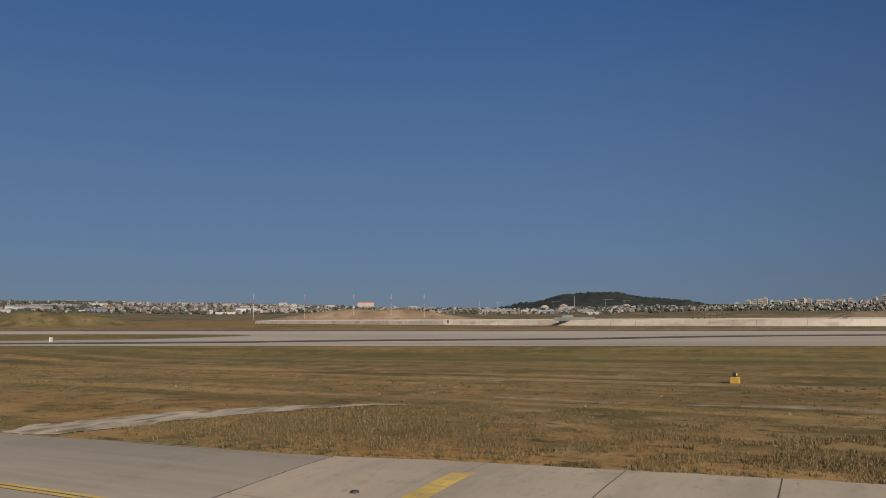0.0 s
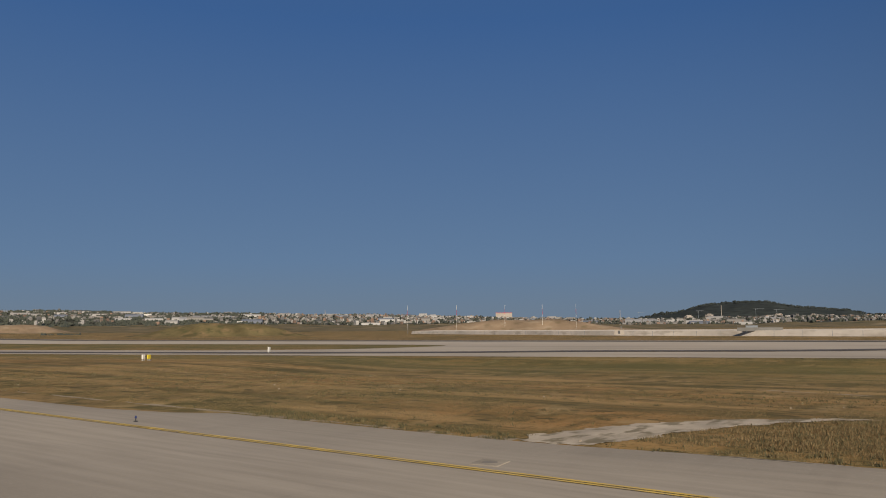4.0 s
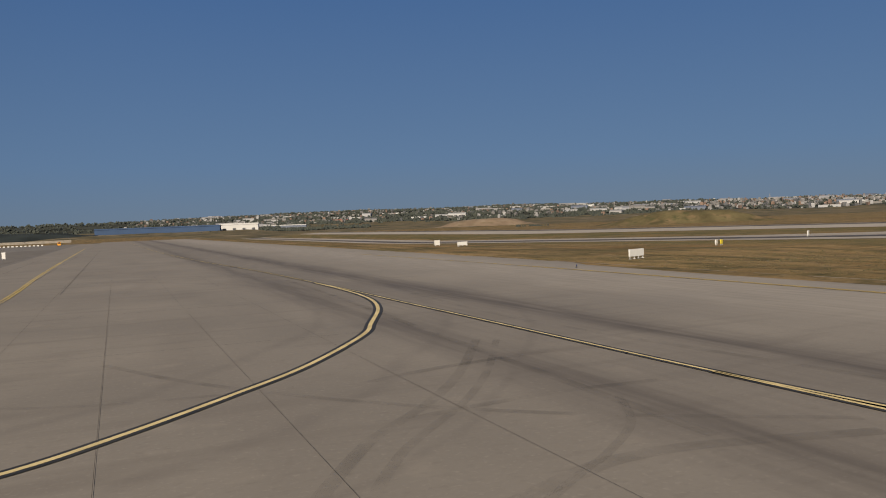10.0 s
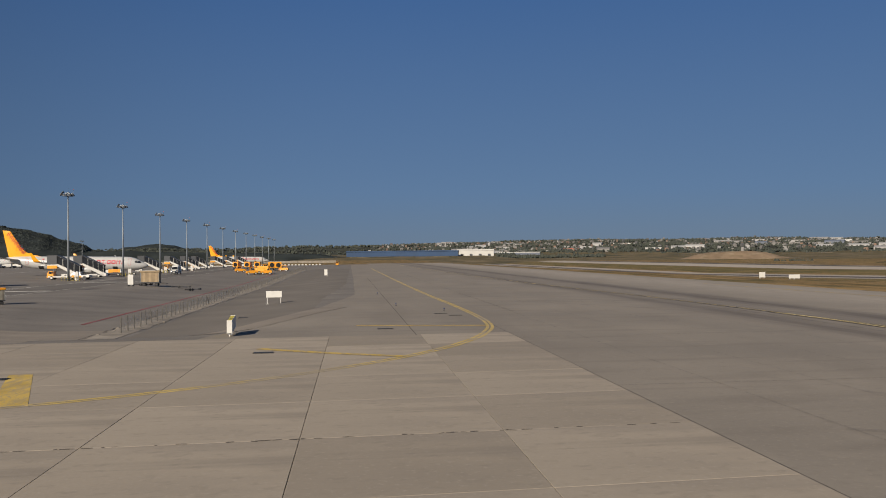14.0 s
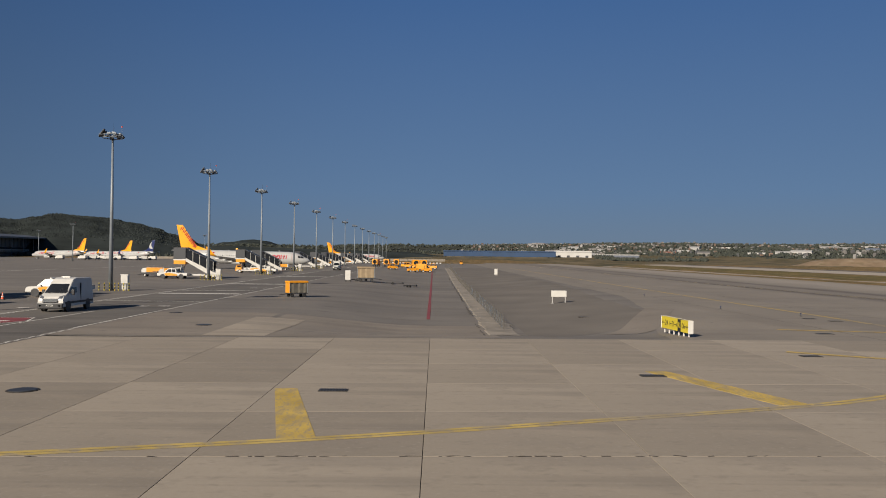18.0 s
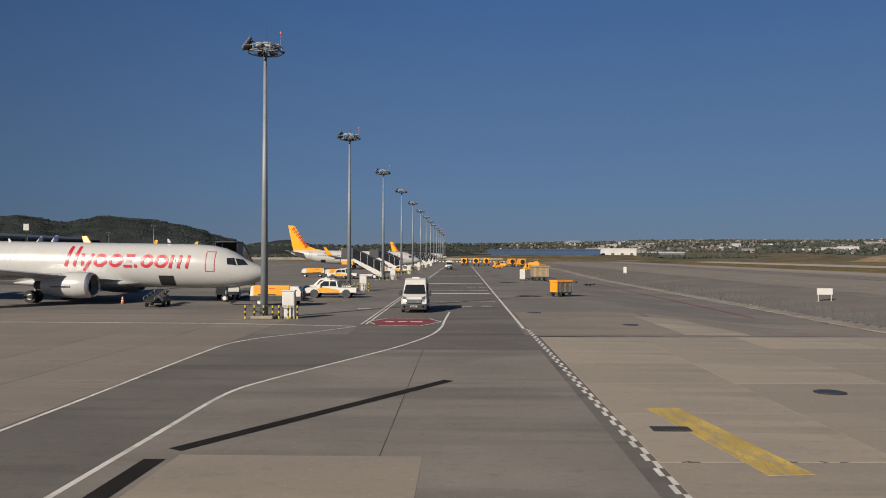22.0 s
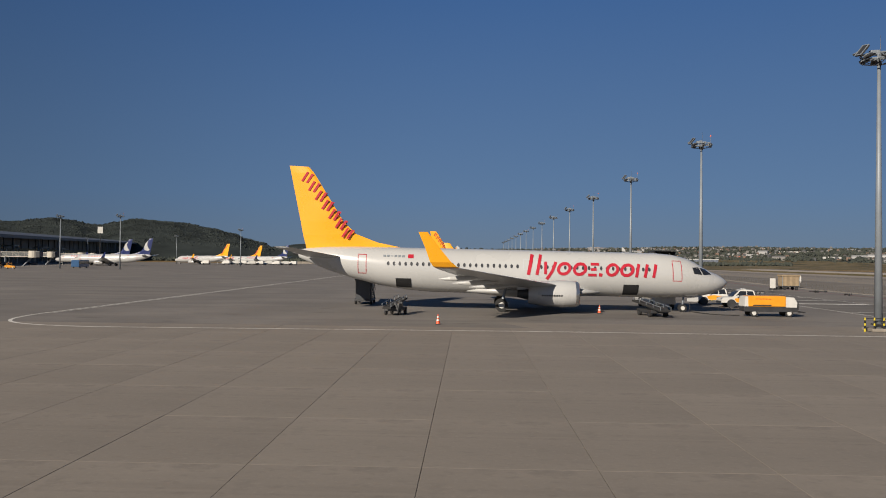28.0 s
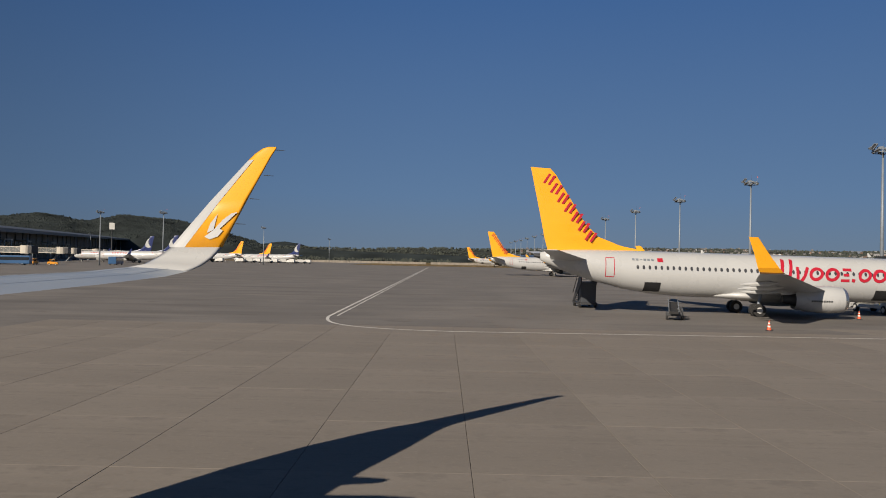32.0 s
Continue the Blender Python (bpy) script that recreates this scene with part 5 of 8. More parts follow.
    return ob


own_wing()


# ---- lamp masts ----
def lamp_mast(detail=True):
    ob = thing("lamp_mast", "tall grey steel floodlight mast on the apron", "lamp mast", group="row of lamp masts")
    part("pole", tube((0, 0, 0), (0, 0, 18.5), 0.27, 0.105, 16), M_METAL, ob, "tapered grey steel pole", True)
    part("base_plate", tube((0, 0, 0), (0, 0, 0.12), 0.5, seg=16), M_DARK, ob)
    bm = bmesh.new()
    for z in (18.15, 18.5):
        n = 16
        for k in range(n):
            a, b = 2 * math.pi * k / n, 2 * math.pi * (k + 1) / n
            add_tube(bm, (1.15 * math.cos(a), 1.15 * math.sin(a), z), (1.15 * math.cos(b), 1.15 * math.sin(b), z), 0.045, seg=5)
    for k in range(6):
        a = 2 * math.pi * k / 6
        add_tube(bm, (0, 0, 18.3), (1.15 * math.cos(a), 1.15 * math.sin(a), 18.3), 0.05, seg=5)
        add_tube(bm, (1.15 * math.cos(a), 1.15 * math.sin(a), 18.1), (1.15 * math.cos(a), 1.15 * math.sin(a), 18.6), 0.04, seg=5)
    part("head_ring", bm, M_METAL, ob)
    # floodlights: the big pair tips up on one side, small ones hang round the ring
    for a, tilt, s, lean in ((188, 12, 1.0, -52), (165, 8, 0.75, -30), (215, 20, 0.8, 12), (20, 20, 0.62, 30), (-40, 20, 0.55, 25), (80, 20, 0.55, 30), (120, 15, 0.6, 20), (265, 15, 0.6, 25)):
        c, d = math.cos(radians(a)), math.sin(radians(a))
        place_ = Matrix.Translation(((1.2 if s > 0.7 else 1.05) * c, (1.2 if s > 0.7 else 1.05) * d, 18.8 if lean < 0 else 18.35)) @ Euler((radians(tilt), radians(lean), radians(a if lean > 0 else 0))).to_matrix().to_4x4()
        bm = box(-0.45 * s, 0.45 * s, -0.32 * s, 0.32 * s, -0.07, 0.06, 0.03)
        bmesh.ops.transform(bm, matrix=place_, verts=bm.verts)
        lamp = part("floodlight", bm, M_DARK, ob, "dark floodlight head")
        bm = bmesh.new()
        for x0, x1, y0, y1 in ((-0.46, 0.46, -0.33, -0.27), (-0.46, 0.46, 0.27, 0.33), (-0.46, -0.4, -0.27, 0.27), (0.4, 0.46, -0.27, 0.27)):
            add_box(bm, x0 * s, x1 * s, y0 * s, y1 * s, 0.05, 0.09)
        bmesh.ops.transform(bm, matrix=place_, verts=bm.verts)
        part("lamp_frame", bm, M_METAL, lamp)
    for x0, x1, y0, y1, z0, z1 in ((-0.62, -0.2, -0.18, 0.18, 18.55, 18.85), (0.12, 0.5, -0.3, 0.1, 18.5, 18.78), (-0.2, 0.16, 0.1, 0.4, 18.6, 18.95), (0.75, 1.0, -0.2, 0.15, 18.3, 18.72)):
        part("gearbox", box(x0, x1, y0, y1, z0, z1, 0.04), M_METAL, ob)
    part("collar", tube((0, 0, 17.85), (0, 0, 18.15), 0.17, 0.15, 12), M_DARK, ob)
    for a in (30, 150, 270):
        part("hoist_cable", tube((0.13 * math.cos(radians(a)), 0.13 * math.sin(radians(a)), 17.9), (1.0 * math.cos(radians(a)), 1.0 * math.sin(radians(a)), 18.2), 0.025, seg=5), M_DARK, ob)
    part("lightning_rod", tube((0.1, 0, 18.9), (0.1, 0, 19.9), 0.018, 0.008, 6), M_DARK, ob)
    rod = part("beacon_rod", tube((1.05, 0, 18.5), (1.08, 0, 19.4), 0.015, seg=6), M_METAL, ob)
    part("beacon", tube((1.08, 0, 19.4), (1.08, 0, 19.58), 0.07, seg=8), M_CONE, rod, "red beacon")
    return ob


mast = lamp_mast()
mast.matrix_basis = pose(-6.75, 53.3, 0)
for k in range(1, 15):
    copy_thing(mast, pose(-6.75, 53.3 + 40.25 * k, 0, 0, 0, 0))
for x, y in ((-178.6, 272.6), (-155, 268), (-150, 395), (-150, 620), (-230, 520), (-330, 600)):
    copy_thing(mast, pose(x, y, 0, 0, 0, 40))


def bollard_rail(x, y, n):
    ob = thing("bollard_rail", "black and yellow striped guard rail round the mast", "guard rail", pose(x, y, 0), "guard rails")
    for i in range(n):
        post = part("post", tube((i * 0.62, 0, 0), (i * 0.62, 0, 0.92), 0.055, seg=10), M_POSTY, ob, "yellow post")
        for z in (0.2, 0.55):
            part("band", tube((i * 0.62, 0, z), (i * 0.62, 0, z + 0.2), 0.059, seg=10), M_SIGNK, post, "black band")
    part("rail", tube((-0.1, 0, 0.88), ((n - 1) * 0.62 + 0.1, 0, 0.86), 0.03, seg=8), M_DARK, ob)
    return ob


bollard_rail(-7.9, 52.75, 4)
bollard_rail(-5.6, 52.75, 3)
for k in range(1, 6):
    bollard_rail(-7.9, 52.75 + 40.25 * k, 4)
    bollard_rail(-5.6, 52.75 + 40.25 * k, 3)
cab = thing("switch_cabinet", "pale grey electric cabinet beside the lamp mast", "cabinet", pose(-5.05, 53.3, 0))
part("body", box(-0.42, 0.42, -0.25, 0.25, 0.1, 1.85, 0.03), M_GSEW, cab)
part("plinth", box(-0.45, 0.45, -0.28, 0.28, 0, 0.1), M_STRIP, cab)
part("door", box(-0.38, 0.38, -0.275, -0.25, 0.16, 1.78, 0.008), M_GSEW, cab)
part("roof", box(-0.47, 0.47, -0.3, 0.3, 1.85, 1.92, 0.02), M_GSEW, cab)
for k in range(1, 7):
    copy_thing(cab, pose(-5.05, 53.3 + 40.25 * k, 0))
plinth = thing("mast_plinth", "low concrete plinth round the mast's foot", "plinth", pose(-6.75, 53.3, 0))
part("block", box(-0.75, 0.75, -0.75, 0.75, 0, 0.2, 0.04), M_STRIP, plinth)
part("pipe", tube((-0.7, -0.4, 0.5), (0.2, -0.45, 0.42), 0.05), M_DARK, plinth)


# ---- vehicles ----
def wheels(ob, xs, half, r, w=0.22, hub=M_ALU):
    for x in xs:
        for s in (-1, 1):
            wh = part("wheel", tube((x, s * half - w / 2, r), (x, s * half + w / 2, r), r, seg=20), M_TYRE, ob)
            part("rim", tube((x, s * (half + w / 2) - 0.012, r), (x, s * (half + w / 2) + 0.012, r), r * 0.6, seg=14), hub, wh)


def section(pts, half, inset=0.0, bevel=0.04):
    """A vehicle body: a side outline pulled across its width, with its upper edges drawn in."""
    zmax = max(p[1] for p in pts)
    zmin = min(p[1] for p in pts)
    rings = []
    for s in (-1, -0.94, 0.94, 1):
        k = 0.985 if abs(s) == 1 else 1.0
        rings.append([(x * 1.0, s * (half - inset * smoothstep(zmin, zmax, z)), zmin + (z - zmin) * k) for x, z in pts])
    return loft(rings)


def van():
    """A white panel van with a raised roof, front towards +x."""
    ob = thing("panel_van", "white high-roof panel van standing on the service road", "van")
    outline = [(-2.72, 0.42), (-2.76, 1.2), (-2.7, 2.4), (-2.5, 2.58), (0.1, 2.62), (0.6, 2.5), (0.98, 2.2), (1.08, 2.1), (1.82, 1.46), (2.46, 1.2), (2.66, 1.0), (2.7, 0.42)]
    part("body", section(outline, 1.0, 0.17), M_GSEW, ob, "white painted body")
    ws = bmesh.new()
    cols = [(-0.86, -0.06), (-0.45, 0.0), (0.45, 0.0), (0.86, -0.06)]
    rows = [[ws.verts.new((x + 0.02 + bow, y * k, z + 0.018)) for y, bow in cols] for x, z, k in ((1.06, 2.13, 0.9), (1.44, 1.8, 0.97), (1.84, 1.46, 1.03))]
    for p, q in zip(rows, rows[1:]):
        for i in range(3):
            ws.faces.new((p[i], p[i + 1], q[i + 1], q[i]))
    part("windscreen", ws, M_GLASS, ob, "dark windscreen")
    for s in (-1, 1):
        bm = bmesh.new()
        bm.faces.new([bm.verts.new((x, s * (1.008 - 0.17 * smoothstep(0.42, 2.62, z)), z)) for x, z in ((0.2, 1.42), (1.6, 1.42), (1.02, 2.02), (0.2, 2.06))])
        part("side_window", bm, M_GLASS, ob)
        mir = part("mirror", box(1.32, 1.46, s * 1.17 - 0.12, s * 1.17 + 0.12, 1.3, 1.72, 0.04), M_DARK, ob)
        part("mirror_arm", tube((1.4, s * 0.9, 1.42), (1.4, s * 1.1, 1.46), 0.03, seg=6), M_DARK, mir)
        bm = loft([[(2.36, s * 0.94, 0.92), (2.66, s * 0.9, 0.9), (2.62, s * 0.88, 1.06), (2.3, s * 0.93, 1.32)], [(2.66, s * 0.6, 0.9), (2.72, s * 0.6, 0.9), (2.68, s * 0.6, 1.04), (2.5, s * 0.62, 1.22)]])
        part("headlight", bm, M_ALU, ob, "clear headlight")
        part("side_moulding", box(-2.6, 2.3, s * 0.995 - 0.015, s * 0.995 + 0.015, 0.62, 0.78), M_DARK, ob)
        part("door_seam", box(-0.42, -0.4, s * 0.95 - 0.05, s * 0.95 + 0.05, 0.8, 2.2), M_DARK, ob)
        part("fog_lamp", tube((2.76, s * 0.74, 0.5), (2.8, s * 0.74, 0.5), 0.08, seg=10), M_SIGNW, ob)
        part("wiper", tube((1.86, s * 0.1, 1.49), (1.5, s * 0.1 + 0.5, 1.8), 0.012, seg=5), M_DARK, ob)
        part("wheel_arch", tube((1.78, s * 0.95, 0.42), (1.78, s * 1.004, 0.42), 0.44, seg=18), M_DARK, ob)
        part("wheel_arch", tube((-1.66, s * 0.95, 0.42), (-1.66, s * 1.004, 0.42), 0.44, seg=18), M_DARK, ob)
    part("bumper", box(2.5, 2.8, -0.99, 0.99, 0.26, 0.72, 0.07), M_DARK, ob, "black plastic bumper")
    grille = part("grille", box(2.6, 2.73, -0.6, 0.6, 0.74, 1.05, 0.03), M_DARK, ob, "black grille")
    for z in (0.82, 0.9, 0.98):
        part("grille_bar", box(2.725, 2.745, -0.55, 0.55, z - 0.012, z + 0.012), M_METAL, grille)
    part("cowl", box(1.76, 1.92, -0.8, 0.8, 1.425, 1.475, 0.01), M_DARK, ob)
    plate = part("number_plate", box(2.79, 2.81, -0.26, 0.26, 0.47, 0.58), M_SIGNW, ob, "white plate with a plain bar")
    part("plate_bar", box(2.81, 2.816, -0.2, 0.2, 0.5, 0.55), M_SIGNK, plate)
    part("roof_beacon", box(-0.2, 0.05, -0.3, 0.3, 2.6, 2.72, 0.04), M_GSEW, ob)
    wheels(ob, (1.78, -1.66), 0.86, 0.34)
    return ob


van().matrix_basis = pose(3.15, 61.2, 0, 0, 0, -90) @ Matrix.Scale(0.96, 4)
far_van = van()
far_van["label"] = "small white van driving far down the service road"
far_van.matrix_basis = pose(2.9, 232, 0, 0, 0, -90)


def pickup():
    ob = thing("pickup_truck", "white double-cab pickup with an orange side panel", "pickup", group="pickups by the airliner")
    part("body", section([(-2.62, 0.55), (-2.65, 1.02), (-0.75, 1.04), (-0.62, 1.1), (0.95, 1.1), (2.35, 1.02), (2.58, 0.85), (2.62, 0.5)], 0.93, 0.03), M_GSEW, ob)
    part("cab", section([(-0.78, 1.05), (-0.62, 1.7), (-0.3, 1.8), (0.55, 1.8), (0.8, 1.72), (1.5, 1.08)], 0.86, 0.16), M_GSEW, ob)
    for s in (-1, 1):
        for pts in (((-0.62, 1.16), (0.08, 1.16), (0.08, 1.66), (-0.5, 1.66)), ((0.16, 1.16), (1.2, 1.16), (0.72, 1.66), (0.16, 1.66))):
            bm = bmesh.new()
            bm.faces.new([bm.verts.new((x, s * (0.875 - 0.16 * smoothstep(1.05, 1.8, z)), z)) for x, z in pts])
            part("side_window", bm, M_GLASS, ob)
        bm = bmesh.new()
        bm.faces.new([bm.verts.new((x, s * 0.937, z)) for x, z in ((-0.95, 0.54), (1.12, 0.54), (1.36, 0.9), (0.6, 1.05), (-0.8, 0.82))])
        part("side_panel", bm, M_GSE, ob, "orange side panel")
        part("mirror", box(0.95, 1.08, s * 1.0 - 0.08, s * 1.0 + 0.08, 1.08, 1.26, 0.02), M_GSEW, ob)
        part("headlight", box(2.35, 2.58, s * 0.72 - 0.14, s * 0.72 + 0.14, 0.84, 0.98, 0.02), M_ALU, ob)
        part("wheel_arch", tube((1.62, s * 0.9, 0.42), (1.62, s * 0.938, 0.42), 0.43, seg=20), M_DARK, ob)
        part("wheel_arch", tube((-1.62, s * 0.9, 0.42), (-1.62, s * 0.938, 0.42), 0.43, seg=20), M_DARK, ob)
    ws = bmesh.new()
    ws.faces.new([ws.verts.new(p) for p in ((0.86, -0.66, 1.7), (0.86, 0.66, 1.7), (1.5, 0.78, 1.12), (1.5, -0.78, 1.12))])
    part("windscreen", ws, M_GLASS, ob)
    bm = bmesh.new()
    for x in (-0.9, -1.3, -1.7):
        for s in (-1, 1):
            add_tube(bm, (x + 0.25, s * 0.7, 1.04), (x, s * 0.62, 1.62), 0.035, seg=6)
        add_tube(bm, (x, -0.62, 1.62), (x, 0.62, 1.62), 0.035, seg=6)
    part("roll_bars", bm, M_DARK, ob, "black roll bars")
    part("beacon_bar", box(0.1, 0.35, -0.5, 0.5, 1.8, 1.9, 0.03), M_GSEW, ob)
    part("bumper", box(2.5, 2.68, -0.88, 0.88, 0.42, 0.66, 0.04), M_DARK, ob)
    wheels(ob, (1.62, -1.62), 0.8, 0.39)
    return ob


p1 = pickup()
p1.matrix_basis = pose(-6.45, 79.4, 0, 0, 0, 178)
copy_thing(p1, pose(-7.6, 84.3, 0, 0, 0, 174))


def power_unit():
    ob = thing("ground_power_unit", "orange and white wheeled ground power unit", "power unit", group="ground power units")
    part("canopy", box(-2.1, 1.0, -0.75, 0.75, 0.85, 1.72, 0.06), M_GSE, ob, "orange canopy with unreadable dark bars")
    part("end_cap", section([(-2.4, 0.85), (-2.32, 1.68), (-2.08, 1.7), (-2.08, 0.85)], 0.73, 0.05), M_GSEW, ob, "white end cap")
    part("control_end", section([(1.0, 0.8), (1.0, 1.66), (1.7, 1.62), (1.95, 1.2), (1.9, 0.8)], 0.73, 0.05), M_GSEW, ob, "white control end")
    part("chassis", box(-2.4, 2.0, -0.72, 0.72, 0.42, 0.84, 0.03), M_DARK, ob)
    part("tow_frame", box(1.9, 2.1, -0.6, 0.6, 0.6, 1.25, 0.03), M_DARK, ob)
    part("drawbar", tube((1.8, 0, 0.45), (2.9, 0, 0.35), 0.05), M_DARK, ob)
    for s in (-1, 1):
        for i in range(11):
            part("canopy_bar", box(-1.5 + i * 0.12, -1.42 + i * 0.12, s * 0.755 - 0.004, s * 0.755 + 0.004, 1.45, 1.51), M_LIVRED, ob)
        part("vent", box(-1.7, -0.2, s * 0.757 - 0.004, s * 0.757 + 0.004, 0.9, 1.0), M_DARK, ob)
    wheels(ob, (-1.6, 1.3), 0.6, 0.3, 0.2, M_GSEW)
    return ob


gpu = power_unit()
gpu.matrix_basis = pose(-8.8, 66.7, 0, 0, 0, 0)
for x, y, r in ((-16.5, 143.5, 190), (-12.5, 225, 180), (-22.0, 150.0, 180)):
    copy_thing(gpu, pose(x, y, 0, 0, 0, r))
hose = thing("power_cable", "dark cable from the power unit to the airliner's nose", "cable")
bm = bmesh.new()
run = smoothed([(-11.3, 66.9), (-12.6, 67.2), (-13.6, 68.6), (-14.2, 71.6)], 6)
for a, b in zip(run, run[1:]):
    add_tube(bm, (a.x, a.y, 0.04), (b.x, b.y, 0.04), 0.035, seg=6)
add_tube(bm, (-14.2, 71.6, 0.04), (-13.9, 72.1, 1.7), 0.03, seg=6)
part("cable", bm, M_TYRE, hose)


def belt_loader():
    ob = thing("belt_loader", "dark steel conveyor belt loader beside the hold", "belt loader", group="belt loaders")
    part("chassis", box(-1.6, 1.6, -0.75, 0.75, 0.4, 0.75, 0.04), M_DARK, ob)
    part("engine_box", box(-1.5, -0.4, -0.75, -0.2, 0.75, 1.15, 0.04), M_DARK, ob)
    bm = box(-3.2, 3.2, -0.42, 0.42, -0.1, 0.1, 0.02)
    bmesh.ops.transform(bm, matrix=Matrix.Translation((0.2, 0.1, 1.15)) @ Euler((0, radians(-7), 0)).to_matrix().to_4x4(), verts=bm.verts)
    belt = part("conveyor", bm, M_TYRE, ob, "black conveyor belt")
    for s in (-1, 1):
        bm = bmesh.new()
        for x in (-3.0, -1.5, 0, 1.5, 3.0):
            add_tube(bm, (x, s * 0.44 + 0.1, 1.15 + x * 0.12 + 0.1), (x, s * 0.44 + 0.1, 1.15 + x * 0.12 + 0.42), 0.025, seg=6)
        add_tube(bm, (-3.0, s * 0.44 + 0.1, 1.15 - 0.36 + 0.42), (3.0, s * 0.44 + 0.1, 1.15 + 0.36 + 0.42), 0.03, seg=6)
        part("handrail", bm, M_METAL, belt)
    for x in (-0.9, 1.1):
        part("strut", tube((x, 0.1, 0.6), (x + 0.4, 0.1, 1.1 + x * 0.1), 0.06, seg=8), M_METAL, ob)
    part("seat", box(-0.2, 0.25, -0.7, -0.3, 0.75, 1.3, 0.05), M_DARK, ob)
    wheels(ob, (-1.1, 1.1), 0.68, 0.3, 0.2, M_DARK)
    return ob


belt = belt_loader()
belt.matrix_basis = pose(-18.9, 65.6, 0, 0, 0, 100)
belt.scale = (0.95, 1, 0.72)
small = copy_thing(belt, pose(-40.1, 63.4, 0, 0, 0, 75))
small.scale = (0.62, 0.85, 0.8)


def tail_stair():
    ob = thing("passenger_stair", "dark steel passenger stair at the airliner's rear door", "stairs")
    for s in (-1, 1):
        part("side_panel", loft([[(x, s * 0.75 - 0.03, z) for x, z in ((-2.6, 0.4), (1.2, 3.2), (2.0, 3.2), (2.0, 2.4), (-2.2, 0.2))], [(x, s * 0.75 + 0.03, z) for x, z in ((-2.6, 0.4), (1.2, 3.2), (2.0, 3.2), (2.0, 2.4), (-2.2, 0.2))]]), M_DARK, ob)
        part("handrail", tube((-2.5, s * 0.75, 1.3), (1.3, s * 0.75, 4.1), 0.04), M_DARK, ob)
    for i in range(13):
        part("step", box(-2.3 + i * 0.27, -2.03 + i * 0.27, -0.7, 0.7, 0.38 + i * 0.215, 0.42 + i * 0.215), M_METAL, ob)
    part("frame", box(-2.0, 2.0, -0.85, 0.85, 0.3, 0.5, 0.03), M_DARK, ob)
    part("enclosure", box(0.1, 1.9, -0.7, 0.7, 0.5, 2.5, 0.03), M_TERM, ob)
    for x in (0.2, 1.6):
        for s in (-1, 1):
            part("leg", tube((x, s * 0.7, 0.4), (x + 0.2, s * 0.7, 2.9), 0.06), M_DARK, ob)
    wheels(ob, (-1.5, 1.4), 0.75, 0.28, 0.2, M_DARK)
    return ob


tail_stair().matrix_basis = pose(-44.6, 78.6, 0, 0, 0, -89)


def stair_truck(k=0):
    """A truck with a covered stair, rising towards -x."""
    ob = thing("stair_truck", "white stair truck with a black-windowed canopy and orange platform", "stair truck", group="row of stair trucks")
    part("chassis", box(-4.2, 2.8, -1.0, 1.0, 0.5, 0.8, 0.04), M_GSEW, ob)
    part("cab", section([(-4.4, 0.5), (-4.4, 1.3), (-4.1, 1.9), (-3.1, 1.95), (-2.9, 0.5)], 1.0, 0.08), M_GSE if k % 2 else M_GSEW, ob, "orange cab" if k % 2 else "white cab")
    part("cab_window", box(-4.0, -3.15, -0.97, 0.97, 1.35, 1.8), M_GLASS, ob)
    part("stringer", loft([[(x, s * 1.0, z) for x, z in ((3.4, 0.35), (3.4, 0.95), (-2.3, 3.7), (-2.6, 3.3), (2.6, 0.35))] for s in (-1, 1)]), M_GSEW, ob, "white stair side")
    for i in range(4):
        x0, x1 = 2.75 - i * 1.22, 2.75 - (i + 1) * 1.22
        z0, z1 = 1.2 + (2.75 - x0) * 0.49, 1.2 + (2.75 - x1) * 0.49
        for s in (-1, 1):
            bm = loft([[(x0 - 0.08, s * 1.0 + d, z0 + 0.05), (x1 + 0.08, s * 1.0 + d, z1 + 0.05), (x1 + 0.08, s * 1.0 + d, z1 + 1.75), (x0 - 0.08, s * 1.0 + d, z0 + 1.75)] for d in (-0.02, 0.02)])
            part("canopy_panel", bm, M_GLASS, ob, "black canopy window")
        for s in (-1, 1):
            part("canopy_post", tube((x0, s * 1.0, z0), (x0, s * 1.0, z0 + 1.85), 0.05, seg=6), M_GSEW, ob)
    part("canopy_roof", loft([[(2.85, s * 1.05, 2.95), (-2.2, s * 1.05, 5.45), (-4.4, s * 1.05, 5.5), (-4.4, s * 1.05, 5.58), (-2.2, s * 1.05, 5.56), (2.9, s * 1.05, 3.05)] for s in (-1, 1)]), M_DARK, ob)
    part("platform", box(-4.4, -2.1, -1.05, 1.05, 3.25, 3.45), M_GSEW, ob)
    part("platform_panel", box(-4.3, -2.2, -1.08, 1.08, 2.55, 3.25, 0.02), M_GSE, ob, "orange panel with a plain bar")
    for s in (-1, 1):
        part("platform_side", box(-4.35, -2.2, s * 1.03 - 0.02, s * 1.03 + 0.02, 3.5, 5.45), M_TERM, ob)
        part("lift_arm", tube((-3.4, s * 0.8, 0.7), (-2.6, s * 0.8, 3.2), 0.09), M_METAL, ob)
    wheels(ob, (-3.4, 1.6), 0.9, 0.42, 0.28, M_GSEW)
    return ob


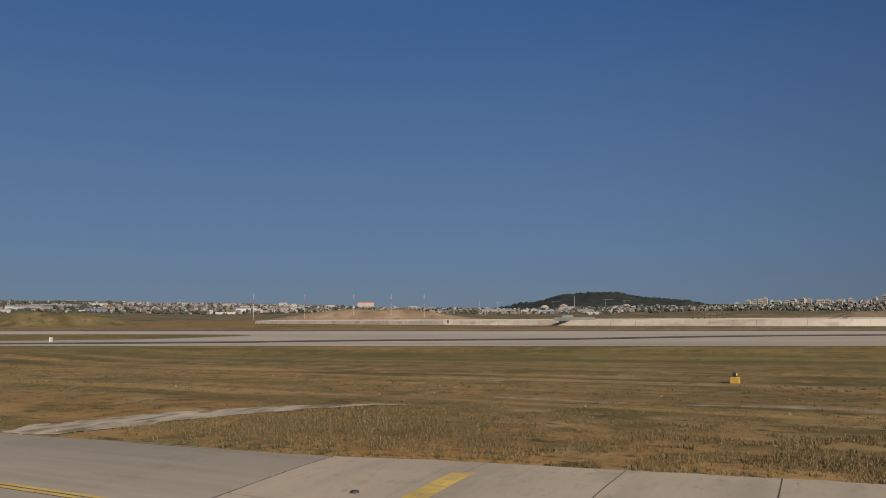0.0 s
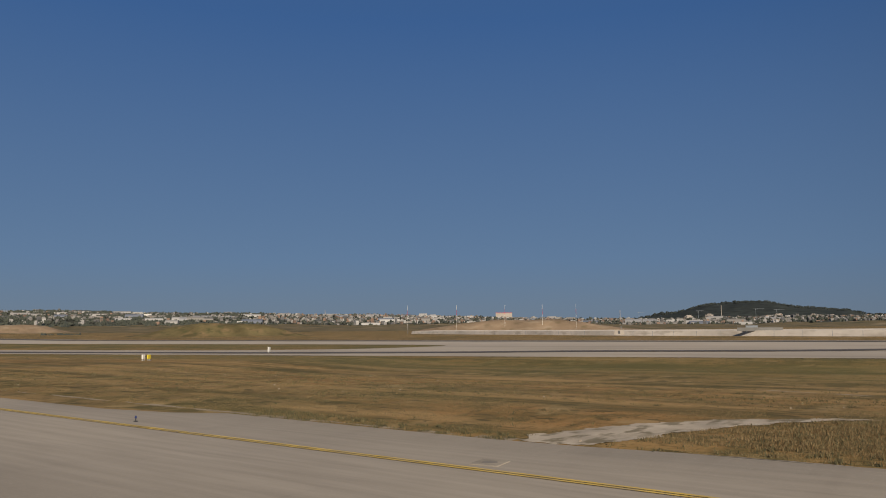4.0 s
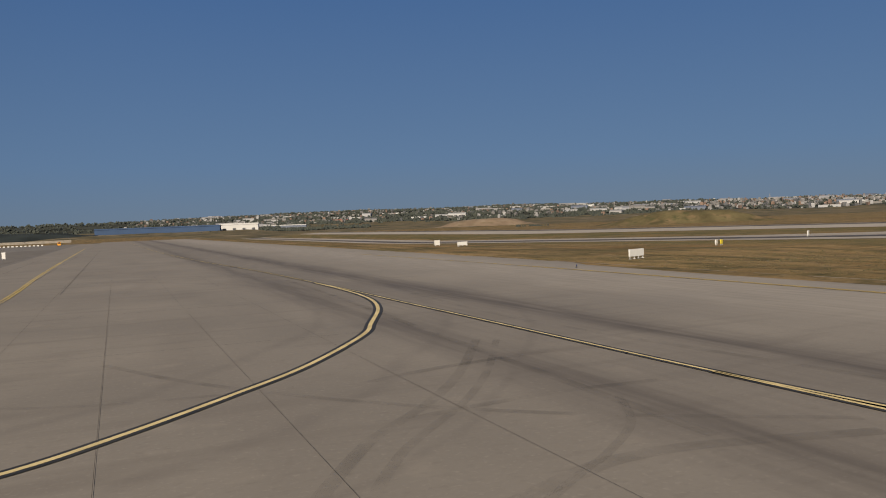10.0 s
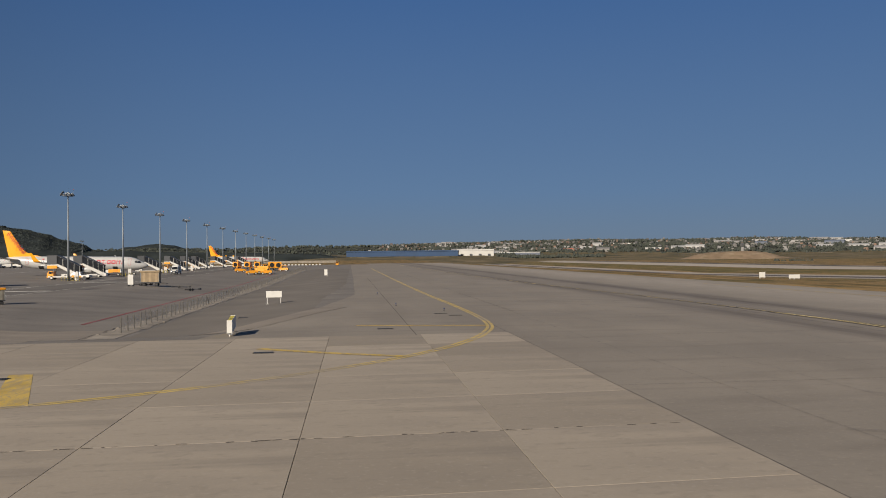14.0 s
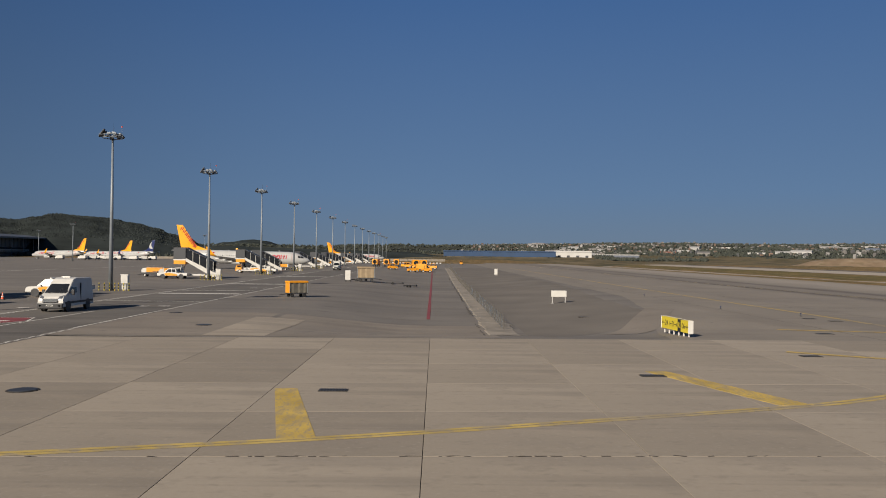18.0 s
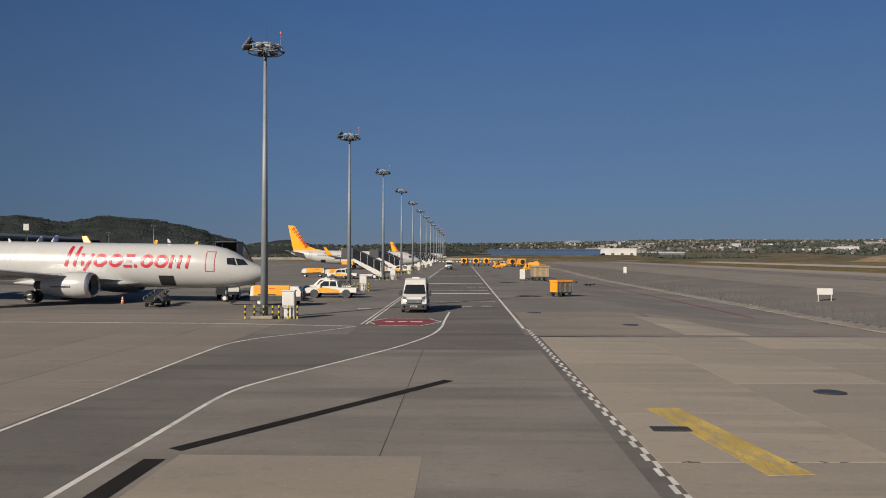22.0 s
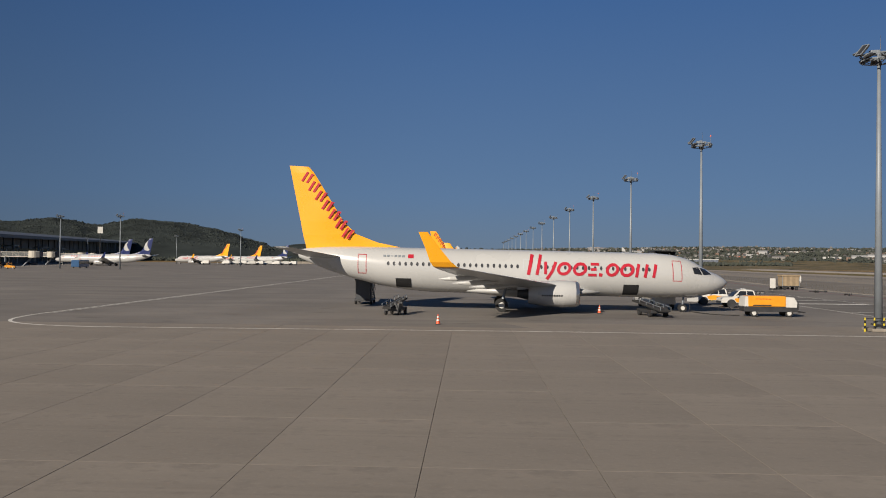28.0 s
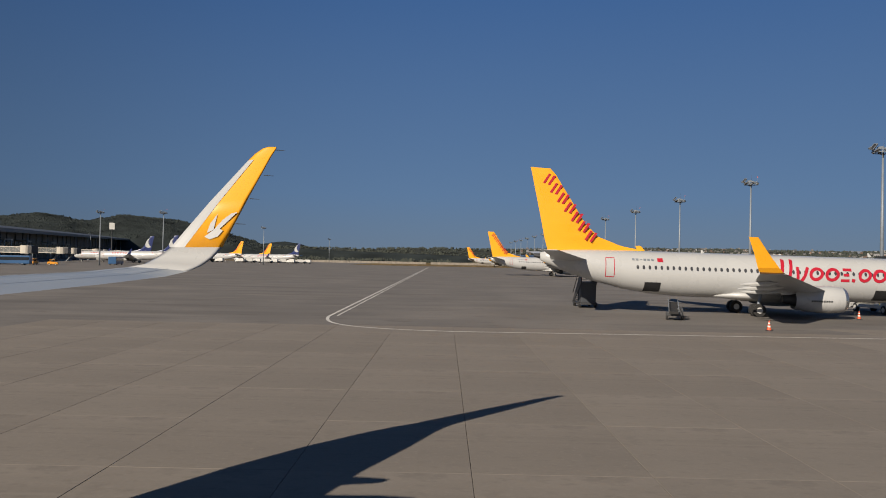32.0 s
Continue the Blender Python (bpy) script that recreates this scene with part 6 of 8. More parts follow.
st = stair_truck(0)
st.matrix_basis = pose(-10.6, 141.5, 0, 0, 0, 0)
copy_thing(st, pose(-15.8, 78.6, 0, 0, 0, 91))
st2 = stair_truck(1)
st2.matrix_basis = pose(-10.8, 186, 0, 0, 0, 0)
for i, (x, y) in enumerate(((-11.5, 205), (-11.0, 262), (-11.5, 300), (-10.5, 322), (-11, 346), (-11, 392), (-10.5, 425), (-11, 470))):
    copy_thing(st if i % 2 else st2, pose(x, y, 0, 0, 0, random.uniform(-4, 4)))
for x, y, r in ((-14.6, 139.6, 180), (-7.6, 183, 175), (-14, 199, 0)):
    copy_thing(p1, pose(x, y, 0, 0, 0, r))


# ---- carts, tractors and loose equipment ----
def covered_cart(mat_side, mat_top, label, mat_end=None):
    ob = thing("baggage_cart", label, "baggage cart", group="baggage carts")
    part("bed", box(-1.2, 1.2, -0.72, 0.72, 0.42, 0.55, 0.02), M_DARK, ob)
    part("back_panel", box(-1.18, -1.12, -0.7, 0.7, 0.55, 1.75), mat_side, ob)
    part("front_panel", box(1.12, 1.18, -0.7, 0.7, 0.55, 1.75), mat_end or mat_side, ob)
    for s in (-1, 1):
        bm = bmesh.new()
        n = 9
        rows = [[bm.verts.new((-1.12 + 2.24 * i / n, s * 0.7 + 0.03 * math.sin(i * 2.1), z)) for i in range(n + 1)] for z in (0.56, 1.2, 1.75)]
        for a, b in zip(rows, rows[1:]):
            for i in range(n):
                bm.faces.new((a[i], a[i + 1], b[i + 1], b[i]))
        part("curtain", bm, mat_side, ob, "hanging side curtain")
    part("roof", box(-1.25, 1.25, -0.78, 0.78, 1.75, 2.0, 0.06), mat_top, ob, "orange roof band" if mat_top is M_GSE else "tan roof")
    for s in (-1, 1):
        for x in (-1.15, 1.15):
            part("post", tube((x, s * 0.7, 0.5), (x, s * 0.7, 1.8), 0.035, seg=6), M_METAL, ob)
    part("drawbar", tube((1.2, 0, 0.42), (2.2, 0, 0.3), 0.04), M_DARK, ob)
    wheels(ob, (-0.8, 0.8), 0.6, 0.22, 0.14, M_DARK)
    return ob


cart = covered_cart(M_WIREMESH, M_GSE, "baggage cart with an orange roof and end panel", M_GSE)
cart.matrix_basis = pose(17.2, 83.0, height(17, 83), 0, 0, -148) @ Matrix.Scale(0.86, 4)
tan = covered_cart(M_CANVAS, M_CANVAS, "tan canvas covered cargo cart")
tan.matrix_basis = pose(20.0, 134.5, height(20, 134), 0, 0, 4) @ Matrix.Scale(0.86, 4)
tan.scale = (1.25, 1.2, 1.3)
panel = thing("equipment_cabinet", "white upright equipment cabinet on the apron", "cabinet", pose(17.0, 133.6, height(17, 133)))
part("board", box(-0.45, 0.45, -0.12, 0.12, 0.25, 1.9, 0.04), M_GSEW, panel)
for s in (-1, 1):
    part("foot", box(s * 0.35 - 0.06, s * 0.35 + 0.06, -0.4, 0.4, 0, 0.25), M_DARK, panel)


def tow_bar(x, y, r):
    ob = thing("tow_bar", "dark wheeled tow bar lying on the apron", "tow bar", pose(x, y, height(x, y), 0, 0, r), "tow bars")
    part("bar", tube((-1.4, 0, 0.3), (1.4, 0, 0.22), 0.06), M_DARK, ob)
    part("head", box(1.2, 1.6, -0.2, 0.2, 0.1, 0.4, 0.04), M_DARK, ob)
    part("ring", tube((-1.5, 0, 0.25), (-1.4, 0, 0.35), 0.12), M_DARK, ob)
    wheels(ob, (-0.3,), 0.3, 0.2, 0.12, M_DARK)


for x, y, r in ((24.9, 134.5, 10), (27.7, 130, 50), (18.6, 134.9, -5)):
    tow_bar(x, y, r)


def tractor(label="orange baggage tractor parked in the equipment row"):
    ob = thing("baggage_tractor", label, "tractor", group="parked ground vehicles")
    part("body", section([(-1.5, 0.4), (-1.5, 1.15), (0.2, 1.2), (0.5, 1.05), (1.5, 0.95), (1.6, 0.4)], 0.72, 0.04), M_GSE, ob)
    part("cab_roof", box(-1.0, 0.6, -0.68, 0.68, 1.85, 1.95, 0.03), M_GSE, ob)
    for s in (-1, 1):
        for x in (-0.95, 0.5):
            part("cab_post", tube((x, s * 0.62, 1.1), (x * 0.95, s * 0.62, 1.87), 0.04, seg=6), M_GSE, ob)
    part("windscreen", box(0.46, 0.5, -0.58, 0.58, 1.15, 1.82), M_GLASS, ob)
    part("seat", box(-0.7, -0.25, -0.3, 0.3, 0.95, 1.55, 0.06), M_DARK, ob)
    wheels(ob, (-0.95, 1.0), 0.62, 0.32, 0.2, M_GSEW)
    return ob


def service_truck(label="orange high-lift service truck in the equipment row"):
    ob = thing("service_truck", label, "truck", group="parked ground vehicles")
    part("box_body", box(-2.6, 1.2, -1.1, 1.1, 0.95, 3.0, 0.08), M_GSE, ob, "orange box body")
    part("cab", section([(1.25, 0.6), (1.25, 2.3), (2.2, 2.3), (2.75, 1.4), (2.8, 0.6)], 1.0, 0.1), M_GSE, ob)
    # black disc on the closed box, painted as a shaded opening
    part("round_vent", tube((-2.66, 0, 1.9), (-2.58, 0, 1.9), 0.8, seg=20), M_OPENING_SHADE, ob, "black disc for the shaded round fan opening")
    part("windscreen", box(2.25, 2.5, -0.85, 0.85, 1.5, 2.1), M_GLASS, ob)
    part("chassis", box(-2.6, 2.7, -0.9, 0.9, 0.55, 0.95), M_DARK, ob)
    wheels(ob, (-1.7, 1.9), 0.9, 0.45, 0.28, M_GSEW)
    return ob


tr, sv = tractor(), service_truck()
tr.matrix_basis = pose(25.6, 222, height(25, 222), 0, 0, 200)
sv.matrix_basis = pose(8.0, 318, 0, 0, 0, 80)
for i, (x, y, r) in enumerate(((12.5, 316, 85), (16.4, 314, 90), (20.2, 300, 60), (22.0, 292, 150), (24.5, 286, 100), (27.5, 278, 100))):
    copy_thing(sv if i < 2 or i > 3 else tr, pose(x, y, 0, 0, 0, r))
for x, y, r in ((29.3, 224, 190), (31.0, 262, 170), (18.2, 252, 20), (21.5, 296, 80), (27.0, 236, 180), (45.5, 412, 90)):
    copy_thing(tr, pose(x, y, height(x, y), 0, 0, r))
big = copy_thing(sv, pose(27.3, 231, height(27, 231), 0, 0, 170))
big.scale = (0.85, 0.85, 0.75)


def cone(x, y):
    ob = thing("traffic_cone", "orange and white traffic cone on the apron", "traffic cone", pose(x, y, height(x, y)), "traffic cones")
    part("base", box(-0.2, 0.2, -0.2, 0.2, 0, 0.04, 0.015), M_DARK, ob)
    bodyp = part("body", tube((0, 0, 0.04), (0, 0, 0.68), 0.15, 0.03, 16), M_CONE, ob)
    for z in (0.24, 0.45):
        r = 0.15 - 0.12 * (z - 0.04) / 0.64
        part("reflective_band", tube((0, 0, z), (0, 0, z + 0.11), r + 0.006, r - 0.016, 16), M_SIGNW, bodyp, "white band")


for x, y in ((-36.3, 54.2), (-22.9, 67.9), (-8.6, 73.6)):
    cone(x, y)


# ---- airfield signs ----
def sign_board(x, y, r, w, h, z0, label, legs=2, mat_=M_SIGNW, name="airfield_sign"):
    ob = thing(name, label, "sign", pose(x, y, height(x, y), 0, 0, r), "airfield signs")
    part("panel", box(-w / 2, w / 2, -0.09, 0.09, z0, z0 + h, 0.02), mat_, ob)
    for i in range(legs):
        lx = -w / 2 + 0.12 + (w - 0.24) * i / max(1, legs - 1)
        leg = part("leg", tube((lx, 0, 0), (lx, 0, z0 + 0.1), 0.04, seg=8), M_GSEW, ob)
        part("foot", box(lx - 0.12, lx + 0.12, -0.12, 0.12, 0, 0.04), M_GSEW, leg)
    return ob


sign_board(45.2, 84.2, 4, 1.65, 0.68, 0.7, "plain white back of an airfield sign on legs")
sign_board(119.6, 59.0, 22, 2.65, 0.74, 0.25, "white back of an airfield sign in the grass", 4)
sign_board(129.5, 137.0, 8, 1.2, 1.0, 0.15, "small white sign back in the grass", 2)
sign_board(132.3, 131.0, 8, 2.2, 0.7, 0.15, "low white sign back in the grass", 3)
sign_board(155.6, 87.6, 30, 0.75, 0.65, 0.2, "black and yellow runway sign in the grass", 2, M_SIGNW)
sign_board(156.35, 87.3, 30, 0.8, 0.65, 0.2, "yellow runway sign panel in the grass", 2, M_SIGNY)
sign_board(202.4, 113, 30, 1.3, 1.0, 0.2, "small white marker sign by the runway", 2)
marker = sign_board(47.0, 195, 0, 0.75, 1.45, 0.2, "narrow white marker board on the strip", 2)


def letters(text, parent, size, x, y, z, material):
    cu = bpy.data.curves.new("characters", "FONT")
    cu.body, cu.size, cu.align_x, cu.align_y, cu.extrude = text, size, "CENTER", "CENTER", 0.004
    tmp = bpy.data.objects.new("characters", cu)
    scene.collection.objects.link(tmp)
    me = bpy.data.meshes.new_from_object(tmp.evaluated_get(bpy.context.evaluated_depsgraph_get()))
    bpy.data.objects.remove(tmp)
    me.materials.clear()
    me.materials.append(material)
    ob = new("characters", me)
    ob.parent = parent
    ob.matrix_basis = pose(x, y, z, 90)
    return ob


def arrow(parent, x, y, z, d, material):
    bm = bmesh.new()
    for pts in ([(-0.2, -0.03), (0.1, -0.03), (0.1, 0.03), (-0.2, 0.03)], [(0.04, -0.14), (0.22, 0.0), (0.16, 0.0), (0.0, -0.12)], [(0.0, 0.12), (0.16, 0.0), (0.22, 0.0), (0.04, 0.14)]):
        bm.faces.new([bm.verts.new((x + d * px, y, z + pz)) for px, pz in pts])
    part("arrow", bm, material, parent)


guide = thing("guidance_sign", "yellow and black taxiway guidance sign on short legs", "sign", pose(46.35, 46.7, height(46.35, 46.7), 0, 0, 275.5), "airfield signs")
W0 = 4.0
for a, b, m_ in ((-W0 / 2, -0.88, M_SIGNY), (-0.88, 0.44, M_SIGNY), (0.44, 0.9, M_SIGNK), (0.9, W0 / 2, M_SIGNY)):
    part("panel", box(a, b - 0.015, -0.13, 0.13, 0.28, 0.99, 0.01), m_, guide, "black panel" if m_ is M_SIGNK else "yellow panel")
part("end_plate", box(W0 / 2, W0 / 2 + 0.06, -0.15, 0.15, 0.26, 1.01, 0.01), M_SIGNW, guide)
part("end_plate", box(-W0 / 2 - 0.06, -W0 / 2, -0.15, 0.15, 0.26, 1.01, 0.01), M_SIGNW, guide)
part("back_plate", box(-W0 / 2, W0 / 2, 0.13, 0.15, 0.26, 1.01), M_SIGNW, guide)
for i in range(6):
    lx = -W0 / 2 + 0.2 + i * (W0 - 0.4) / 5
    part("leg", tube((lx, 0, 0), (lx, 0, 0.3), 0.05, seg=8), M_GSEW, guide)
letters("24", guide, 0.46, -1.22, -0.136, 0.635, M_SIGNK)
arrow(guide, -1.72, -0.136, 0.635, -1, M_SIGNK)
letters("D", guide, 0.46, -0.22, -0.136, 0.635, M_SIGNK)
arrow(guide, -0.64, -0.136, 0.635, -1, M_SIGNK)
arrow(guide, 0.2, -0.136, 0.635, 1, M_SIGNK)
letters("R", guide, 0.46, 0.67, -0.136, 0.635, M_SIGNY)
letters("06", guide, 0.46, 1.28, -0.136, 0.635, M_SIGNK)
arrow(guide, 1.73, -0.136, 0.635, 1, M_SIGNK)


def edge_light(x, y):
    ob = thing("edge_light", "small dark taxiway edge light on a stalk", "edge light", pose(x, y, height(x, y)), "taxiway edge lights")
    part("stalk", tube((0, 0, 0), (0, 0, 0.16), 0.025, seg=8), M_DARK, ob)
    part("lens", tube((0, 0, 0.16), (0, 0, 0.27), 0.055, 0.04, 10), M_NAVY, ob)
    part("plate", tube((0, 0, 0), (0, 0, 0.03), 0.1, seg=10), M_DARK, ob)


for x, y in ((107.6, 12.95), (108.0, 52), (56.5, 92), (57.5, 70), (61, 62)):
    edge_light(x, y)
ybox = thing("yellow_light_box", "yellow box with a dark lamp in the grass", "light box", pose(151.6, -27.1, height(151.6, -27.1)))
part("box", box(-0.3, 0.3, -0.3, 0.3, -0.1, 0.38, 0.03), M_BOXOCHRE, ybox)
for side in (-1, 1):
    part("lamp", tube((side * 0.12, -0.12, 0.55), (side * 0.12, 0.14, 0.6), 0.13, 0.1, 12), M_DARK, ybox, "dark round lamp")
    part("lens", tube((side * 0.12, -0.14, 0.55), (side * 0.12, -0.12, 0.55), 0.1, seg=12), M_SIGNW, ybox)
part("stem", tube((0, 0, 0.38), (0, 0, 0.55), 0.05, seg=8), M_DARK, ybox)


# ---- wire fence ----
def fence():
    ob = thing("wire_fence", "low wire fence with thin pale concrete posts", "fence")
    bm = box(-0.035, 0.035, -0.035, 0.035, 0, 1.15, 0.008)
    me = mesh_of("post", bm, M_SIGNW_OLD)
    ys = [57.6 + 1.75 * i for i in range(130)]
    for i, y in enumerate(ys):
        share("post", me, ob, pose(36.9, y, height(36.9, y) + 0.04, random.uniform(-5, 5), random.uniform(-5, 5), 0))
    share("brace", me, ob, pose(36.9, 92.4, height(36.9, 92) + 0.05, 38, 0, 0))
    for k, z in enumerate((0.3, 0.65, 1.0)):
        bm = bmesh.new()
        for a, b in zip(ys, ys[1:]):
            add_tube(bm, (36.9, a, height(36.9, a) + z), (36.9, b, height(36.9, b) + z), 0.004, seg=4, caps=False)
        part("wire", bm, M_METAL, ob)
    bm = bmesh.new()
    for j in range(0, 150):
        y = 57.6 + 0.4 * j
        add_tube(bm, (36.9, y, height(36.9, y) + 0.1), (36.9, y + 1.2, height(36.9, y + 1.2) + 1.05), 0.004, seg=3, caps=False)
        add_tube(bm, (36.9, y + 1.2, height(36.9, y + 1.2) + 0.1), (36.9, y, height(36.9, y) + 1.05), 0.004, seg=3, caps=False)
    part("mesh", bm, M_METAL, ob, "fine wire mesh")


fence()
rubble = bmesh.new()
for i in range(60):
    y = random.uniform(52, 170)
    x = random.choice((35.7, 36.3, 37.6)) + random.uniform(-0.3, 0.3)
    r = random.uniform(0.03, 0.12)
    add_box(rubble, x - r, x + r, y - r * 1.4, y + r * 1.4, height(x, y), height(x, y) + r * 0.7)
tagged(new("kerb_rubble", mesh_of("kerb_rubble", rubble, M_STRIP)), "broken concrete bits along the kerb", "rubble", "", "stuff")


# ---- land, hills and town round the airfield ----
def polar(az, d, x0=0.0, y0=0.0):
    """A place by its bearing, in degrees to the left of +y."""
    return x0 - d * math.sin(radians(az)), y0 + d * math.cos(radians(az))


def profile(table, az):
    for (a, h), (b, k) in zip(table, table[1:]):
        if b <= az <= a:
            t = (a - az) / (a - b)
            t = t * t * (3 - 2 * t)
            return h + (k - h) * t
    return table[-1][1] if az < table[-1][0] else table[0][1]


SLOPE = ((60, 30), (32, 30), (16, 28), (8, 30), (2, 34), (-4, 36), (-10, 39), (-18, 42), (-28, 42), (-38, 36), (-48, 30), (-56, 24), (-62, 16), (-70, 12), (-80, 15), (-90, 22), (-110, 24))


def town_ground(az, d):
    x, y = polar(az, d)
    bumps = 5 * noise.noise((x / 260, y / 260, 0.3)) + 2.5 * noise.noise((x / 90, y / 90, 4.1))
    return profile(SLOPE, az) * smoothstep(1150, 2350, d) + bumps * smoothstep(1150, 1500, d) - 0.6


def field_ground(az, d):
    x, y = polar(az, d)
    return -6.0 + 4.2 * smoothstep(820, 870, d) + max(0.0, town_ground(az, d) + 2.2) * smoothstep(1100, 1380, d) + 1.6 * smoothstep(900, 1150, d) + 1.2 * noise.noise((x / 60, y / 60, 7.7)) + 4.6 * smoothstep(990, 1130, d) * smoothstep(-15, -11.8, az) * (1 - smoothstep(-1, 3, az)) * (1 - smoothstep(1180, 1300, d))


def fan(name, az0, az1, rows, zf, material, label, category, step=0.5):
    bm = bmesh.new()
    n = int(abs(az1 - az0) / step)
    prev = None
    for d in rows:
        row = []
        for i in range(n + 1):
            az = az0 + (az1 - az0) * i / n
            x, y = polar(az, d)
            row.append(bm.verts.new((x, y, zf(az, d))))
        if prev:
            for i in range(n):
                bm.faces.new((prev[i], prev[i + 1], row[i + 1], row[i]))
        prev = row
    bmesh.ops.recalc_face_normals(bm, faces=bm.faces)
    return structure(name, bm, material, label, category, True)


fan("backdrop_fields", 18, -115, (820, 900, 980, 1060, 1140, 1220, 1300, 1380, 1450), field_ground, M_FIELD, "brown and olive scrub fields below the town", "field")
fan("backdrop_town_slope", 60, -115, (1380, 1400, 1420, 1560, 1720, 1900, 2100, 2350, 2700, 3100), town_ground, M_FARLAND, "scrubby slopes under the far town", "hillside")
LEFT = ((75, 45), (40, 53), (34, 56), (32, 56), (30.5, 60), (29.6, 62), (28.6, 60), (27.4, 54), (26.7, 54), (25.8, 60), (24.6, 66), (23.6, 65), (22.4, 63), (21.2, 60), (20, 55), (18.2, 47), (17.4, 38), (16.2, 31), (15.4, 19), (13.5, 8), (10, 2), (8, -4))
DISTANT = ((18, 8), (16, 30), (14.5, 54), (12.6, 66), (11.8, 63), (10.4, 44), (9, 34), (6, 28), (2, 18))
LOW = ((19, 9), (15.5, 14), (12.8, 15.5), (10.8, 14), (8.3, 13.2), (5.9, 11.5), (3.4, 10.5), (0, 9), (-2, 5), (-4, 3))
RIGHT = ((-60, -10), (-66.5, 8), (-68.5, 32), (-69.8, 50), (-73, 92), (-74.6, 102), (-76, 101), (-78.5, 73), (-80.8, 60), (-82.3, 36), (-86, 32), (-92, 38), (-100, 40))


def ridge(table, d0, d1, rough):
    def zf(az, d):
        x, y = polar(az, d)
        t = (d - d0) / (d1 - d0)
        shape = math.sin(math.pi * min(t, 0.97) / 0.97 * 0.5) if t < 0.97 else 1
        return profile(table, az) * shape + rough * (noise.noise((x / 120, y / 120, 0)) + 0.6 * noise.noise((x / 40, y / 40, 2))) * shape
    return zf


fan("backdrop_wooded_hill", 75, 8, [1010 + 14 * i for i in range(40)], ridge(LEFT, 1010, 1440, 3.5), M_FOREST, "dark wooded hills behind the terminal", "hill", 0.25)
fan("backdrop_far_hill", -60, -100, [3000 + 80 * i for i in range(15)], ridge(RIGHT, 3000, 4120, 5.0), M_FOREST, "dark wooded hill beyond the town", "hill", 0.25)


fan("backdrop_distant_hill", 18, 2, [3000 + 60 * i for i in range(12)], ridge(DISTANT, 3000, 3500, 4.0), M_FOREST, "low wooded hill in the distance", "hill", 0.25)
fan("backdrop_low_woods", 19, -4, [1060 + 15 * i for i in range(9)], ridge(LOW, 1060, 1150, 1.2), M_FOREST, "dark low wooded slope beyond the apron", "hillside", 0.2)


def scatter_boxes(name, items, material, label, category):
    """Many far boxes with pitched or flat tops in one mesh."""
    vs, fs = [], []
    for x, y, z, w, d, h, rot, pitch in items:
        c, s = math.cos(rot), math.sin(rot)
        o = len(vs)
        for zz in (z - 3, z + h):
            for px, py in ((-w / 2, -d / 2), (w / 2, -d / 2), (w / 2, d / 2), (-w / 2, d / 2)):
                vs.append((x + c * px - s * py, y + s * px + c * py, zz))
        fs += [(o, o + 1, o + 5, o + 4), (o + 1, o + 2, o + 6, o + 5), (o + 2, o + 3, o + 7, o + 6), (o + 3, o, o + 4, o + 7)]
        if pitch:
            for px in (-w / 2, w / 2):
                vs.append((x + c * px, y + s * px, z + h + pitch))
            fs += [(o + 4, o + 5, o + 9, o + 8), (o + 6, o + 7, o + 8, o + 9), (o + 5, o + 6, o + 9), (o + 7, o + 4, o + 8)]
        else:
            fs.append((o + 4, o + 5, o + 6, o + 7))
    me = bpy.data.meshes.new(name)
    me.from_pydata(vs, [], fs)
    me.materials.append(material)
    return tagged(new(name, me), label, category, "", "stuff")


rng = random.Random(7)
houses, sheds = [], []
for i in range(14000):
    az = rng.uniform(10, -104)
    d = 1480 + 1000 * rng.random() ** 0.75
    x, y = polar(az, d)
    dens = 0.5 + 0.9 * noise.noise((x / 170, y / 170, 9.0))
    if az > -3:
        continue
    # loose rows of houses among the woods on the nearer slope
    wooded = smoothstep(-46, -36, az)
    dens -= wooded * (0.2 + 0.3 * math.sin(d / 34 + az * 0.9))
    if rng.random() > dens:
        continue
    w = rng.uniform(2.8, 6.5)
    houses.append((x, y, town_ground(az, d), w, rng.uniform(3, 7), rng.uniform(2.0, 3.8) * (1.6 if rng.random() < 0.12 else 1), radians(az) + rng.choice((0, 0.3, -0.4, 0.8)), rng.choice((0, 0, 2.0, 2.6))))
for i in range(110):
    az = rng.uniform(-8, -80)
    d = rng.uniform(1500, 2350)
    x, y = polar(az, d)
    sheds.append((x, y, town_ground(az, d), rng.uniform(14, 42), rng.uniform(10, 20), rng.uniform(3.5, 6), radians(az) + rng.uniform(-0.15, 0.15), rng.choice((0, 2.5))))
scatter_boxes("far_houses", houses, M_TOWN, "hundreds of pale far houses on the slopes", "houses")
scatter_boxes("far_sheds", sheds, M_SHED_MIX, "long pale industrial sheds far off", "sheds")


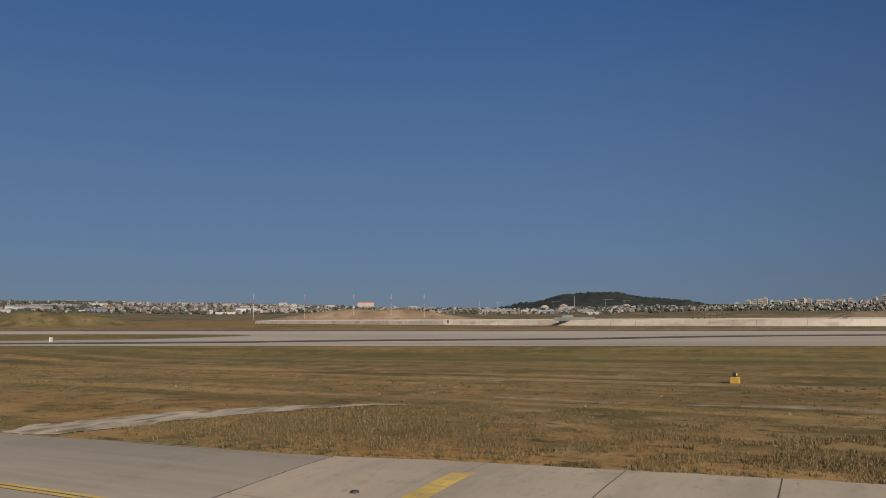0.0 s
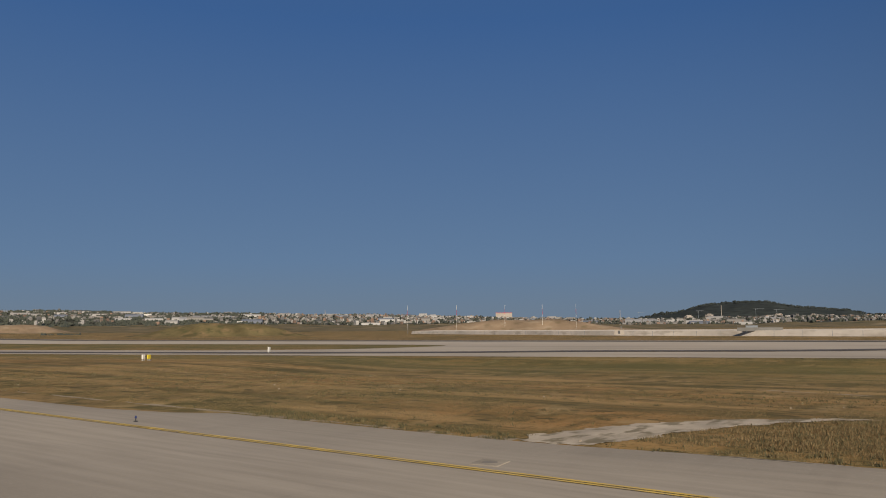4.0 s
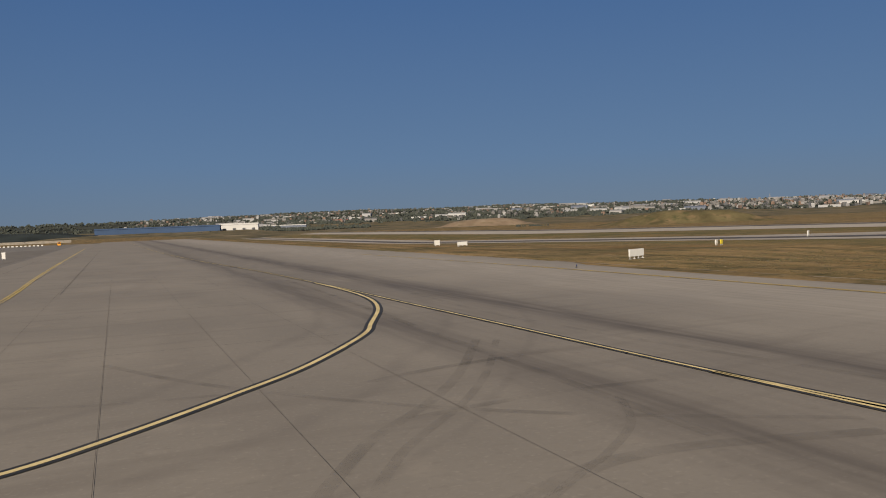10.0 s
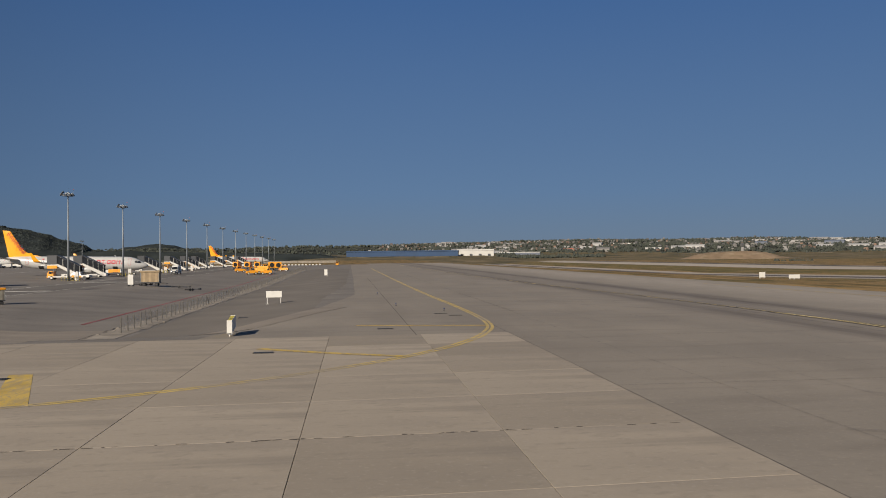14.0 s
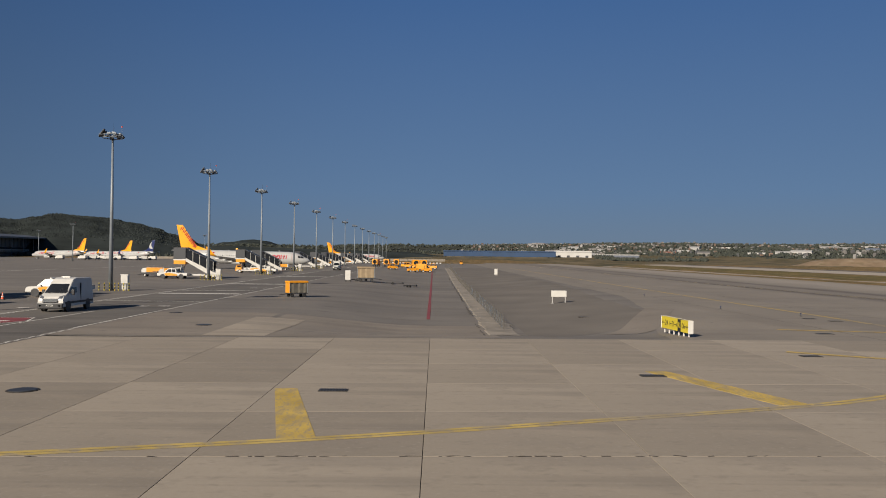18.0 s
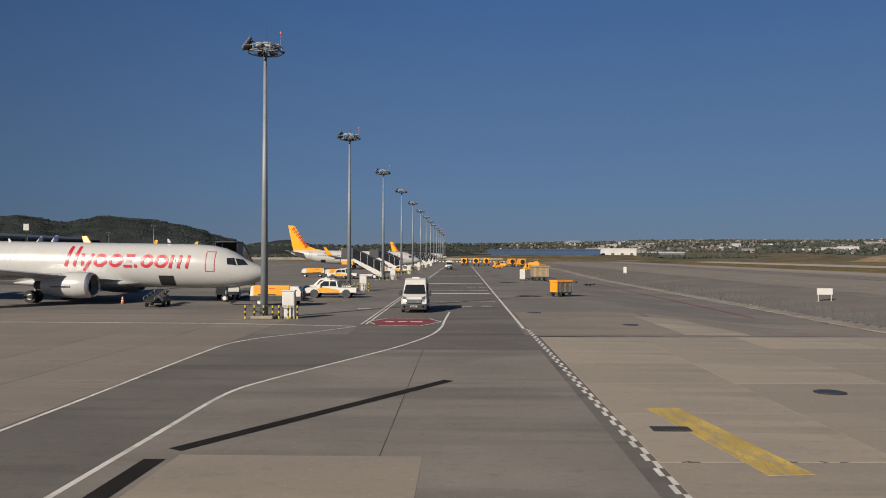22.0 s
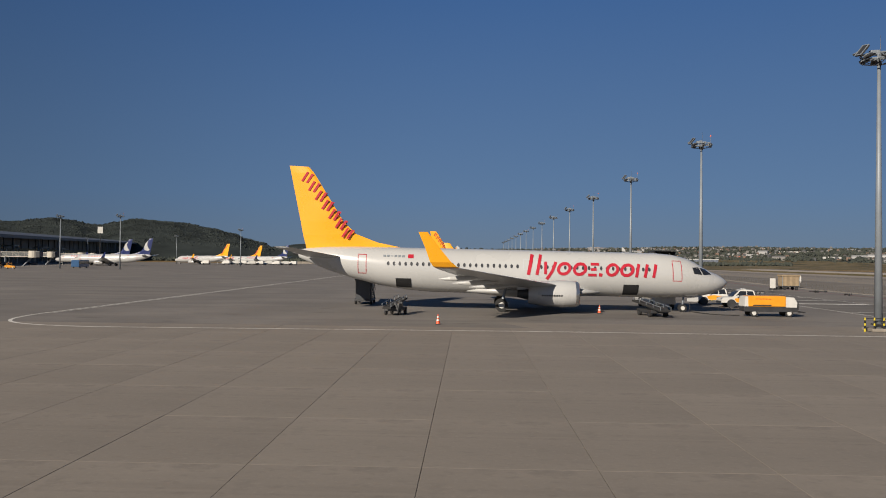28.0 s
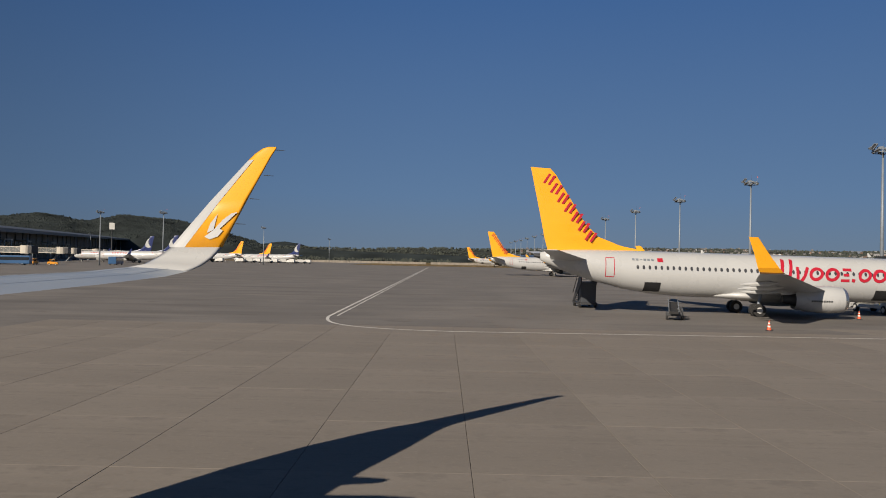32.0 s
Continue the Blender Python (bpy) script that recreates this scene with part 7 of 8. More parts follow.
def scatter_trees(name, items, material, label):
    """Far tree clumps: each an uneven cluster of tilted leaf masses."""
    vs, fs = [], []
    for x, y, z, r in items:
        for k in range(5):
            o = len(vs)
            cx, cy, cz = x + rng.uniform(-0.7, 0.7) * r, y + rng.uniform(-0.7, 0.7) * r, z + r * rng.uniform(0.35, 0.95)
            s = r * rng.uniform(0.4, 0.7)
            for a in range(5):
                th = a * 1.2566 + rng.random()
                vs.append((cx + s * math.cos(th) * rng.uniform(0.7, 1.2), cy + s * math.sin(th) * rng.uniform(0.7, 1.2), cz - s * rng.uniform(0.2, 0.9)))
            vs.append((cx + rng.uniform(-0.3, 0.3) * s, cy, cz + s * rng.uniform(0.5, 1.1)))
            fs += [(o + a, o + (a + 1) % 5, o + 5) for a in range(5)]
    me = bpy.data.meshes.new(name)
    me.from_pydata(vs, [], fs)
    me.materials.append(material)
    return tagged(new(name, me), label, "trees", "", "stuff")


clumps = []
for i in range(11000):
    az = rng.uniform(16, -104)
    d = 1400 + 1050 * rng.random() ** 0.8
    x, y = polar(az, d)
    if rng.random() < 0.5 + 0.8 * noise.noise((x / 200, y / 200, 3.0)):
        clumps.append((x, y, town_ground(az, d), rng.uniform(2.2, 5.5)))
for i in range(9000):
    az = rng.uniform(-3, -42)
    d = 1400 + 1050 * rng.random() ** 0.8
    x, y = polar(az, d)
    if rng.random() < 0.62 + 0.8 * noise.noise((x / 150, y / 150, 6.0)):
        clumps.append((x, y, town_ground(az, d) - 0.5, rng.uniform(2.5, 5)))
scatter_trees("far_trees", clumps, M_LEAF, "dark scattered trees between the far houses")
belt_trees = [(*polar(az, dd), -0.5, rng.uniform(2, 4.2)) for az, dd in [(rng.uniform(16, 3), rng.uniform(880, 1050)) for _ in range(210)] + [(rng.uniform(-13.4, -17), rng.uniform(1150, 1230)) for _ in range(130)] + [(rng.uniform(30, 12), rng.uniform(960, 1000)) for _ in range(300)] + [(rng.uniform(-1, -11.5), rng.uniform(1090, 1150)) for _ in range(70)]]
for i in range(210):
    az, d = -13.2 - 7.5 * rng.random() ** 1.5, rng.uniform(1170, 1235)
    belt_trees.append((*polar(az, d), field_ground(az, d) - 0.3, rng.uniform(2.8, 5.4) * (1.2 if rng.random() < 0.2 else 0.9)))
scatter_trees("tree_belt", belt_trees, M_LEAF, "dark belt of trees beyond the apron")
crest = []
for i in range(9000):
    az = rng.uniform(36, 9)
    d = rng.uniform(1100, 1438)
    x, y = polar(az, d)
    crest.append((x, y, ridge(LEFT, 1010, 1440, 3.5)(az, d) - 1.8, rng.uniform(1.3, 2.8)))
for i in range(900):
    az = rng.uniform(-67, -90)
    d = rng.uniform(3700, 4100)
    x, y = polar(az, d)
    crest.append((x, y, ridge(RIGHT, 3000, 4120, 5.0)(az, d) - 3, rng.uniform(4, 8)))
scatter_trees("hill_woods", crest, M_FOREST, "dark woods covering the hills")
bush = [(*polar(-28.8 + rng.uniform(-1.1, 1.1), 690 + rng.uniform(-3, 3), 74, -9), -3.4, rng.uniform(1.6, 2.6)) for _ in range(22)]
scatter_trees("bush_row", bush, M_LEAF, "row of dark bushes on the field")


def hall(name, label, az, d, w, h, depth, z, material, roof=M_SHED, turn=0):
    x, y = polar(az, d)
    ob = thing(name, label, "building", pose(x, y, z, 0, 0, az + turn), "far halls")
    part("wall", box(-w / 2, w / 2, -depth / 2, depth / 2, -4, h * 0.82), material, ob)
    part("roof", loft([[(-w / 2 - 0.5, s * depth / 2 * 1.03, h * 0.82), (w / 2 + 0.5, s * depth / 2 * 1.03, h * 0.82), (w / 2 + 0.5, s * depth / 2 * 0.9, h), (-w / 2 - 0.5, s * depth / 2 * 0.9, h)] for s in (-1, 1)]), roof, ob)
    for i in range(max(2, int(w / 14)) if d < 1300 and material is not M_BLUE else 0):
        bx = -w / 2 + (i + 0.5) * w / max(2, int(w / 14))
        part("gate", box(bx - 2.2, bx + 2.2, -depth / 2 - 0.2, -depth / 2, -2, h * 0.42), M_TERM if material is not M_BLUE else M_NAVY, ob)
    return ob


hall("white_hall", "white gabled industrial hall beyond the airfield", -11.45, 1240, 56, 12.5, 40, 2, M_SHED)
hall("white_hall_annex", "lower pale hall beside the white hall", -14.5, 1270, 66, 6.6, 30, 3, M_SHED_MIX)
for k, (a0, w) in enumerate(((-4.0, 75), (-7.4, 72), (-9.3, 40))):
    hall("blue_hall", "long dark blue industrial hall with a pale roof edge", a0, 1190, w, 8.8, 40, 4.2, M_BLUE, M_BLUE)
hall("far_hall", "long cream hall on the far slope", -21.3, 1960, 66, 9.5, 26, 22, M_SHED)
hall("far_hall", "long pale hall on the far slope", -20.1, 1820, 42, 6, 22, 14.5, M_SHED)
hall("orange_hall", "low orange-brown hall below the town", -17.6, 1700, 30, 6, 18, 12, M_EARTH, M_ROOF)
hall("red_roof_hall", "hall with a bright red roof in the town", -59.4, 2250, 45, 8.5, 26, 27, M_TOWER, M_ROOF)
hall("white_hall_low", "low white hall on the far plain", -35.0, 2000, 30, 6, 20, 27, M_SHED)


def apartment(az, d, w, h, z):
    x, y = polar(az, d)
    ob = thing("apartment_block", "pale high-rise apartment block on the far ridge", "apartment block", pose(x, y, z, 0, 0, az + random.uniform(-20, 20)), "far apartment blocks")
    part("wall", box(-w / 2, w / 2, -9, 9, -6, h), M_TOWER, ob)
    for i in range(int(h / 6)):
        part("window_band", box(-w / 2 + 1, w / 2 - 1, -9.15, -9, 3 + 6 * i, 5 + 6 * i), M_TERM, ob)
    part("roof", box(-w / 4, w / 4, -4, 4, h, h + 3), M_TOWER, ob)


for i in range(34):
    az = -84.5 - 9.5 * (i / 33) + rng.uniform(-0.2, 0.2)
    apartment(az, rng.uniform(2750, 3050), rng.uniform(11, 18), rng.uniform(20, 33) * (1.2 if rng.random() < 0.2 else 1), 14)
for i in range(8):
    apartment(rng.uniform(-70, -82), rng.uniform(2500, 2700), rng.uniform(12, 20), rng.uniform(8, 15), 14)


def slim(name, label, category, az, d, h, r, z=0, material=M_GSEW, jib=0.0):
    x, y = polar(az, d, 82, -15)
    ob = thing(name, label, category, pose(x, y, z, 0, 0, az), "far masts")
    n = 5
    for i in range(n):
        part("section", tube((0, 0, h * i / n), (0, 0, h * (i + 1) / n), r, r * 0.9, 8), M_LIVRED if i == 3 and name == "striped_mast" else material, ob)
    if jib:
        part("jib", box(-jib * 0.3, jib, -0.4, 0.4, h, h + 0.5), material, ob)
        part("cabin", box(-0.8, 0.8, -0.8, 0.8, h - 2, h), material, ob)
    return ob


for az in (-51.4, -55.0, -58.5, -61.2, -63.6):
    slim("striped_mast", "thin red and white mast on the field", "mast", az, 640, 20, 0.11)
for az, h, j in ((-71.5, 44, 34), (-75.2, 50, 40), (-76.5, 46, 36), (-67.5, 40, 30)):
    slim("tower_crane", "far yellow tower crane over the town", "crane", az, 2300, h * 0.62, 0.3, 10, M_METAL, j * 0.55)
for az, h in ((-73.0, 60), (-66.2, 40), (-45, 48), (-30.8, 44)):
    slim("chimney", "slim pale chimney in the town", "chimney", az, 2350, h * 0.6, 0.8, 18, M_TOWER)


# ---- earth mounds, the pale embankment and what stands by the runway ----
def mound(name, label, cx, cy, rx, ry, h, turn, material):
    bm = bmesh.new()
    n, m = 72, 16
    prev = None
    for j in range(m + 1):
        t = j / m
        row = []
        for i in range(n):
            a = 2 * math.pi * i / n
            k = 1 - t
            px, py = rx * k * math.cos(a), ry * k * math.sin(a)
            z = h * smoothstep(0, 0.75, t) + (0.16 * h * noise.noise((px / 22, py / 22, cx)) + 0.08 * h * noise.noise((px / 7, py / 7, cx))) * (1 if j else 0)
            c, s = math.cos(radians(turn)), math.sin(radians(turn))
            wx, wy = cx + c * px - s * py, cy + s * px + c * py
            row.append(bm.verts.new((wx, wy, height(wx, wy) + z - (0.6 if j == 0 else 0))))
        if prev:
            for i in range(n):
                bm.faces.new((prev[i], prev[(i + 1) % n], row[(i + 1) % n], row[i]))
        prev = row
    bmesh.ops.recalc_face_normals(bm, faces=bm.faces)
    return structure(name, bm, material, label, "mound", True)


mound("earth_mound", "long bare brown earth mound beyond the runway", *polar(-58.0, 660, 93, -34), 105, 34, 9.5, -58, M_EARTH)
mound("earth_bank", "low bare brown bank behind the pale embankment", *polar(-96, 470, 93, -34), 95, 24, 4.6, -96, M_EARTH)
mound("grass_mound", "low olive grass mound beyond the runway", *polar(-38.5, 520, 82, -15), 62, 26, 7.5, -38, M_SCRUB)
mound("grass_mound_far", "low dry mound on the far field", *polar(-26.5, 900, 60, 0), 70, 30, 8, -26, M_EARTH)
bm = bmesh.new()
prev = None
for x, y in smoothed([(520, 330), (455, 215), (400, 119), (362, 20), (340, -60), (345, -200), (350, -420)], 8):
    row = [bm.verts.new((x + dx, y, height(x, y) + z)) for dx, z in ((0, -0.6), (1.2, 1.9), (30, 2.2), (34, -0.8))]
    if prev:
        for i in range(3):
            bm.faces.new((prev[i], prev[i + 1], row[i + 1], row[i]))
    prev = row
bmesh.ops.recalc_face_normals(bm, faces=bm.faces)
structure("pale_embankment", bm, M_PALE, "long pale stone embankment behind the runway", "embankment")
rail = thing("embankment_fence", "thin dark fence along the pale embankment", "fence")
bm = bmesh.new()
post_me = mesh_of("post", box(-0.04, 0.04, -0.04, 0.04, 0, 1.9), M_METAL)
bm.free()
for x, y in smoothed([(516, 330), (451, 215), (396, 119), (358, 20), (336, -60), (341, -200)], 10):
    share("post", post_me, rail, pose(x, y, height(x, y)))
gantry = thing("steel_gantry", "rusty steel frame standing on the embankment", "frame", pose(*polar(-81.6, 290, 93, -34), 1.6, 0, 0, -72))
for i in range(6):
    part("post", box(-5 + 2 * i - 0.15, -5 + 2 * i + 0.15, -0.15, 0.15, 0, 2.8), M_IRON, gantry)
part("beam", box(-5.6, 5.6, -0.3, 0.3, 2.8, 3.2), M_IRON, gantry)
part("base_beam", box(-5.6, 5.6, -0.3, 0.3, 0, 0.2), M_IRON, gantry)
hut = thing("equipment_hut", "grey equipment huts behind a wire fence", "hut", pose(*polar(-72.4, 300, 93, -34), 1.2, 0, 0, -72))
part("cabin", box(-4, 0, -1.5, 1.5, 0, 2.2, 0.05), M_METAL, hut)
part("tank", box(0.8, 4.5, -1.2, 1.2, 0, 1.4, 0.1), M_ASPH_DARK, hut)
part("fence_frame", box(-7, 8, -3.0, -2.9, 0.2, 1.5), M_MESHGREY, hut)
box_hut = thing("white_hut", "small white hut beside the runway", "hut", pose(*polar(-67.2, 330, 82, -15), 0.2, 0, 0, -66))
part("cabin", box(-1.9, 1.9, -1.0, 1.0, -0.5, 1.7, 0.05), M_TOWER, box_hut)
part("door", box(-0.4, 0.4, -1.03, -1.0, 0.0, 1.3), M_TERM, box_hut)
part("mast", tube((0.8, 0, 1.8), (0.8, 0, 3.2), 0.08), M_METAL, box_hut)
steps = thing("embankment_stair", "dark steel stair up the pale embankment", "stair", pose(*polar(-89.5, 255, 93, -34), 0.6, 0, 0, -80))
for i in range(8):
    part("step", box(-4 + i * 1.0, -3 + i * 1.0, -0.5, 0.5, i * 0.32, i * 0.32 + 0.16), M_IRON, steps)
part("handrail", tube((-4, -0.5, 0.9), (4, -0.5, 3.5), 0.06), M_IRON, steps)


# ---- terminal ----
def terminal():
    """A long hall whose roof climbs gently away from the near end."""
    ob = thing("terminal_building", "long dark airport terminal with a sloping roof", "terminal", pose(-236, 250, 0, 0, 0, 107.5))
    far, climb = 900, 10.0
    part("hall", loft([[(x, 4, -1), (x, 60, -1), (x, 60, 13 + e), (x, 4, 13 + e)] for x, e in ((0, 0), (far, climb))]), M_TERM, ob)
    part("roof", loft([[(x, a, z + e) for a, z in ((-10, 13.6), (20, 17.0), (66, 18.6), (66, 17.6), (20, 15.8), (-10, 11.8))] for x, e in ((-8, 0), (far + 10, climb))]), M_ROOFGREY, ob, "dark grey roof")
    for i in range(46):
        x = i * 20
        part("mullion", box(x - 0.25, x + 0.25, 3.6, 4, 0, 12.6 + climb * x / far), M_ROOFGREY, ob)
        if i % 3 == 0:
            part("roof_post", tube((x, -6, 0), (x, -6, 12.2 + climb * x / far), 0.35, seg=8), M_METAL, ob)
    part("glass_band", box(0, far, 3.7, 3.9, 5, 9), M_GLASS, ob)
    part("apron_level", box(0, far, 2.8, 3.6, 0, 3.2), M_ROOFGREY, ob)
    part("gallery", box(0, far, -1.5, 2.8, 3.6, 6.4, 0.1), M_BRIDGEGLASS, ob, "grey glazed gallery")
    part("gallery_roof", box(0, far, -1.8, 2.9, 6.4, 6.8), M_TAN, ob, "pale gallery roof")
    return ob


terminal()


board = thing("pole_sign", "white sign on a tall dark pole behind the terminal", "sign", pose(-259.9, 473.3, 14.5, 0, 0, 17))
part("panel", box(-1.5, 1.5, -0.3, 0.3, 4.0, 8.0, 0.05), M_SIGNW, board)
part("pole", tube((0, 0.4, -14.6), (0, 0.4, 7.0), 0.3, 0.2), M_DARK, board)


def jet_bridge(x, y, r):
    ob = thing("jet_bridge", "grey glazed jet bridge with a pale roof on steel legs", "jet bridge", pose(x, y, 0, 0, 0, r), "jet bridges")
    for name_, x0, x1, w, z0, z1 in (("tunnel", -16, 10, 1.5, 3.6, 6.2), ("inner_tunnel", 10, 22, 1.25, 3.8, 6.0)):
        tun = part(name_, box(x0, x1, -w, w, z0 + 0.25, z1 - 0.25), M_BRIDGEGLASS, ob, "grey glazed tunnel")
        part("roof", box(x0, x1, -w - 0.15, w + 0.15, z1 - 0.25, z1, 0.04), M_TAN, tun, "pale roof")
        part("floor", box(x0, x1, -w - 0.1, w + 0.1, z0, z0 + 0.25, 0.03), M_TAN, tun)
        n = int((x1 - x0) / 2.2)
        bm = bmesh.new()
        for s_ in (-1, 1):
            for i in range(n + 1):
                xx = x0 + (x1 - x0) * i / n
                add_tube(bm, (xx, s_ * (w + 0.04), z0 + 0.2), (xx, s_ * (w + 0.04), z1 - 0.2), 0.08, seg=4)
                if i < n:
                    up_ = i % 2
                    add_tube(bm, (xx, s_ * (w + 0.05), z0 + 0.2 if up_ else z1 - 0.2), (xx + (x1 - x0) / n, s_ * (w + 0.05), z1 - 0.2 if up_ else z0 + 0.2), 0.06, seg=4)
        part("truss", bm, M_TAN, tun, "pale steel bracing")
    cab_ = part("cab", tube((23, 0, 3.6), (23, 0, 6.4), 2.2, seg=14), M_TAN, ob)
    part("bellows", box(24.2, 26, -1.6, 1.6, 3.7, 6.3, 0.2), M_DARK, cab_, "black folding bellows")
    part("rotunda", tube((-17, 0, 3.2), (-17, 0, 6.8), 2.0, seg=14), M_TAN, ob)
    part("rotunda_leg", tube((-17, 0, 0), (-17, 0, 3.3), 0.7, seg=12), M_METAL, ob)
    portal = part("portal_roof", box(-20, -12.5, -2.6, 2.6, 9.6, 10.2, 0.08), M_TAN, ob, "pale canopy over the bridge")
    for px in (-19.4, -13.2):
        for s_ in (-1, 1):
            part("portal_post", box(px - 0.25, px + 0.25, s_ * 2.3 - 0.25, s_ * 2.3 + 0.25, 0, 9.6), M_TAN, portal)
    for s_ in (-1, 1):
        part("leg", tube((12, s_ * 1.6, 0.5), (12, s_ * 1.6, 4), 0.25), M_METAL, ob)
    part("bogie", box(11, 13, -2.2, 2.2, 0, 0.9, 0.1), M_DARK, ob)
    part("service_stair", loft([[(20.5, s_ * 0.5 + 2.6, 3.6), (21.0, s_ * 0.5 + 2.6, 3.6), (17.6, s_ * 0.5 + 2.6, 0.0), (17.1, s_ * 0.5 + 2.6, 0.0)] for s_ in (-1, 1)]), M_METAL, ob)
    return ob


for i, t in enumerate((20, 70, 125, 185, 250, 320)):
    bx, by = -236 + t * math.cos(radians(107.5)) + 18, 250 + t * math.sin(radians(107.5)) + 4
    jet_bridge(bx, by, 5 if i % 2 else -12)
for x, y, r in ((-196, 262, 90), (-204, 278, 95), (-186, 255, 15)):
    copy_thing(tr, pose(x, y, 0, 0, 0, r))
for x, y, r in ((-198, 252, 10), (-181, 292, 100)):
    bus = thing("apron_bus", "dark blue apron bus near the terminal", "bus", pose(x, y, 0, 0, 0, r), "apron buses")
    part("body", box(-6, 6, -1.4, 1.4, 0.4, 3.0, 0.15), M_BUS, bus)
    part("window_band", box(-5.8, 5.8, -1.43, 1.43, 1.5, 2.5, 0.02), M_GLASS, bus)
    wheels(bus, (-3.8, 3.8), 1.2, 0.45, 0.3)
def apron_truck():
    ob = thing("apron_truck", "white low service truck beside the far airliners", "truck", group="white apron trucks")
    part("box_body", box(-2.6, 1.0, -1.1, 1.1, 0.8, 2.5, 0.08), M_GSEW, ob)
    part("cab", section([(1.05, 0.6), (1.05, 2.1), (1.9, 2.1), (2.5, 1.3), (2.55, 0.6)], 1.0, 0.1), M_GSEW, ob)
    part("windscreen", box(1.95, 2.25, -0.85, 0.85, 1.4, 1.9), M_GLASS, ob)
    part("chassis", box(-2.6, 2.5, -0.9, 0.9, 0.45, 0.8), M_DARK, ob)
    wheels(ob, (-1.7, 1.7), 0.9, 0.42, 0.28, M_DARK)
    return ob


truck = apron_truck()
truck.matrix_basis = pose(-196, 478, 0, 0, 0, 170)
for i in range(9):
    a_ = 16.2 - 0.58 * i
    copy_thing(truck, pose(-44.4 - math.tan(radians(a_)) * (484 + 4 * (i % 3)), 484 + 4 * (i % 3), 0, 0, 0, 172 + 16 * (i % 2)))
# low barrier blocks at the apron's far end
bar_me = mesh_of("barrier_block", box(-0.5, 0.5, -0.25, 0.25, 0, 0.6, 0.06), M_GSEW)
far_barrier = thing("barrier_row", "row of white blocks at the apron's far end", "barrier")
for i in range(24):
    share("block", bar_me, far_barrier, pose(-10 + i * 1.95, 452 + 0.1 * i, 0))
# low wall and plantings at the far end of the stands
for x0, x1 in ((-220, -74), (-70, 40)):
    structure("boundary_wall", box(x0, x1, 640, 640.5, -0.5, 1.8), M_STRIP, "pale low boundary wall at the apron's end", "wall")
structure("far_apron", sheet(-420, 120, 470, 640, -0.03, 2, 2), M_APRON, "grey asphalt beyond the stands", "apron")

# ---- verge: old concrete, paths, tufts ----
verge = bmesh.new()
for pts in ([(112.9, -4.9), (114.2, -4.8), (116.2, -5.3), (119.5, -7.1), (122.6, -9.65), (124.6, -12.4), (126.2, -15.6), (124.6, -14.3), (121.6, -11.8), (119.4, -10.5), (117.8, -9.9), (115.4, -9.0), (113.4, -8.3), (112.6, -7.0)],):
    loop = smoothed(pts + [pts[0]], 20)[:-1]
    vs = [verge.verts.new((p.x + 0.5 * noise.noise((p.x, p.y, 2.0)) + 0.25 * noise.noise((p.x * 3, p.y * 3, 1.0)), p.y + 0.5 * noise.noise((p.x, p.y, 6.0)) + 0.25 * noise.noise((p.x * 3, p.y * 3, 8.0)), height(p.x, p.y) - 0.025)) for p in loop]
    verge.faces.new(vs)
bmesh.ops.triangulate(verge, faces=verge.faces)
structure("old_concrete", verge, M_OLD_PATCH, "cracked pale concrete patch in the grass", "pavement")
def ragged(name, label, pts, width, seed):
    """A worn strip in the grass with uneven edges and gaps."""
    bm = bmesh.new()
    prev = None
    for k, p in enumerate(smoothed(pts, 24)):
        w = width * (0.55 + 1.1 * noise.noise((p.x / 1.7, p.y / 1.7, seed)) + 0.6 * noise.noise((p.x / 0.5, p.y / 0.5, seed + 3)))
        mid = 0.25 * noise.noise((p.y / 2.2, seed, 0))
        row = [bm.verts.new((p.x + mid + s * max(w, 0.03), p.y, height(p.x + mid + s * max(w, 0.03), p.y) - 0.042)) for s in (-0.5, 0.5)]
        if prev and w > 0.12 * width:
            bm.faces.new((prev[0], prev[1], row[1], row[0]))
        prev = row
    return structure(name, bm, M_DUST, label, "track")


ragged("grass_track", "pale worn track through the grass", [(133.0, -17), (132.8, -24.5), (134.6, -31.5), (134.4, -38), (133, -60)], 1.7, 1)
ragged("grass_track", "faint pale track through the grass", [(149.5, -4), (146.4, -15), (148.0, -22), (151.0, -36), (154, -60)], 0.7, 5)
ragged("grass_track", "dusty ragged edge of the taxiway's grass", [(112.9, -5), (112.95, 20), (112.9, 60), (112.8, 120)], 0.7, 9)
EDGE = ((-12, 112.35), (-16.6, 112.45), (-20.45, 112.85), (-23.8, 113.65), (-27.1, 114.15), (-30, 114.75), (-34, 115.35), (-44, 117.0), (-70, 121))


def edge_at(y):
    for (a, p), (b, q) in zip(EDGE, EDGE[1:]):
        if b <= y <= a:
            return p + (q - p) * (a - y) / (a - b)
    return 112.35


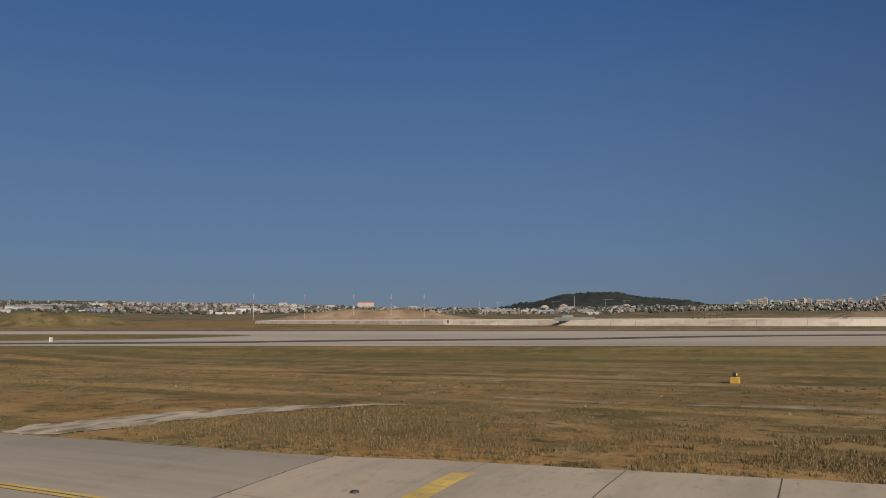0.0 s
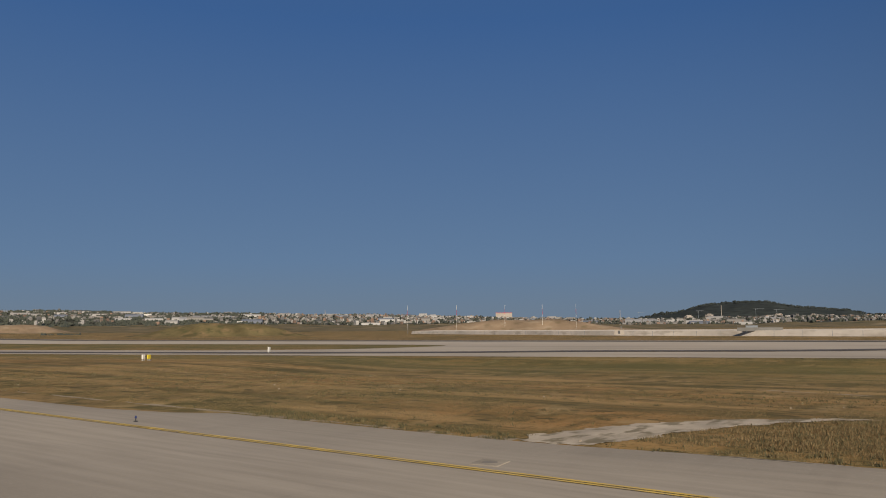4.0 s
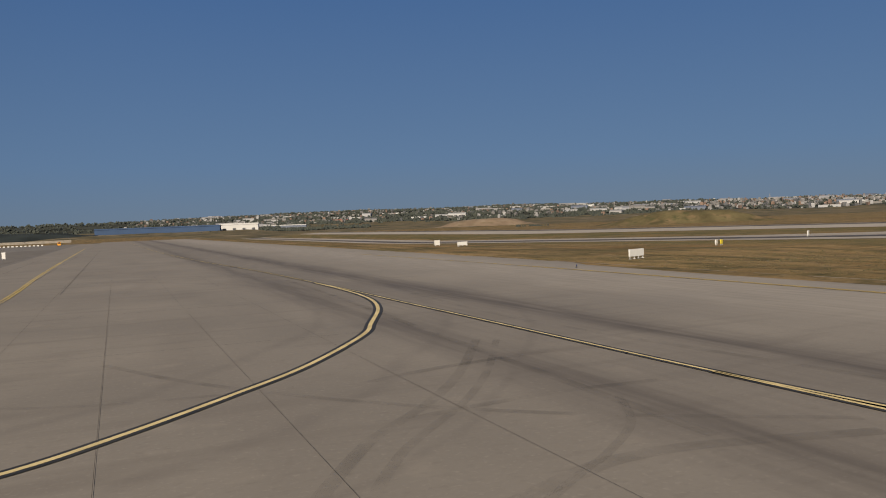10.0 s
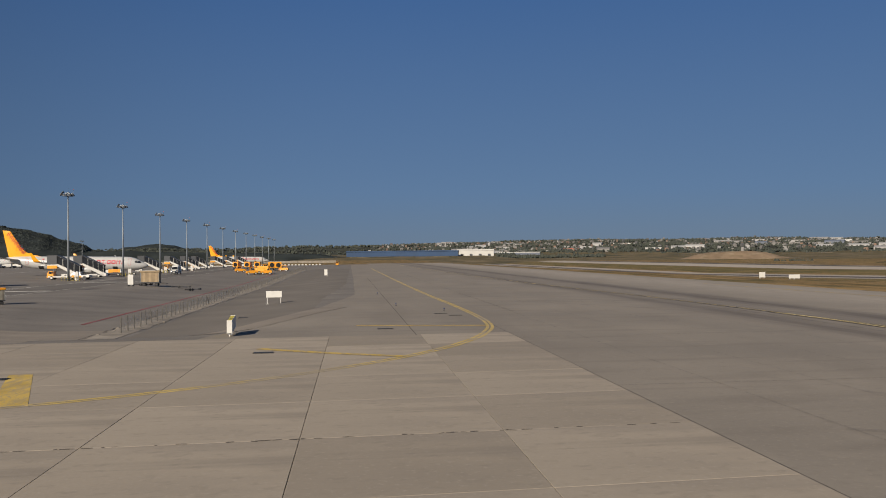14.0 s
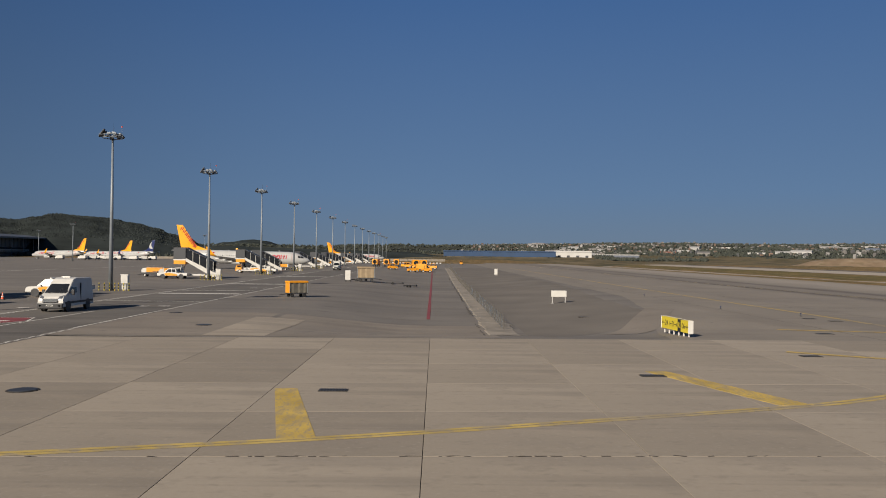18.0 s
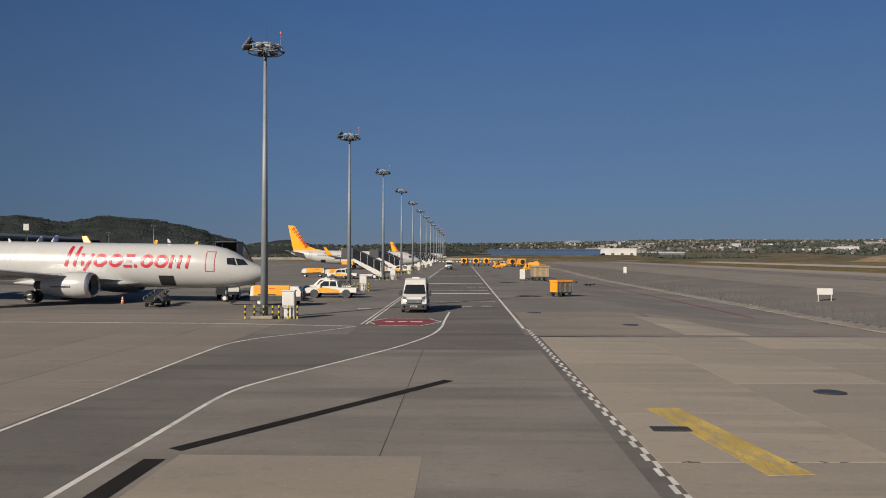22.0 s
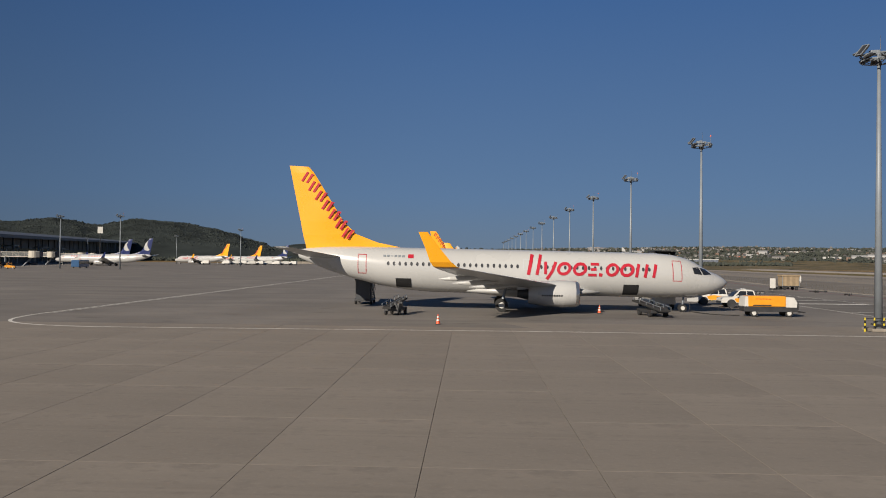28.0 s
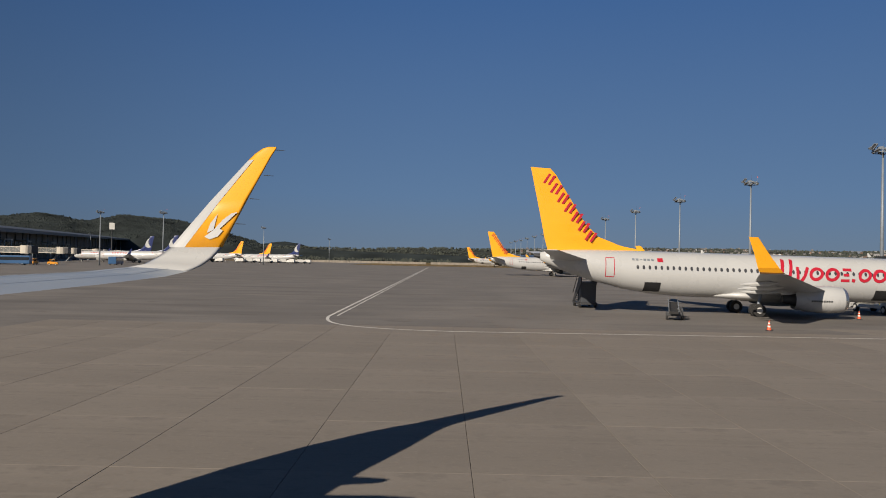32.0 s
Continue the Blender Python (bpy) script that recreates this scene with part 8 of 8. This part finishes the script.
for name_, y0, y1, x0, material_, lift_, words in (("taxiway_shoulder", -12, -20.5, 112.3, M_TAXI, -0.018, "pale concrete edge of the taxiway"), ("concrete_shoulder", -20.5, -70, 100.0, M_CONC, 0.006, "pale concrete shoulder beside the grass")):
    wedge, prev = bmesh.new(), None
    n = int((y0 - y1) / 0.5)
    for j in range(n + 1):
        yy = y0 + (y1 - y0) * j / n
        right = edge_at(yy) + 0.12 * noise.noise((yy * 1.3, 4.4, 0)) + 0.06 * noise.noise((yy * 5, 1.4, 0))
        row = [wedge.verts.new((x0 + (right - x0) * i / 8, yy, height(x0 + (right - x0) * i / 8, yy) + lift_)) for i in range(9)]
        if prev:
            for i in range(8):
                wedge.faces.new((prev[i], row[i], row[i + 1], prev[i + 1]))
        prev = row
    bmesh.ops.recalc_face_normals(wedge, faces=wedge.faces)
    structure(name_, wedge, material_, words, "pavement")
grass_tip = bmesh.new()
gv = [grass_tip.verts.new((x, y, -0.01)) for x, y in ((111.0, 15), (110.0, 20), (109.9, 37), (110.9, 55), (112.5, 60), (112.5, 12))]
grass_tip.faces.new(gv)
structure("grass_lip", grass_tip, M_GRASS, "dry grass creeping over the taxiway edge", "grass")


def tufts(name, count, x0, x1, y0, y1, lo, hi, seed, label, edge=None, material=M_TUFT, thresh=-0.12, blade=(0.006, 0.02), patch=3.5):
    r = np.random.default_rng(seed)
    n = count
    x, y = r.uniform(x0, x1, n), r.uniform(y0, y1, n)
    keep = np.array([noise.noise((a / patch, b / patch, seed)) + 0.5 * noise.noise((a / 11, b / 11, seed)) > thresh for a, b in zip(x, y)])
    x, y = x[keep], y[keep]
    if edge:
        k = edge(x, y)
        x, y = x[k], y[k]
    n = len(x)
    vs = np.zeros((n, 4, 3, 3))
    for b in range(4):
        a, h = r.uniform(0, 6.283, n), r.uniform(lo, hi, n)
        w, lean = r.uniform(*blade, n), r.uniform(0.05, 0.6, n) * h
        bx, by = x + r.normal(0, 0.08, n), y + r.normal(0, 0.08, n)
        z = np.array([height(p, q) for p, q in zip(bx, by)]) - 0.06
        vs[:, b, 0] = np.stack([bx - w * np.sin(a), by + w * np.cos(a), z], -1)
        vs[:, b, 1] = np.stack([bx + w * np.sin(a), by - w * np.cos(a), z], -1)
        vs[:, b, 2] = np.stack([bx + lean * np.cos(a), by + lean * np.sin(a), z + h], -1)
    me = bpy.data.meshes.new(name)
    tri = np.arange(n * 12).reshape(-1, 3)
    me.from_pydata(vs.reshape(-1, 3).tolist(), [], tri.tolist())
    me.materials.append(material)
    return tagged(new(name, me), label, "grass", "", "stuff")


def off_concrete(x, y):
    on_patch = (x > 112) & (x < 125.5) & (y < np.interp(x, (112, 114.2, 116.2, 119.5, 122.6, 126), (-4.7, -4.8, -5.3, -7.1, -9.65, -15))) & (y > np.interp(x, (112, 113.4, 115.4, 117.8, 119.4, 121.6, 126), (-8.2, -8.3, -9.0, -9.9, -10.5, -11.8, -15.2)))
    on_shoulder = (y < -12) & (x < np.interp(-y, [-e[0] for e in EDGE], [e[1] for e in EDGE]) + 0.15)
    return ~(on_patch | on_shoulder)


tufts("grass_tufts", 210000, 112.8, 150, -62, 70, 0.02, 0.075, 3, "dry yellow and olive grass tufts", off_concrete, blade=(0.005, 0.016), patch=2.2, thresh=-0.05)
tufts("grass_weeds", 30000, 114.5, 125, -45, -9, 0.04, 0.15, 4, "tall dry weeds at the taxiway's edge", off_concrete, thresh=0.0, patch=1.6, blade=(0.005, 0.015))
tufts("grass_tufts_far", 30000, 150, 188, -70, 150, 0.03, 0.12, 5, "far dry grass tufts")
tufts("dark_weeds", 60000, 113.0, 150, -62, 60, 0.05, 0.17, 8, "low dark weeds between the dry grass", off_concrete, M_WEED, 0.4, (0.012, 0.035), 0.8)
tufts("edge_weeds", 9000, 112.3, 114.6, -40, 12, 0.04, 0.18, 11, "dry weeds along the taxiway's broken edge", off_concrete, M_WEED, 0.1, (0.008, 0.025), 0.5)
litter = bmesh.new()
for i in range(26):
    lx, ly = random.uniform(113, 150), random.uniform(-45, 45)
    r_ = random.uniform(0.015, 0.04)
    add_box(litter, lx - r_, lx + r_, ly - r_, ly + r_, height(lx, ly) - 0.04, height(lx, ly) + r_ * 1.2)
tagged(new("grass_litter", mesh_of("grass_litter", litter, M_CONC)), "small pale bits of litter in the grass", "litter", "", "stuff")
